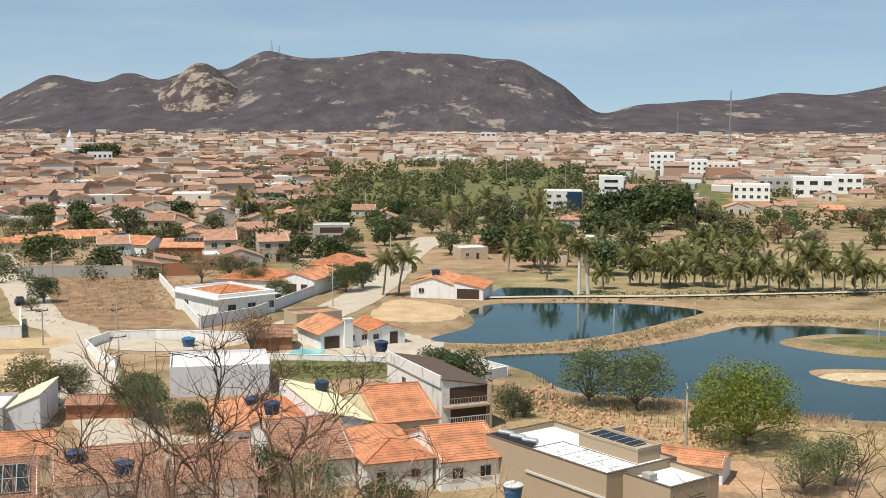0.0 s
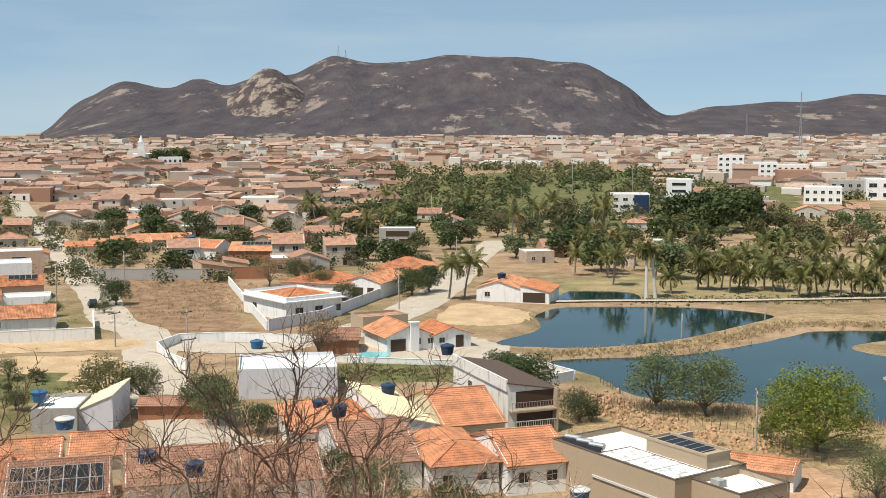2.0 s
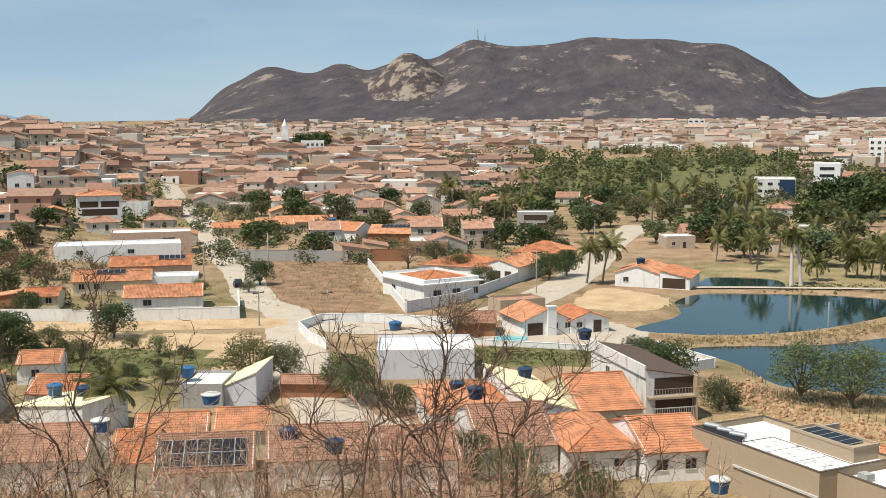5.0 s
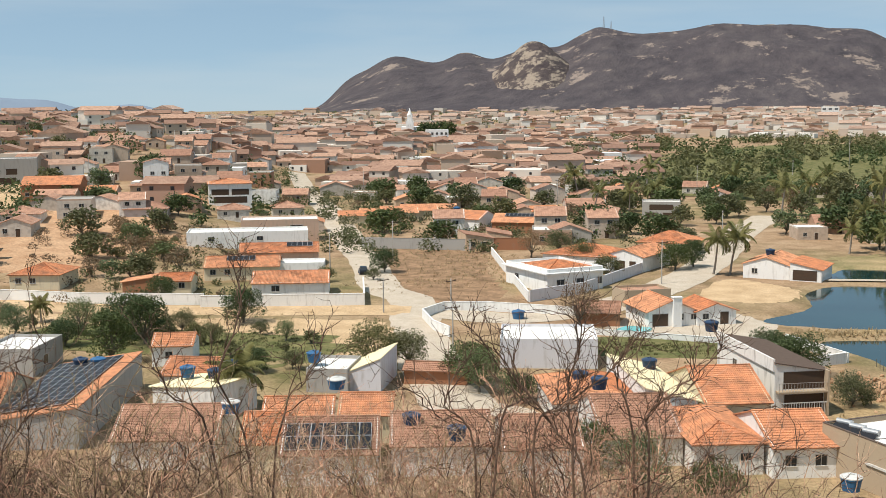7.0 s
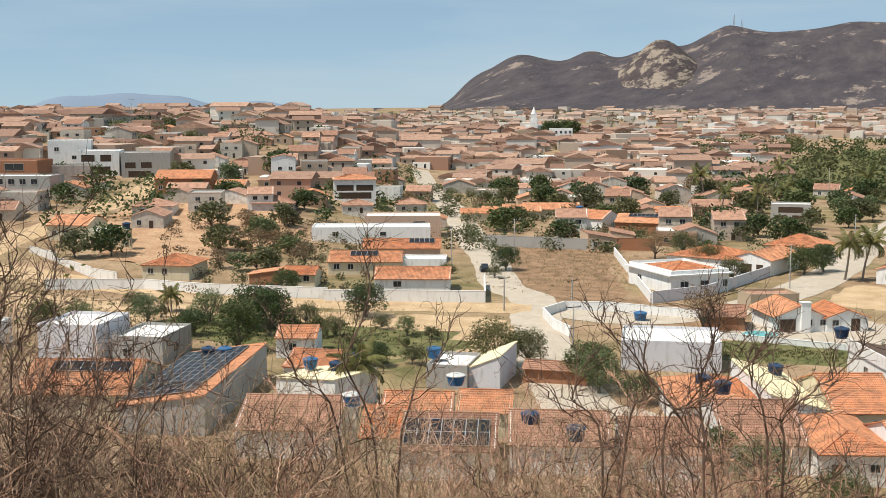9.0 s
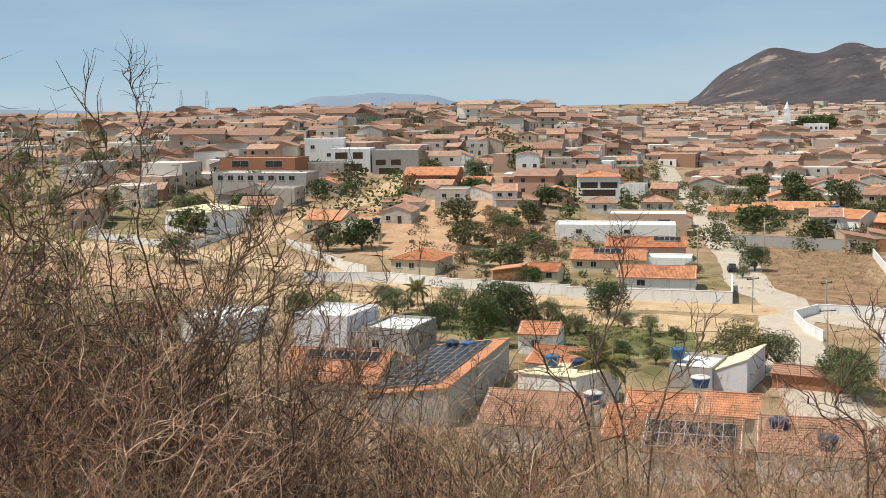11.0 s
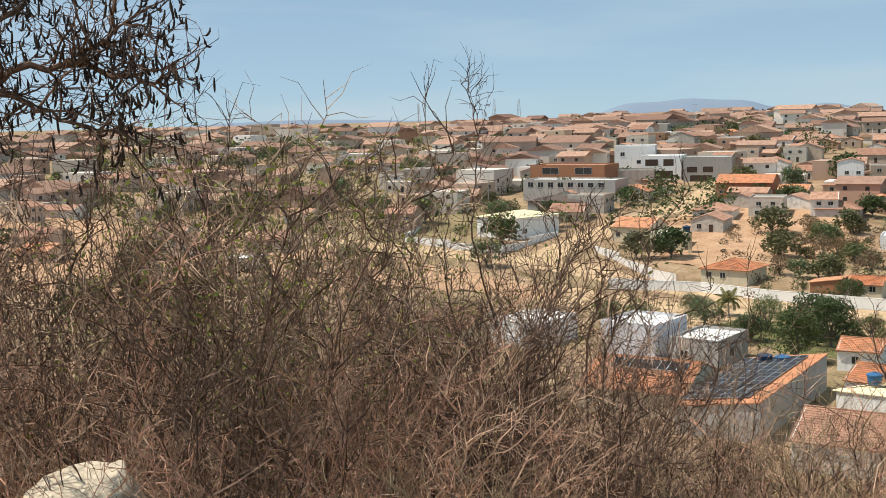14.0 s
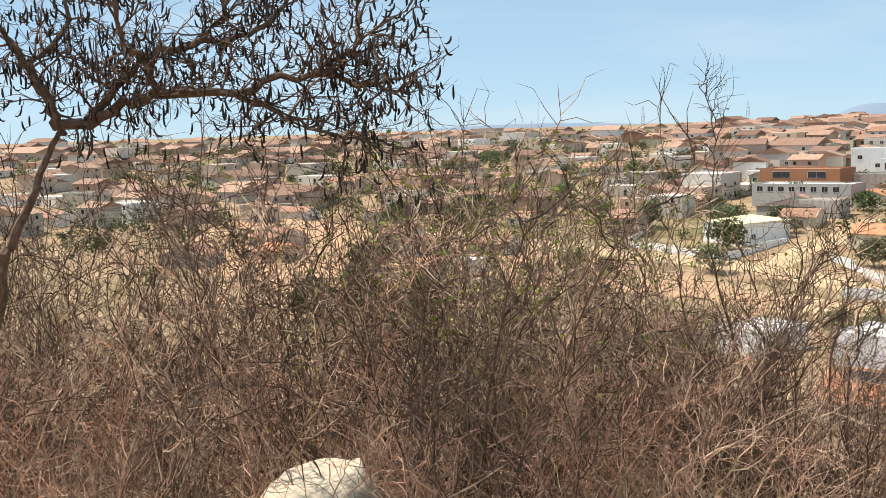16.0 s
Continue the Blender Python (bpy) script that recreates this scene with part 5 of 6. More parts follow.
def free(x, y, r):
    if r > 2 and bare_slope(x, y):
        return False
    if any((x - a) ** 2 + (y - b) ** 2 < (r + c) ** 2 * 0.6 for a, b, c in TAKEN):
        return False
    return True


ROAD_LINES = [rounded([(-51, 147), (-62, 172), (-74, 196), (-101, 254), (-129, 308), (-160, 372)], 8, False), rounded([(-16.5, 148), (-10.8, 175), (-7.0, 224), (-2, 262)], 6, False), rounded([(-60, 126.3), (-100, 126.5), (-140, 128), (-200, 110)], 8, False), rounded([(-127, 128), (-140, 162), (-148, 197), (-166, 232)], 8, False)]


def off_road(x, y, r):
    return all((x - a) ** 2 + (y - b) ** 2 > r * r for line in ROAD_LINES for a, b in line)


def quarter(az0, az1, d0, d1, turn, n, size=1.0, density=1.0, gap=11.0):
    """Rows of houses over a sector of the town; they face along turn."""
    made = 0
    rows = []
    d = d0
    while d < d1:
        a = az0
        step = math.degrees(gap / d)
        while a < az1:
            rows.append((a + random.uniform(-0.15, 0.15) * step, d + random.uniform(-2, 2)))
            a += step
        d += gap * random.uniform(1.05, 1.5)
    random.shuffle(rows)
    for a, d in rows:
        if made >= n:
            break
        x, y = polar(a, d)
        if random.random() > density or not free(x, y, 5.0) or not off_road(x, y, 9):
            continue
        p = random.choice(PROTOS)
        t = turn + random.gauss(0, 5) + random.choice((0, 0, 90))
        put(p, x, y, size * 0.9 * random.uniform(0.85, 1.1), t, stretch=random.uniform(0.95, 1.1), grow=1.0)
        TAKEN.append((x, y, 4.5))
        made += 1


quarter(27, 46, 195, 300, 26, 95, gap=9.5)
quarter(24, 48, 300, 400, 22, 60, gap=10)
quarter(46, 80, 185, 330, 34, 40, density=0.35)
quarter(9, 24, 194, 234, 16, 24, density=0.8, gap=9.5)
quarter(8, 25, 235, 330, 18, 55, density=0.85, gap=10)
quarter(-21, -8, 330, 420, -10, 16, density=0.5)
quarter(-7, 8, 215, 330, 4, 26, density=0.4)


def far_town(name, az0, az1, d0, d1, n, label, turn=0, seed=9, tiled=0.72, tiles=None):
    """Many small houses far off: walls and tiled roofs."""
    rng = random.Random(seed)
    wv, wf, rv, rf, ov, of = [], [], [], [], [], []
    for _ in range(n):
        a, d = rng.uniform(az0, az1), math.sqrt(rng.uniform(d0 * d0, d1 * d1))
        x, y = polar(a, d)
        z = plan(x, y)
        if d < 460 and not (free(x, y, 4.0) and off_road(x, y, 8)):
            continue
        x, y = x * SC, y * SC
        w, dep, h = rng.uniform(8, 14), rng.uniform(9, 13), rng.choice((3, 3, 3.2, 3.4, 5.8))
        if rng.random() < 0.05:
            w, dep, h = w * 1.7, dep * 1.4, rng.choice((4, 6, 8))
        t = radians(turn + rng.gauss(0, 8) + rng.choice((0, 90)))
        c, s = math.cos(t), math.sin(t)

        def P(u, v, q):
            return (x + u * c - v * s, y + u * s + v * c, z + q)
        k = len(wv)
        wv += [P(-w / 2, -dep / 2, -2), P(w / 2, -dep / 2, -2), P(w / 2, dep / 2, -2), P(-w / 2, dep / 2, -2), P(-w / 2, -dep / 2, h), P(w / 2, -dep / 2, h), P(w / 2, dep / 2, h), P(-w / 2, dep / 2, h)]
        wf += [(k, k + 1, k + 5, k + 4), (k + 1, k + 2, k + 6, k + 5), (k + 2, k + 3, k + 7, k + 6), (k + 3, k, k + 4, k + 7), (k + 4, k + 5, k + 6, k + 7)]
        if d < 480:
            for side in (-1, 1):
                for u in (-0.28, 0.22):
                    for q in ((1.0,) if h < 5 else (1.0, 3.9)):
                        k, hw, low, top = len(ov), 0.55, (0.1 if u > 0 and q < 2 else q), q + 1.1
                        yy = side * (dep / 2 + 0.04)
                        ov += [P(u * w - hw, yy, low), P(u * w + hw, yy, low), P(u * w + hw, yy, top), P(u * w - hw, yy, top), P(u * w - hw, yy * 0.98, low), P(u * w + hw, yy * 0.98, low), P(u * w + hw, yy * 0.98, top), P(u * w - hw, yy * 0.98, top)]
                        of += [(k, k + 1, k + 2, k + 3), (k, k + 4, k + 5, k + 1), (k + 1, k + 5, k + 6, k + 2), (k + 2, k + 6, k + 7, k + 3), (k + 3, k + 7, k + 4, k)]
        if rng.random() < tiled:
            o, rise, k = 0.5, dep * 0.16, len(rv)
            rv += [P(-w / 2 - o, -dep / 2 - o, h - 0.1), P(w / 2 + o, -dep / 2 - o, h - 0.1), P(w / 2 + o, dep / 2 + o, h - 0.1), P(-w / 2 - o, dep / 2 + o, h - 0.1), P(-w / 2 - o, 0, h + rise), P(w / 2 + o, 0, h + rise)]
            rf += [(k, k + 1, k + 5, k + 4), (k + 2, k + 3, k + 4, k + 5), (k + 1, k + 2, k + 5), (k + 3, k, k + 4), (k + 3, k + 2, k + 1, k)]
    ob = tagged(mesh_object(name, wv, wf, FARWALL), label, "town", kind="stuff")
    tagged(mesh_object("roofs", rv, rf, tiles or ROOF_FAR, ob), kind="stuff")
    if ov:
        tagged(mesh_object("windows", ov, of, GLASS, ob), kind="stuff")


far_town("far_houses", 50, 90, 400, 640, 330, "scattered tile-roofed houses on the far ridge", 24, 23, 0.72, ROOF_MID)
far_town("far_houses", 22, 50, 400, 640, 560, "crowded small tile-roofed houses on the ridge", 24, 3, 0.72, ROOF_MID)
far_town("far_houses", 48, 88, 240, 400, 130, "scattered tile-roofed houses among bare fields", 24, 33, 0.65, ROOF_MID)
far_town("far_houses", 26, 48, 230, 400, 300, "crowded small tile-roofed houses on the slope", 24, 13, 0.65, ROOF_MID)
far_town("far_houses", 6, 24, 330, 720, 620, "crowded small tile-roofed houses round the church", 14, 4, 0.72, ROOF_MID)
far_town("far_houses", -24, 9, 640, 1300, 1700, "pale far town spread below the mountain", -4, 6, 0.4)
far_town("far_houses", 5, 24, 720, 1250, 420, "scattered far houses on the plain", 4, 7, 0.6)
far_town("far_houses", -24, -7, 430, 660, 240, "pale town houses beyond the palm grove", -12, 8, 0.45)
far_town("far_houses", 17, 32, 640, 1000, 240, "far houses at the foot of the mountain", 10, 17, 0.5)

# ---- trees ----
TREES = [tree_proto(1, 4.4, 5.6, LEAF[0], 5200, 0.125, 18, 0.14, label="dark green broad-crowned tree"),
         tree_proto(2, 4.0, 5.3, LEAF[1], 5600, 0.095, 18, 0.16, label="olive green spreading thorn tree"),
         tree_proto(3, 4.0, 4.4, LEAF[3], 5000, 0.085, 17, 0.16, label="grey-green feathery tree with drooping branches"),
         tree_proto(4, 5.4, 5.2, LEAF[0], 5200, 0.13, 18, 0.14, label="tall dark mango tree"),
         tree_proto(5, 3.6, 4.0, LEAF[4], 2200, 0.08, 12, 0.18, label="half-bare dry brown tree")]
# the same five kinds with fewer, larger leaf clumps, for the woods across the lake
WOOD = [tree_proto(1, 4.4, 5.6, LEAF[0], 1050, 0.32, 16, 0.14, label="dark green broad-crowned tree"),
        tree_proto(2, 4.0, 5.3, LEAF[1], 950, 0.28, 15, 0.16, label="olive green spreading thorn tree"),
        tree_proto(3, 4.0, 4.4, LEAF[3], 900, 0.24, 14, 0.16, label="grey-green feathery tree in the woods"),
        tree_proto(4, 5.4, 5.2, LEAF[0], 1050, 0.33, 16, 0.14, label="tall dark mango tree"),
        tree_proto(5, 3.6, 4.0, LEAF[4], 600, 0.19, 12, 0.18, label="half-bare dry brown tree")]
BIG = tree_proto(6, 7.0, 9.6, LEAF[2], 15000, 0.13, 26, 0.12, 0.85, label="bright yellow-green dense round tree on the shore")
SHRUB = tree_proto(7, 1.6, 2.2, LEAF[1], 900, 0.11, 8, 0.1, label="low olive green shrub on sand", name="shrub")
for _p in (SHRUB,):
    tagged(_p, category="shrub", group="shrubs")

for _p in (TREES[2], TREES[4], *WOOD):
    GROW[_p.name] = 1.3
put(BIG, 23.4, 88.0, 0.8, 0)
put(TREES[2], 13.2, 100.6, 0.95, 20, label="grey-green tree leaning over the lake shore")
put(TREES[2], 17.2, 99.0, 0.95, 80, label="feathery tree at the lake shore")
put(TREES[1], 6.0, 96.5, 0.62, 10)
put(TREES[2], 24.5, 76.0, 0.62, 60)
put(TREES[2], 27, 78, 0.6, 160)
put(TREES[1], -35.5, 99.5, 1.0, 30)
put(TREES[1], -33.0, 101.5, 0.8, 100)
put(TREES[0], -25.5, 96.5, 0.78, 60)
put(TREES[2], -24.0, 93.5, 0.7, 10)
put(TREES[0], -20.0, 91.5, 0.5, 45)
put(TREES[0], -11.5, 76.2, 0.62, 45)
put(TREES[2], -8.0, 70.5, 0.72, 145)
put(TREES[0], -3.4, 69.0, 0.6, 245)
put(TREES[0], 2.0, 106.5, 0.8, 200)
put(TREES[0], -0.5, 110.5, 0.7, 20)
put(TREES[4], -20.5, 124.5, 0.95, 20)
put(TREES[0], -55.5, 160.5, 0.78, 0)
put(TREES[1], -54.5, 153, 0.4, 0)
put(TREES[1], -60.5, 150, 0.5, 70, label="small umbrella-shaped street tree")
put(TREES[0], -14.5, 172.5, 0.85, 0)
put(TREES[3], -12.0, 176, 0.75, 50)
put(TREES[1], -23.0, 162, 0.75, 20)
put(TREES[1], -35, 190, 0.8, 30)
put(TREES[4], -38, 182, 0.9, 60)
put(TREES[1], -28, 172, 0.9, 200)
for _x, _y, _s, _k in ((-58, 118.5, 0.85, 0), (-62, 112, 0.55, 1), (-66, 108, 1.0, 0), (-62.5, 105, 0.9, 3), (-56, 107, 0.5, 1), (-72, 108, 0.7, 2), (-79, 106, 0.6, 2), (-85, 112, 0.55, 1), (-70, 102, 0.6, 0), (-53, 112.5, 0.35, 1), (-49, 110, 0.4, 2), (-75.5, 131.5, 0.62, 0), (-80, 96, 0.7, 2), (-88, 100, 0.6, 0), (-61, 96, 0.9, 3), (-46, 96, 0.5, 0), (-43, 98, 0.42, 1)):
    put(TREES[_k], _x, _y, _s, _x * 37)
for _x, _y in (polar(16.7, 640), polar(16.2, 650), polar(15.8, 640), polar(17.0, 632)):
    put(WOOD[3], _x, _y, 1.3, _x, label="large dark tree beside the church")
random.seed(21)


def grove(az0, az1, d0, d1, n, kinds, s0, s1, clear=4.0):
    made = tries = 0
    while made < n and tries < n * 12:
        tries += 1
        a, d = random.uniform(az0, az1), math.sqrt(random.uniform(d0 * d0, d1 * d1))
        x, y = polar(a, d)
        if not free(x, y, clear) or not off_road(x, y, 6) or (-7.6 < a < -4.4 and 255 < d < 345):
            continue
        put(WOOD[random.choice(kinds)], x, y, random.uniform(s0, s1), random.uniform(0, 360), stretch=random.uniform(0.8, 1.15))
        made += 1


grove(-3, 8, 200, 330, 42, (0, 1, 2, 1, 4), 0.5, 0.95, 1.0)
grove(-21, -1, 195, 330, 60, (1, 1, 2, 4, 0), 0.6, 1.1, 1.0)
grove(-11.4, -8.0, 292, 326, 12, (0, 3), 1.0, 1.4, 0.5)
grove(8, 24, 190, 330, 40, (0, 1, 4), 0.5, 0.95, 0.5)
grove(26, 47, 185, 300, 34, (0, 1, 2), 0.5, 1.0, 0.5)
grove(28.5, 33.8, 150, 212, 22, (4, 1, 4, 4, 2), 0.4, 0.75, 0.0)
grove(46, 68, 120, 330, 34, (0, 1, 2), 0.5, 0.9, 0.5)
grove(24, 60, 300, 450, 30, (1, 2, 1, 4), 0.4, 0.75, 0.5)


def far_woods(name, az0, az1, d0, d1, n, mat, label, seed, r=3.2, hz=0.7):
    rng = random.Random(seed)
    v, f = [], []
    for _ in range(n):
        a, d = rng.uniform(az0, az1), math.sqrt(rng.uniform(d0 * d0, d1 * d1))
        if noise.noise((a * 0.3, d * 0.006, seed)) < -0.12:
            continue
        x, y = polar(a, d)
        rr = r * rng.uniform(0.5, 1.3)
        rr *= SC
        close = d1 < 470
        leaf_cards(rng, Vector((x * SC, y * SC, plan(x, y) + rr * hz)), rr, 90 if close else 46, (0.5 if close else 0.75) * SC * r / 3.2, v, f, 0.75)
    tagged(mesh_object(name, v, f, mat), label, "trees", kind="stuff")


far_woods("woods", -9, 10, 310, 620, 900, LEAF[1], "belt of olive green scrub before the far town", 2, 2.6)
far_woods("woods", -9, 10, 330, 600, 380, LEAF[0], "dark trees in the green belt", 12, 2.6)
far_woods("woods", -22, -6, 300, 480, 260, LEAF[1], "olive trees between the pale blocks", 3, 2.4)
far_woods("woods", -24, 24, 600, 1300, 900, LEAF[0], "trees scattered through the far town", 4, 2.2)
far_woods("woods", 6, 66, 330, 620, 700, LEAF[1], "small trees among the crowded roofs", 5, 1.8)
far_woods("woods", 6, 26, 190, 340, 420, LEAF[1], "low shrubs in the yards of the town", 6, 1.5)
far_woods("woods", 6, 26, 200, 460, 480, LEAF[0], "dark yard trees between the roofs", 7, 1.6)
far_woods("woods", 25, 80, 205, 450, 480, LEAF[0], "dark trees between the houses of the hill", 9, 2.7)
far_woods("woods", 44, 80, 150, 400, 260, LEAF[1], "olive scrub on the bare fields", 19, 1.7)
far_woods("woods", 26, 36, 150, 215, 110, LEAF[4], "dry brown scrub on the eroded slope", 10, 1.0)
far_woods("woods", 26, 35, 150, 215, 70, LEAF[1], "olive thorn scrub on the eroded slope", 11, 1.1)
far_woods("woods", 24, 88, 400, 640, 420, LEAF[0], "trees along the ridge of the hill quarter", 16, 2.4)
far_woods("woods", 16, 34, 560, 1100, 330, LEAF[0], "far trees at the foot of the mountain", 15, 2.4)

# ---- palms ----
PALMS = [palm_proto(1, 3.5, 19, 2.6), palm_proto(2, 4.8, 19, 2.7), palm_proto(3, 2.5, 18, 2.5)]
FARPALM = [palm_proto(1, 3.5, 10, 2.6), palm_proto(2, 4.8, 10, 2.7)]
TALL = palm_proto(4, 7.2, 16, 2.1, "tall royal palm with a pale trunk by the pond", PALEBARK, 0.30)
for _p in (*PALMS, *FARPALM):
    GROW[_p.name] = 1.25
put(TALL, 20.2, 170.6, 1.0, 0)
put(TALL, 21.6, 171.4, 0.97, 100)
put(PALMS[1], 16.6, 186, 0.8, 0)
put(PALMS[2], 24.6, 176.5, 0.8, 0, label="short yellowing coconut palm")
put(PALMS[1], -8.8, 169.2, 0.85, 0, label="coconut palm beside the lakeside house")
put(PALMS[1], -6.5, 169.8, 0.9, 70, label="coconut palm beside the lakeside house")
put(PALMS[2], -41.3, 83.2, 0.95, 30, label="short coconut palm between the near houses")
put(PALMS[2], -80.5, 113, 0.6, 30)
random.seed(33)
for _i in range(24):
    _a = -9.2 - _i * 0.5
    _x, _y = polar(_a + random.uniform(-0.2, 0.2), 181 + random.uniform(-2, 6))
    put(random.choice(PALMS), _x, _y, random.uniform(0.68, 0.92), random.uniform(0, 360))
for _i in range(26):
    _x, _y = polar(random.uniform(-17, -2.5), random.uniform(195, 240))
    put(random.choice(FARPALM), _x, _y, random.uniform(0.7, 0.95), random.uniform(0, 360))
for _i in range(14):
    _x, _y = polar(random.uniform(-5, 10), random.uniform(240, 330))
    put(random.choice(FARPALM), _x, _y, random.uniform(0.9, 1.3), random.uniform(0, 360))

# ---- thorn scrub on the camera's slope ----
BUSH = [bush_proto(1, 2.2, 1.9, TWIG[0], 6, 9, 8, 0.0068), bush_proto(2, 2.6, 2.0, TWIG[1], 6, 9, 8, 0.0075), bush_proto(3, 2.0, 2.1, TWIG[2], 6, 9, 8, 0.0062, "reddish leafless bush of thin shoots"),
        bush_proto(4, 3.4, 2.3, TWIG[1], 6, 9, 8, 0.0105, "tall grey-brown thorn bush with a few green leaves", LEAF[2], 0.34), bush_proto(5, 3.2, 2.2, TWIG[3], 5, 10, 8, 0.0095), bush_proto(6, 2.6, 1.6, TWIG[3], 5, 10, 8, 0.0095, "dark leafless thorn bush")]
BUSH.append(bush_proto(11, 2.0, 1.3, STRAW, 9, 5, 4, 0.006, "pale dry grass-like shoots on the slope", bend=0.12))
SLENDER = bush_proto(8, 3.4, 1.3, TWIG[3], 4, 10, 8, 0.011, "slender dark thorn shrub with sparse crooked branches", bend=0.24)
random.seed(4)


TALL_OF = [float(np.percentile([q.co.z for part_ in b.children for q in part_.data.vertices], 99.7)) for b in BUSH]


def crest_of(az):
    """Height of the scrub's top over the slope's eye line, as a slope."""
    return lerp_steps(az, ((-24, -0.30), (6, -0.27), (14, -0.265), (32, -0.262), (37, -0.235), (41, -0.19), (45, -0.13), (50, -0.08), (54, -0.045), (58, -0.012), (62, -0.015), (67, -0.035), (80, -0.05), (90, -0.05)))


def thicket(az0, az1, d0, d1, n, kinds, s0=0.42, s1=0.8):
    for _ in range(n):
        a, d = random.uniform(az0, az1), math.sqrt(random.uniform(d0 * d0, d1 * d1))
        x, y = polar(a, d)
        k = random.choice(kinds)
        tall = EYE + crest_of(a) * d - height(x, y)
        s = min(1.5, max(0.3, tall / TALL_OF[k] * random.uniform(s0, s1)))
        put(BUSH[k], x, y, s, random.uniform(0, 360), near=True)


thicket(8, 37, 8, 13, 72, (0, 1, 2, 6, 6, 0), 0.8, 1.18)
thicket(12, 37, 6.5, 9, 16, (0, 2, 6, 1), 0.75, 1.05)
thicket(0, 9, 8, 12, 14, (0, 2, 6), 0.7, 1.0)
thicket(34, 52, 8, 13, 38, (0, 4, 5, 5, 4, 5), 0.7, 1.08)
thicket(46, 62, 8, 13, 14, (0, 1, 2, 4, 0, 3, 2), 0.8, 1.15)
thicket(60, 88, 8, 14, 34, (0, 1, 5, 2, 1, 4, 2, 0), 0.85, 1.25)
thicket(64, 88, 8.5, 13, 22, (5, 4, 0, 4, 5, 1), 0.85, 1.25)
thicket(44, 62, 5.5, 9, 11, (0, 2, 2, 6), 0.5, 0.75)
thicket(53, 62, 9, 12, 7, (3,), 0.9, 1.12)
thicket(76, 88, 5.5, 9, 8, (0, 1, 2, 5), 0.6, 0.9)
thicket(60, 76, 7.8, 9, 5, (0, 1, 2), 0.4, 0.62)

for _a, _d, _s, _t in ((11.2, 9.5, 0.85, 20), (9.0, 9.0, 0.95, 140), (7.2, 10.5, 0.92, 250), (5.0, 9.8, 0.75, 310), (12.8, 10.0, 0.8, 80), (14.6, 9.4, 0.78, 180), (17.0, 10.4, 0.8, 230), (10.2, 8.6, 0.8, 330), (2.5, 10.5, 0.6, 30), (-18.5, 8.5, 0.75, 10), (-20.0, 8.5, 0.9, 190), (46.5, 9.5, 0.98, 150), (53.0, 9.5, 1.0, 200), (42.5, 10, 0.9, 100), (58.5, 9, 1.0, 290), (56, 8.2, 0.95, 20), (63, 8.5, 1.0, 120), (67, 9, 1.05, 220)):
    _x, _y = polar(_a, _d)
    put(SLENDER, _x, _y, _s, _t, near=True)

def traced_shrub(paths, d, seed, label, foot=(0, 0), thick=0.0105):
    """A tall thorn shrub whose main stems follow lines of azimuth and elevation seen from the path."""
    rng = random.Random(seed)
    ob = tagged(new("thorn_bush"), label, "bush", "dry bushes")
    for path in paths:
        v, f = [], []
        pts = []
        for az, el in path:
            x, y = polar(az, d)
            pts.append((x + foot[0], y + foot[1], EYE + d * math.tan(radians(el))))
        line = [Vector(p) + Vector((rng.gauss(0, 0.008), rng.gauss(0, 0.008), 0)) for p in rounded(pts, 5, False)]
        n = len(line)
        tube(v, f, line, [thick * (1.1 - 0.8 * i / n) for i in range(n)], 5)
        for i in range(n // 5, n - 1):
            a = rng.uniform(0, 6.28)
            way = (line[i + 1] - line[i]).normalized() + Vector((math.cos(a), math.sin(a), 0.2)) * rng.uniform(0.5, 1.1)
            br = crook(rng, line[i], way, rng.uniform(0.25, 0.85) * (1.25 - 0.9 * i / n), 7, 0.3, 0.1)
            tube(v, f, br, [thick * (0.5 - 0.055 * j) for j in range(8)], 3)
            for j in (2, 3, 4, 5, 6):
                tw = crook(rng, br[j], (br[j] - br[j - 1]).normalized() + Vector((rng.gauss(0, 0.7), rng.gauss(0, 0.7), rng.gauss(0.2, 0.4))), rng.uniform(0.1, 0.35), 4, 0.35, 0.05)
                tube(v, f, tw, [0.003, 0.0026, 0.0022, 0.0017, 0.001], 3)
        mesh_object("stem", v, f, TWIG[3], ob)
    return ob


traced_shrub([[(10.0, -30), (10.0, -18.5), (11.8, -15.4), (14.5, -12.0), (16.1, -10.6)], [(10.2, -30), (10.6, -17.5), (10.9, -13.5), (10.2, -11.5), (10.6, -9.6)], [(10.6, -30), (12.7, -16.9), (11.0, -14.5), (8.7, -12.7), (7.4, -10.8)]], 8.0, 41, "slender dark thorn shrub with long arching branches")
traced_shrub([[(6.8, -30), (6.8, -17), (6.9, -15), (5.5, -13.6), (4.5, -12.8), (3.2, -11.4)], [(7.0, -30), (7.6, -16), (8.4, -13.4), (8.0, -11.8)]], 8.4, 42, "slender dark thorn shrub beside the lane")
traced_shrub([[(45.4, -25), (45.8, -13.5), (46.3, -10.8), (47.5, -6.4), (47.2, -3.1), (47.3, -0.4), (47.9, 1.4)], [(45.6, -25), (45.0, -13.5), (44.0, -10.5), (43.2, -7.2), (43.6, -5.0)], [(45.4, -25), (47.0, -14), (48.6, -10.0), (49.0, -6.6), (50.2, -4.2)]], 9.5, 43, "tall dark thorn shrub with one long bare shoot", (-0.33, -0.29))
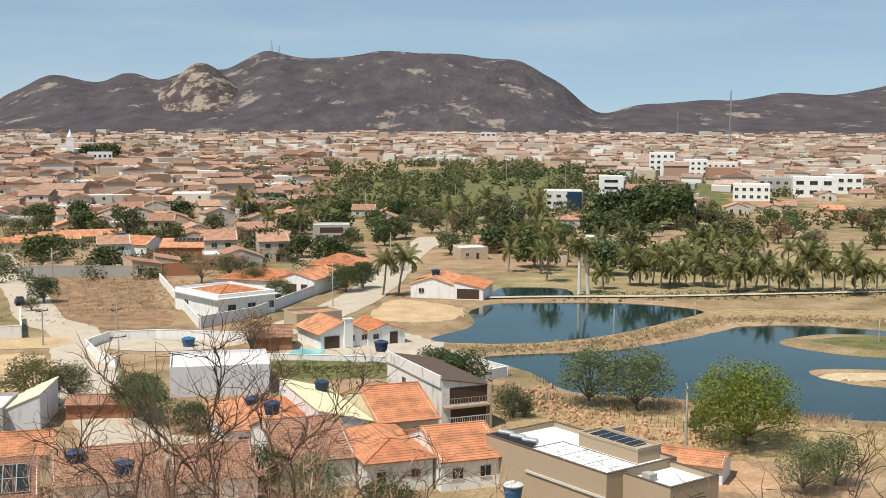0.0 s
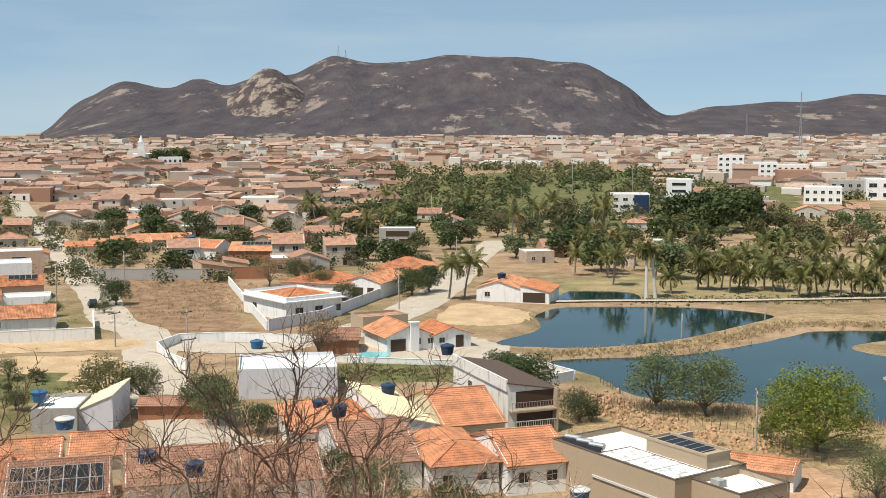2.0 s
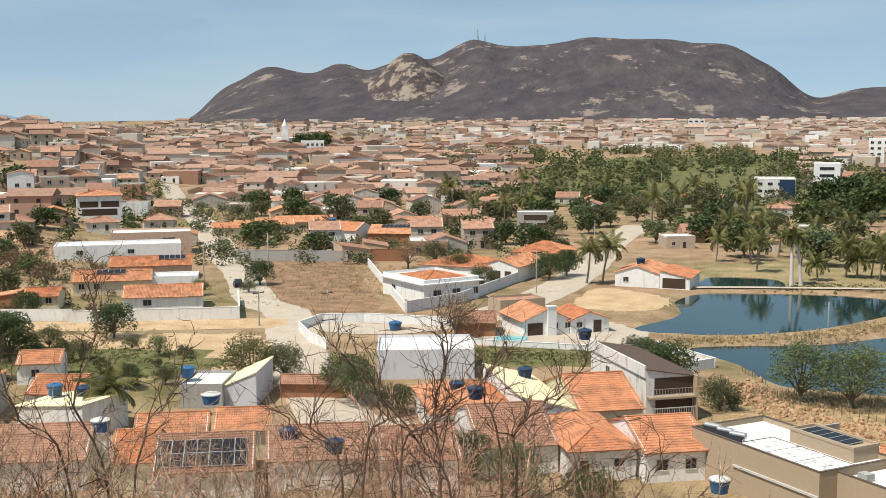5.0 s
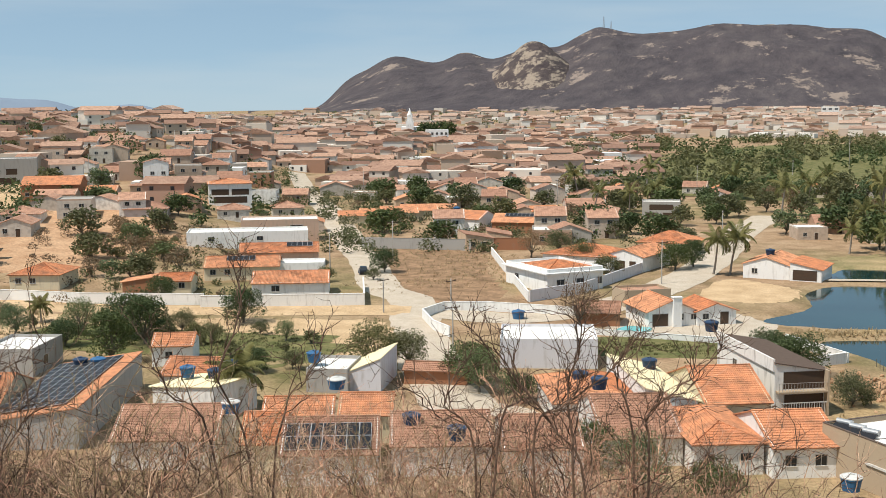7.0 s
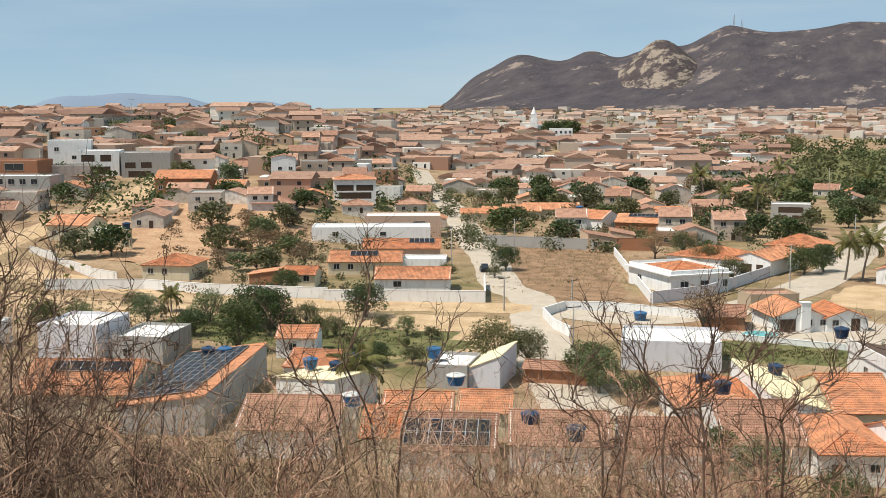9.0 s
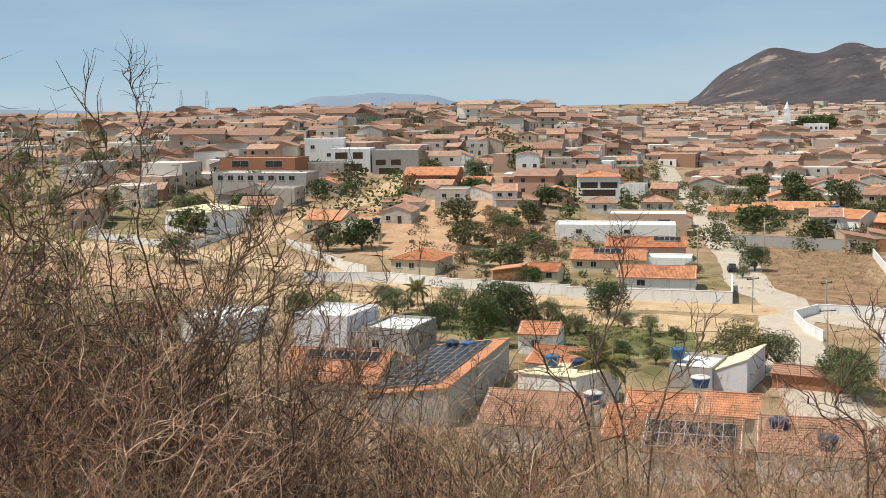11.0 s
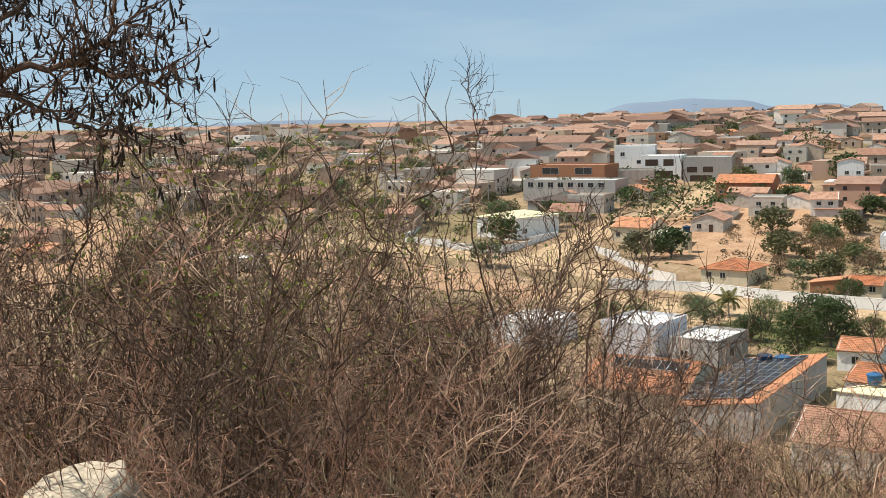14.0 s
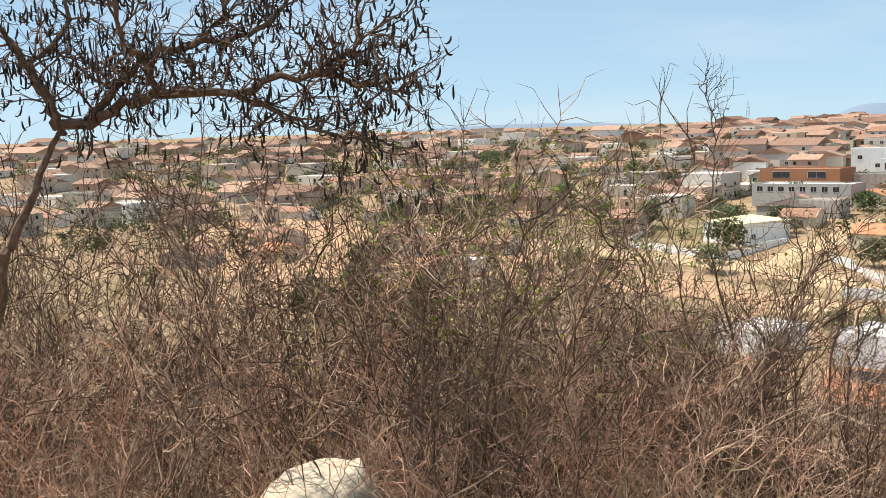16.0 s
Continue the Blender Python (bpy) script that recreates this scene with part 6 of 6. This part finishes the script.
traced_shrub([[(41.0, -25), (41.2, -14), (40.4, -10.5), (39.2, -8.6), (38.4, -5.6)], [(41.2, -25), (42.0, -13), (41.2, -9.0), (41.8, -6.0)]], 9.2, 44, "tall crooked thorn shrub at the scrub's edge", (-0.33, -0.29))
traced_shrub([[(15.2, -30), (15.6, -17), (17.0, -14.5), (16.2, -12.4)], [(15.4, -30), (14.4, -16.4), (13.2, -14.2), (13.6, -12.2)]], 8.2, 45, "slender dark thorn shrub over the tiled roofs")
traced_shrub([[(26.5, -30), (26.8, -17), (28.2, -13), (27.0, -9.5), (27.6, -6.8)], [(26.4, -30), (25.4, -16), (24.0, -13.2), (23.2, -11.5)], [(26.6, -30), (28.6, -16), (30.6, -13.4), (31.6, -10.4)]], 8.6, 46, "tall dark thorn shrub with spreading branches")

# ---- tree with seed pods at the edge of the slope ----
def pod_tree():
    rng = random.Random(12)
    ob = tagged(new("acacia_tree"), "leafless spreading tree hung with dark curled pods", "tree", "trees")

    def at_angle(az, el, d):
        x, y = polar(az, d)
        return Vector((x - 0.38, y - 0.29, EYE + d * math.tan(radians(el))))
    root = at_angle(82.6, -16.5, 7.3)
    fork = at_angle(78.1, 0.1, 7.3)
    limbs = [([root, at_angle(82.0, -11, 7.3), at_angle(81.2, -7.0, 7.3), at_angle(80.5, -5.0, 7.3), at_angle(79.4, -2.7, 7.3), fork], 0.055),
             ([fork, at_angle(75.7, 0.7, 7.2), at_angle(73.3, 1.5, 7.1), at_angle(69.9, 1.6, 7.0), at_angle(66.3, 2.2, 6.9), at_angle(63.6, 1.7, 6.9), at_angle(61.8, 1.2, 6.9)], 0.036),
             ([fork, at_angle(78.8, 1.7, 7.3), at_angle(80.0, 4.0, 7.4), at_angle(81.3, 5.8, 7.4), at_angle(82.5, 9.5, 7.5)], 0.036),
             ([at_angle(76.9, 0.4, 7.25), at_angle(74.2, 3.2, 7.3), at_angle(72.1, 3.7, 7.4), at_angle(69.2, 4.2, 7.5), at_angle(67.5, 5.7, 7.6), at_angle(66.4, 7.4, 7.7)], 0.03)]
    limbs += [([at_angle(73.8, 1.4, 7.1), at_angle(73.9, 2.7, 6.95), at_angle(75.1, 4.3, 6.8), at_angle(75.6, 7.5, 6.7)], 0.026),
             ([at_angle(72.1, 3.7, 7.4), at_angle(70.5, 5.0, 7.4), at_angle(69.3, 7.4, 7.5)], 0.02),
             ([at_angle(66.3, 2.2, 6.9), at_angle(64.9, 3.0, 6.7), at_angle(63.2, 4.2, 6.6)], 0.02),
             ([at_angle(69.9, 1.5, 7.0), at_angle(68.3, 0.6, 6.9), at_angle(66.2, -0.4, 6.8), at_angle(64, -0.9, 6.8)], 0.018),
             ([at_angle(79.4, 2.9, 7.4), at_angle(77.5, 5.0, 7.5), at_angle(76.8, 9.0, 7.7)], 0.022)]
    pv, pf = [], []

    def pods(p, n):
        for _ in range(n):
            q = p + Vector((rng.gauss(0, 0.03), rng.gauss(0, 0.03), rng.gauss(0, 0.02)))
            a = rng.uniform(0, 6.28)
            L, curl = rng.uniform(0.055, 0.1), rng.uniform(0.8, 2.4)
            side = Vector((math.cos(a), math.sin(a), 0))
            pts = [q + side * (L * 0.5 * (1 - math.cos(curl * t)) * 0.9) - Vector((0, 0, L * math.sin(curl * t) / curl * 1.3)) for t in (0, 0.25, 0.5, 0.75, 1.0)]
            tube(pv, pf, pts, [0.003, 0.0065, 0.0075, 0.0065, 0.002], 4)
    trunk_line = None
    for path, r in limbs:
        v, f, sample = [], [], []
        line = [Vector(p) for p in rounded([tuple(q) for q in path], 5, False)]
        line = [p + Vector((rng.gauss(0, 0.012), rng.gauss(0, 0.012), rng.gauss(0, 0.015))) for p in line]
        trunk_line = trunk_line or line
        tube(v, f, line, [r * (1 - 0.75 * i / len(line)) for i in range(len(line))], 7)
        if r < 0.05:
            sample += [(line[i], (line[min(i + 1, len(line) - 1)] - line[i - 1]).normalized(), r) for i in range(2, len(line))]
        for p, w, r in sample:
            for _ in range(1 + (rng.random() < 0.7)):
                way = w * 0.5 + Vector((rng.gauss(0, 0.7), rng.gauss(0, 0.7), rng.gauss(0.25, 0.55)))
                br = crook(rng, p, way, rng.uniform(0.2, 0.62), 6, 0.28, 0.03)
                tube(v, f, br, [0.009 - 0.0011 * i for i in range(7)], 4)
                for i in range(1, 7):
                    for _k in range(2):
                        tw = crook(rng, br[i], (br[i] - br[i - 1]).normalized() + Vector((rng.gauss(0, 0.9), rng.gauss(0, 0.9), rng.gauss(0, 0.7))), rng.uniform(0.08, 0.24), 3, 0.4)
                        tube(v, f, tw, [0.003, 0.0026, 0.002, 0.0012], 3)
                        if line is not trunk_line and rng.random() < 0.42:
                            pods(tw[-1], rng.choice((1, 1, 2)))
        limb = mesh_object("limb", v, f, TWIG[3], ob)
        if pv:
            tagged(mesh_object("pod_cluster", pv, pf, POD, limb), "dark curled seed pods", kind="stuff")
            pv, pf = [], []
    return ob


pod_tree()


def boulder(az, d, size, seed, label, sink=0.35, turn=0):
    """A weathered granite boulder with flattened facets."""
    rng = random.Random(seed)
    bm = bmesh.new()
    bmesh.ops.create_icosphere(bm, subdivisions=4, radius=1.0)
    cuts = [(Vector((rng.gauss(0, 1), rng.gauss(0, 1), rng.gauss(0, 1))).normalized(), rng.uniform(0.68, 0.9)) for _ in range(9)]
    for q in bm.verts:
        for c, k in cuts:
            over = q.co.dot(c) - k
            if over > 0:
                q.co -= c * over * 0.85
        q.co *= 1 + 0.07 * noise.fractal(q.co * 1.7 + Vector((seed, 0, 0)), 0.8, 2.1, 4)
    for q in bm.faces:
        q.smooth = True
    x, y = polar(az, d)
    bm.transform(Matrix.Diagonal((*size, 1)))
    ob = part("boulder", bm, ROCK)
    ob.matrix_world = pose(x, y, height(x, y) + size[2] * (1 - sink) - 0.05, 0, 0, turn)
    return tagged(ob, label, "rock", "boulders")


boulder(73.2, 6.3, (0.72, 0.48, 0.60), 3, "pale sunlit granite boulder among the thorn bushes", turn=60)
boulder(69.4, 7.6, (0.60, 0.5, 0.78), 5, "grey granite boulder behind a pale one", turn=40)
boulder(82.0, 7.6, (0.8, 0.55, 0.66), 7, "large shaded granite boulder under the pod tree", 0.45, turn=80)
boulder(85.5, 8.4, (0.8, 0.5, 0.75), 9, "granite boulder half hidden by twigs", turn=20)

def rubble(name, line, n, spread, size, mat, label, seed):
    """Loose angular stones heaped along a plan line."""
    rng = random.Random(seed)
    way = rounded(line, 8, False)
    bm = bmesh.new()
    bmesh.ops.create_icosphere(bm, subdivisions=1, radius=1.0)
    shape, tris = [q.co.copy() for q in bm.verts], [[q.index for q in f.verts] for f in bm.faces]
    bm.free()
    v, f = [], []
    for _ in range(n):
        p = (Vector(rng.choice(way)) + Vector((rng.gauss(0, spread), rng.gauss(0, spread)))) * SC
        k, s = len(v), size * rng.uniform(0.35, 1.3)
        turn = Euler((rng.uniform(0, 6), rng.uniform(0, 6), rng.uniform(0, 6))).to_matrix()
        form = Vector((rng.uniform(0.6, 1.2), rng.uniform(0.5, 1.0), rng.uniform(0.35, 0.8))) * s
        z = height(p.x, p.y)
        for c in shape:
            q = turn @ Vector((c.x * form.x, c.y * form.y, c.z * form.z)) * rng.uniform(0.85, 1.1)
            v.append((p.x + q.x, p.y + q.y, z + q.z + s * 0.2))
        f += [[k + i for i in t] for t in tris]
    return tagged(mesh_object(name, v, f, mat), label, "rubble", kind="stuff")


rubble("rubble", [(7.5, 106), (9.5, 100), (12.5, 95.5), (16, 92), (20, 88)], 420, 1.5, 0.42, REDDIRT, "heaps of reddish broken stone on the near shore", 4)
rubble("rubble", [(5, 84), (10, 86), (15, 84)], 120, 1.2, 0.28, ROOF_OLD, "broken tiles and stones behind the tan building", 6)
rubble("rubble", [(3, 127.2), (14, 129.9), (24, 135), (33, 145), (44, 149), (64, 147.5)], 320, 0.9, 0.32, BANK, "clods and stones along the pond dyke", 7)

# ---- poles and masts ----
def pole(x, y, h, label="grey concrete utility pole", arm=1.2, lamp=False, thick=0.11):
    ob = thing("utility_pole", x, y, random.uniform(0, 90), label, "pole", "utility poles")
    h *= SC
    v, f = [], []
    tube(v, f, [Vector((0, 0, -0.4)), Vector((0, 0, h * 0.5)), Vector((0, 0, h))], [thick * 1.25, thick, thick * 0.75], 8)
    mesh_object("shaft", v, f, CONCRETE, ob, True)
    part("crossarm", boxes((-arm, arm, -0.06, 0.06, h - 0.5, h - 0.38)), DARKWOOD, ob)
    for k in (-0.9, 0.0, 0.9):
        part("insulator", boxes((k * arm - 0.04, k * arm + 0.04, -0.04, 0.04, h - 0.38, h - 0.2)), DARKWOOD, ob)
    if lamp:
        part("lamp_arm", boxes((0, 1.6, -0.03, 0.03, h - 0.15, h - 0.09), (1.3, 1.8, -0.1, 0.1, h - 0.18, h - 0.06)), METAL, ob)
    return ob


pole(18.9, 88.1, 4.6, "grey concrete lamp pole on the lake shore", 0.5, True)
pole(-44.5, 128.2, 4.2, "weathered wooden utility pole beside the dirt road")
pole(-31.5, 112.0, 4.2, "weathered utility pole beside the paved street")
pole(-38, 134.5, 3.4)
pole(-58, 172, 6.5)
pole(-64, 160.5, 5.5)
pole(-15, 158, 6)
pole(-9, 200, 6.5)
pole(22.3, 92.5, 1.6, "short white fence post on the shore", 0.01)
pole(20.8, 139.5, 2.6, "bare pole standing in the pond", 0.02)
pole(33.0, 150.5, 1.9, "bare pole standing on the pond bank", 0.02)
pole(50.5, 133, 2.6, "bare pole on the small island", 0.02)
for _a, _d, _h in ((3.8, 300, 9), (-0.6, 330, 9), (10.5, 260, 8), (-3.1, 420, 12), (7.0, 380, 10), (-18, 330, 9), (-6, 420, 14), (14, 290, 8), (20, 300, 8), (33, 260, 8), (29, 330, 8), (40, 300, 8), (47, 240, 8), (52, 260, 8), (25.4, 420, 9), (37, 420, 10)):
    _x, _y = polar(_a, _d)
    pole(_x, _y, _h)


def mast(az, d, h, base_z, label, w=2.0, leg=0.16):
    x, y = polar(az, d)
    ob = tagged(new("lattice_mast"), label, "mast", "lattice masts")
    h *= SC
    ob.location = (x * SC, y * SC, base_z)
    for sx, sy in ((-1, -1), (1, -1), (1, 1), (-1, 1)):
        v, f = [], []
        tube(v, f, [Vector((sx * w / 2, sy * w / 2, -3)), Vector((sx * w / 8, sy * w / 8, h))], [leg, leg * 0.75], 4)
        mesh_object("leg", v, f, METAL, ob)
    for k in range(8):
        s = w / 2 * (1 - 0.75 * k / 8)
        part("brace", boxes((-s, s, -s - 0.05, -s + 0.05, h * k / 8, h * k / 8 + 0.2), (-s, s, s - 0.05, s + 0.05, h * k / 8, h * k / 8 + 0.2)), METAL, ob)
    return ob


mast(-13.75, 890, 42, plan(*polar(-13.75, 890)), "tall thin radio mast in the far town", 2.2, 0.3)
mast(-11.3, 950, 26, plan(*polar(-11.3, 950)), "radio mast in the far town")
mast(8.3, 2180, 20, 166 * SC, "telecom mast on the mountain ridge", 4, 0.6)
mast(7.95, 2180, 12, 166 * SC, "small telecom mast on the ridge", 3, 0.5)
for _a, _h in ((46.6, 10), (45.4, 9), (50.3, 9)):
    mast(_a, 640, _h + 6, plan(*polar(_a, 640)), "far power pylon on the ridge", 3)

# ---- reeds, shrubs and litter of the dry plots ----
def tufts(name, points, n, mat, label, tall=0.5, blades=9, seed=1, spread=1.0, wide=0.03):
    """Tufts of dry blades strewn along a plan line."""
    rng = random.Random(seed)
    line = rounded(points, 8, False)
    v, f = [], []
    spots = [(Vector(rng.choice(line)) + Vector((rng.gauss(0, spread), rng.gauss(0, spread)))) * SC for _ in range(n)]
    levels = ground_z(np.array([p.x for p in spots]), np.array([p.y for p in spots]))
    for p, z in zip(spots, levels.tolist()):
        x, y = p.x, p.y
        if z < -0.5:
            continue
        for _b in range(blades):
            a, h = rng.uniform(0, 6.28), tall * rng.uniform(0.5, 1.2)
            q = Vector((x + rng.gauss(0, 0.2), y + rng.gauss(0, 0.2), z - 0.05))
            s = Vector((math.cos(a), math.sin(a), 0)) * wide
            t = q + Vector((rng.gauss(0, 0.3) * h, rng.gauss(0, 0.3) * h, h))
            k = len(v)
            v += [tuple(q - s), tuple(q + s), tuple(t + s * 0.3), tuple(t - s * 0.3)]
            f.append((k, k + 1, k + 2, k + 3))
    return tagged(mesh_object(name, v, f, mat), label, "dry grass", kind="stuff")


tufts("dry_reeds", [(4, 126.5), (16, 130.4), (26, 138), (34, 147), (44, 148.5), (60, 147), (78, 147)], 900, STRAW, "dry reeds on the bank between the ponds", 0.55, 8, 1, 1.3, 0.06)
tufts("dry_reeds", [(6, 101), (18, 99), (30, 94), (44, 90), (60, 90)], 700, STRAW, "straw and dead reeds on the near shore", 0.6, 8, 2, 2.5, 0.05)
tufts("dry_stalks", [(8, 104), (17, 102.5), (26, 100), (33, 96)], 260, TWIG[0], "dead stalks on the lake edge", 0.8, 6, 3, 0.9, 0.03)
tufts("dry_stalks", [(11, 125), (17, 127.5), (24, 131)], 90, TWIG[1], "bare stalks standing on the pond bank", 0.9, 6, 4, 0.8, 0.03)
tufts("dry_grass", [(-50, 150), (-44, 160), (-50, 175), (-55, 182), (-42, 175), (-40, 155)], 700, STRAW, "dry grass tufts in the vacant plot", 0.45, 7, 5, 5.0, 0.05)
tufts("weeds", [(-48, 104), (-56, 110), (-68, 108), (-80, 108), (-100, 112)], 800, LEAF[1], "green weeds on the sandy plot", 0.4, 8, 6, 4.0, 0.08)
tufts("weeds", [(-19, 115), (-10, 116), (0, 117)], 420, LEAF[1], "green weeds before the pool wall", 0.35, 8, 7, 2.0, 0.08)
tufts("dry_grass", [(20, 169), (40, 171), (60, 174), (85, 180)], 700, LEAF[1], "grass verge along the palm grove", 0.4, 8, 8, 2.5, 0.08)
tufts("dry_grass", [(-60, 118), (-85, 116), (-115, 114)], 500, STRAW, "dry tufts beside the dirt road", 0.45, 7, 9, 4.0, 0.05)
random.seed(77)
for _i in range(26):
    _x, _y = random.choice(((-60, 110), (-72, 110), (-90, 112), (-47, 106), (8, 97), (20, 95), (-100, 168), (-110, 185)))
    put(SHRUB, _x + random.gauss(0, 5), _y + random.gauss(0, 3), random.uniform(0.45, 0.9), random.uniform(0, 360))


def fence(points, label="rough stick fence along the lake plot", step=1.1):
    """Uneven sticks set in a row."""
    rng = random.Random(3)
    ob = tagged(new("stick_fence"), label, "fence", "fences")
    for a, b in zip(points, points[1:]):
        a, b = Vector(a) * SC, Vector(b) * SC
        for k in range(int((b - a).length / step)):
            p = a + (b - a) * (k * step / (b - a).length)
            v, f = [], []
            h = rng.uniform(0.9, 1.4)
            tube(v, f, [Vector((p.x, p.y, height(p.x, p.y) - 0.3)), Vector((p.x + rng.gauss(0, 0.08), p.y + rng.gauss(0, 0.08), height(p.x, p.y) + h))], [0.05, 0.035], 5)
            mesh_object("stake", v, f, BARK, ob)
    return ob


fence([(7.5, 104), (11, 100.5), (15, 96.5), (19.5, 92), (24, 83)])
fence([(9, 112), (11, 105.5)], "rough stick fence at the shore")


def car(x, y, rot, paint, label):
    ob = thing("car", x, y, rot, label, "car", "parked cars")

    def lofted(profile, half, taper):
        bm = bmesh.new()
        sides = [[bm.verts.new((s * half * (taper if z > 0.85 else 1.0), yy, z)) for yy, z in profile] for s in (-1, 1)]
        n = len(profile)
        for k in range(n):
            bm.faces.new((sides[0][k], sides[0][(k + 1) % n], sides[1][(k + 1) % n], sides[1][k]))
        bm.faces.new(sides[0][::-1])
        bm.faces.new(sides[1])
        bmesh.ops.recalc_face_normals(bm, faces=bm.faces)
        return bm
    part("body", lofted([(-2.05, 0.3), (-2.1, 0.6), (-1.95, 0.85), (-0.9, 0.92), (1.5, 0.95), (2.0, 0.9), (2.1, 0.55), (2.05, 0.3)], 0.85, 0.97), paint, ob)
    part("cabin", lofted([(-1.0, 0.9), (-0.35, 1.42), (1.05, 1.45), (1.65, 0.93)], 0.82, 0.84), GLASS, ob)
    part("roof", boxes((-0.62, 0.62, -0.3, 1.0, 1.43, 1.48)), paint, ob)
    for sx in (-0.86, 0.86):
        for sy in (-1.3, 1.3):
            bm = bmesh.new()
            bmesh.ops.create_cone(bm, segments=16, radius1=0.32, radius2=0.32, depth=0.2, cap_ends=True, matrix=Matrix.Translation((sx, sy, 0.32)) @ pose(0, 0, 0, 0, 90, 0))
            wh = part("tyre", bm, DARKBLUE, ob)
            bm = bmesh.new()
            bmesh.ops.create_cone(bm, segments=12, radius1=0.19, radius2=0.19, depth=0.22, cap_ends=True, matrix=Matrix.Translation((sx, sy, 0.32)) @ pose(0, 0, 0, 0, 90, 0))
            part("rim", bm, METAL, wh)
    return ob


car(-58.0, 158.5, 25, simple("black_car_paint", (0.015, 0.015, 0.017), 0.25), "black parked car beside the paved street")
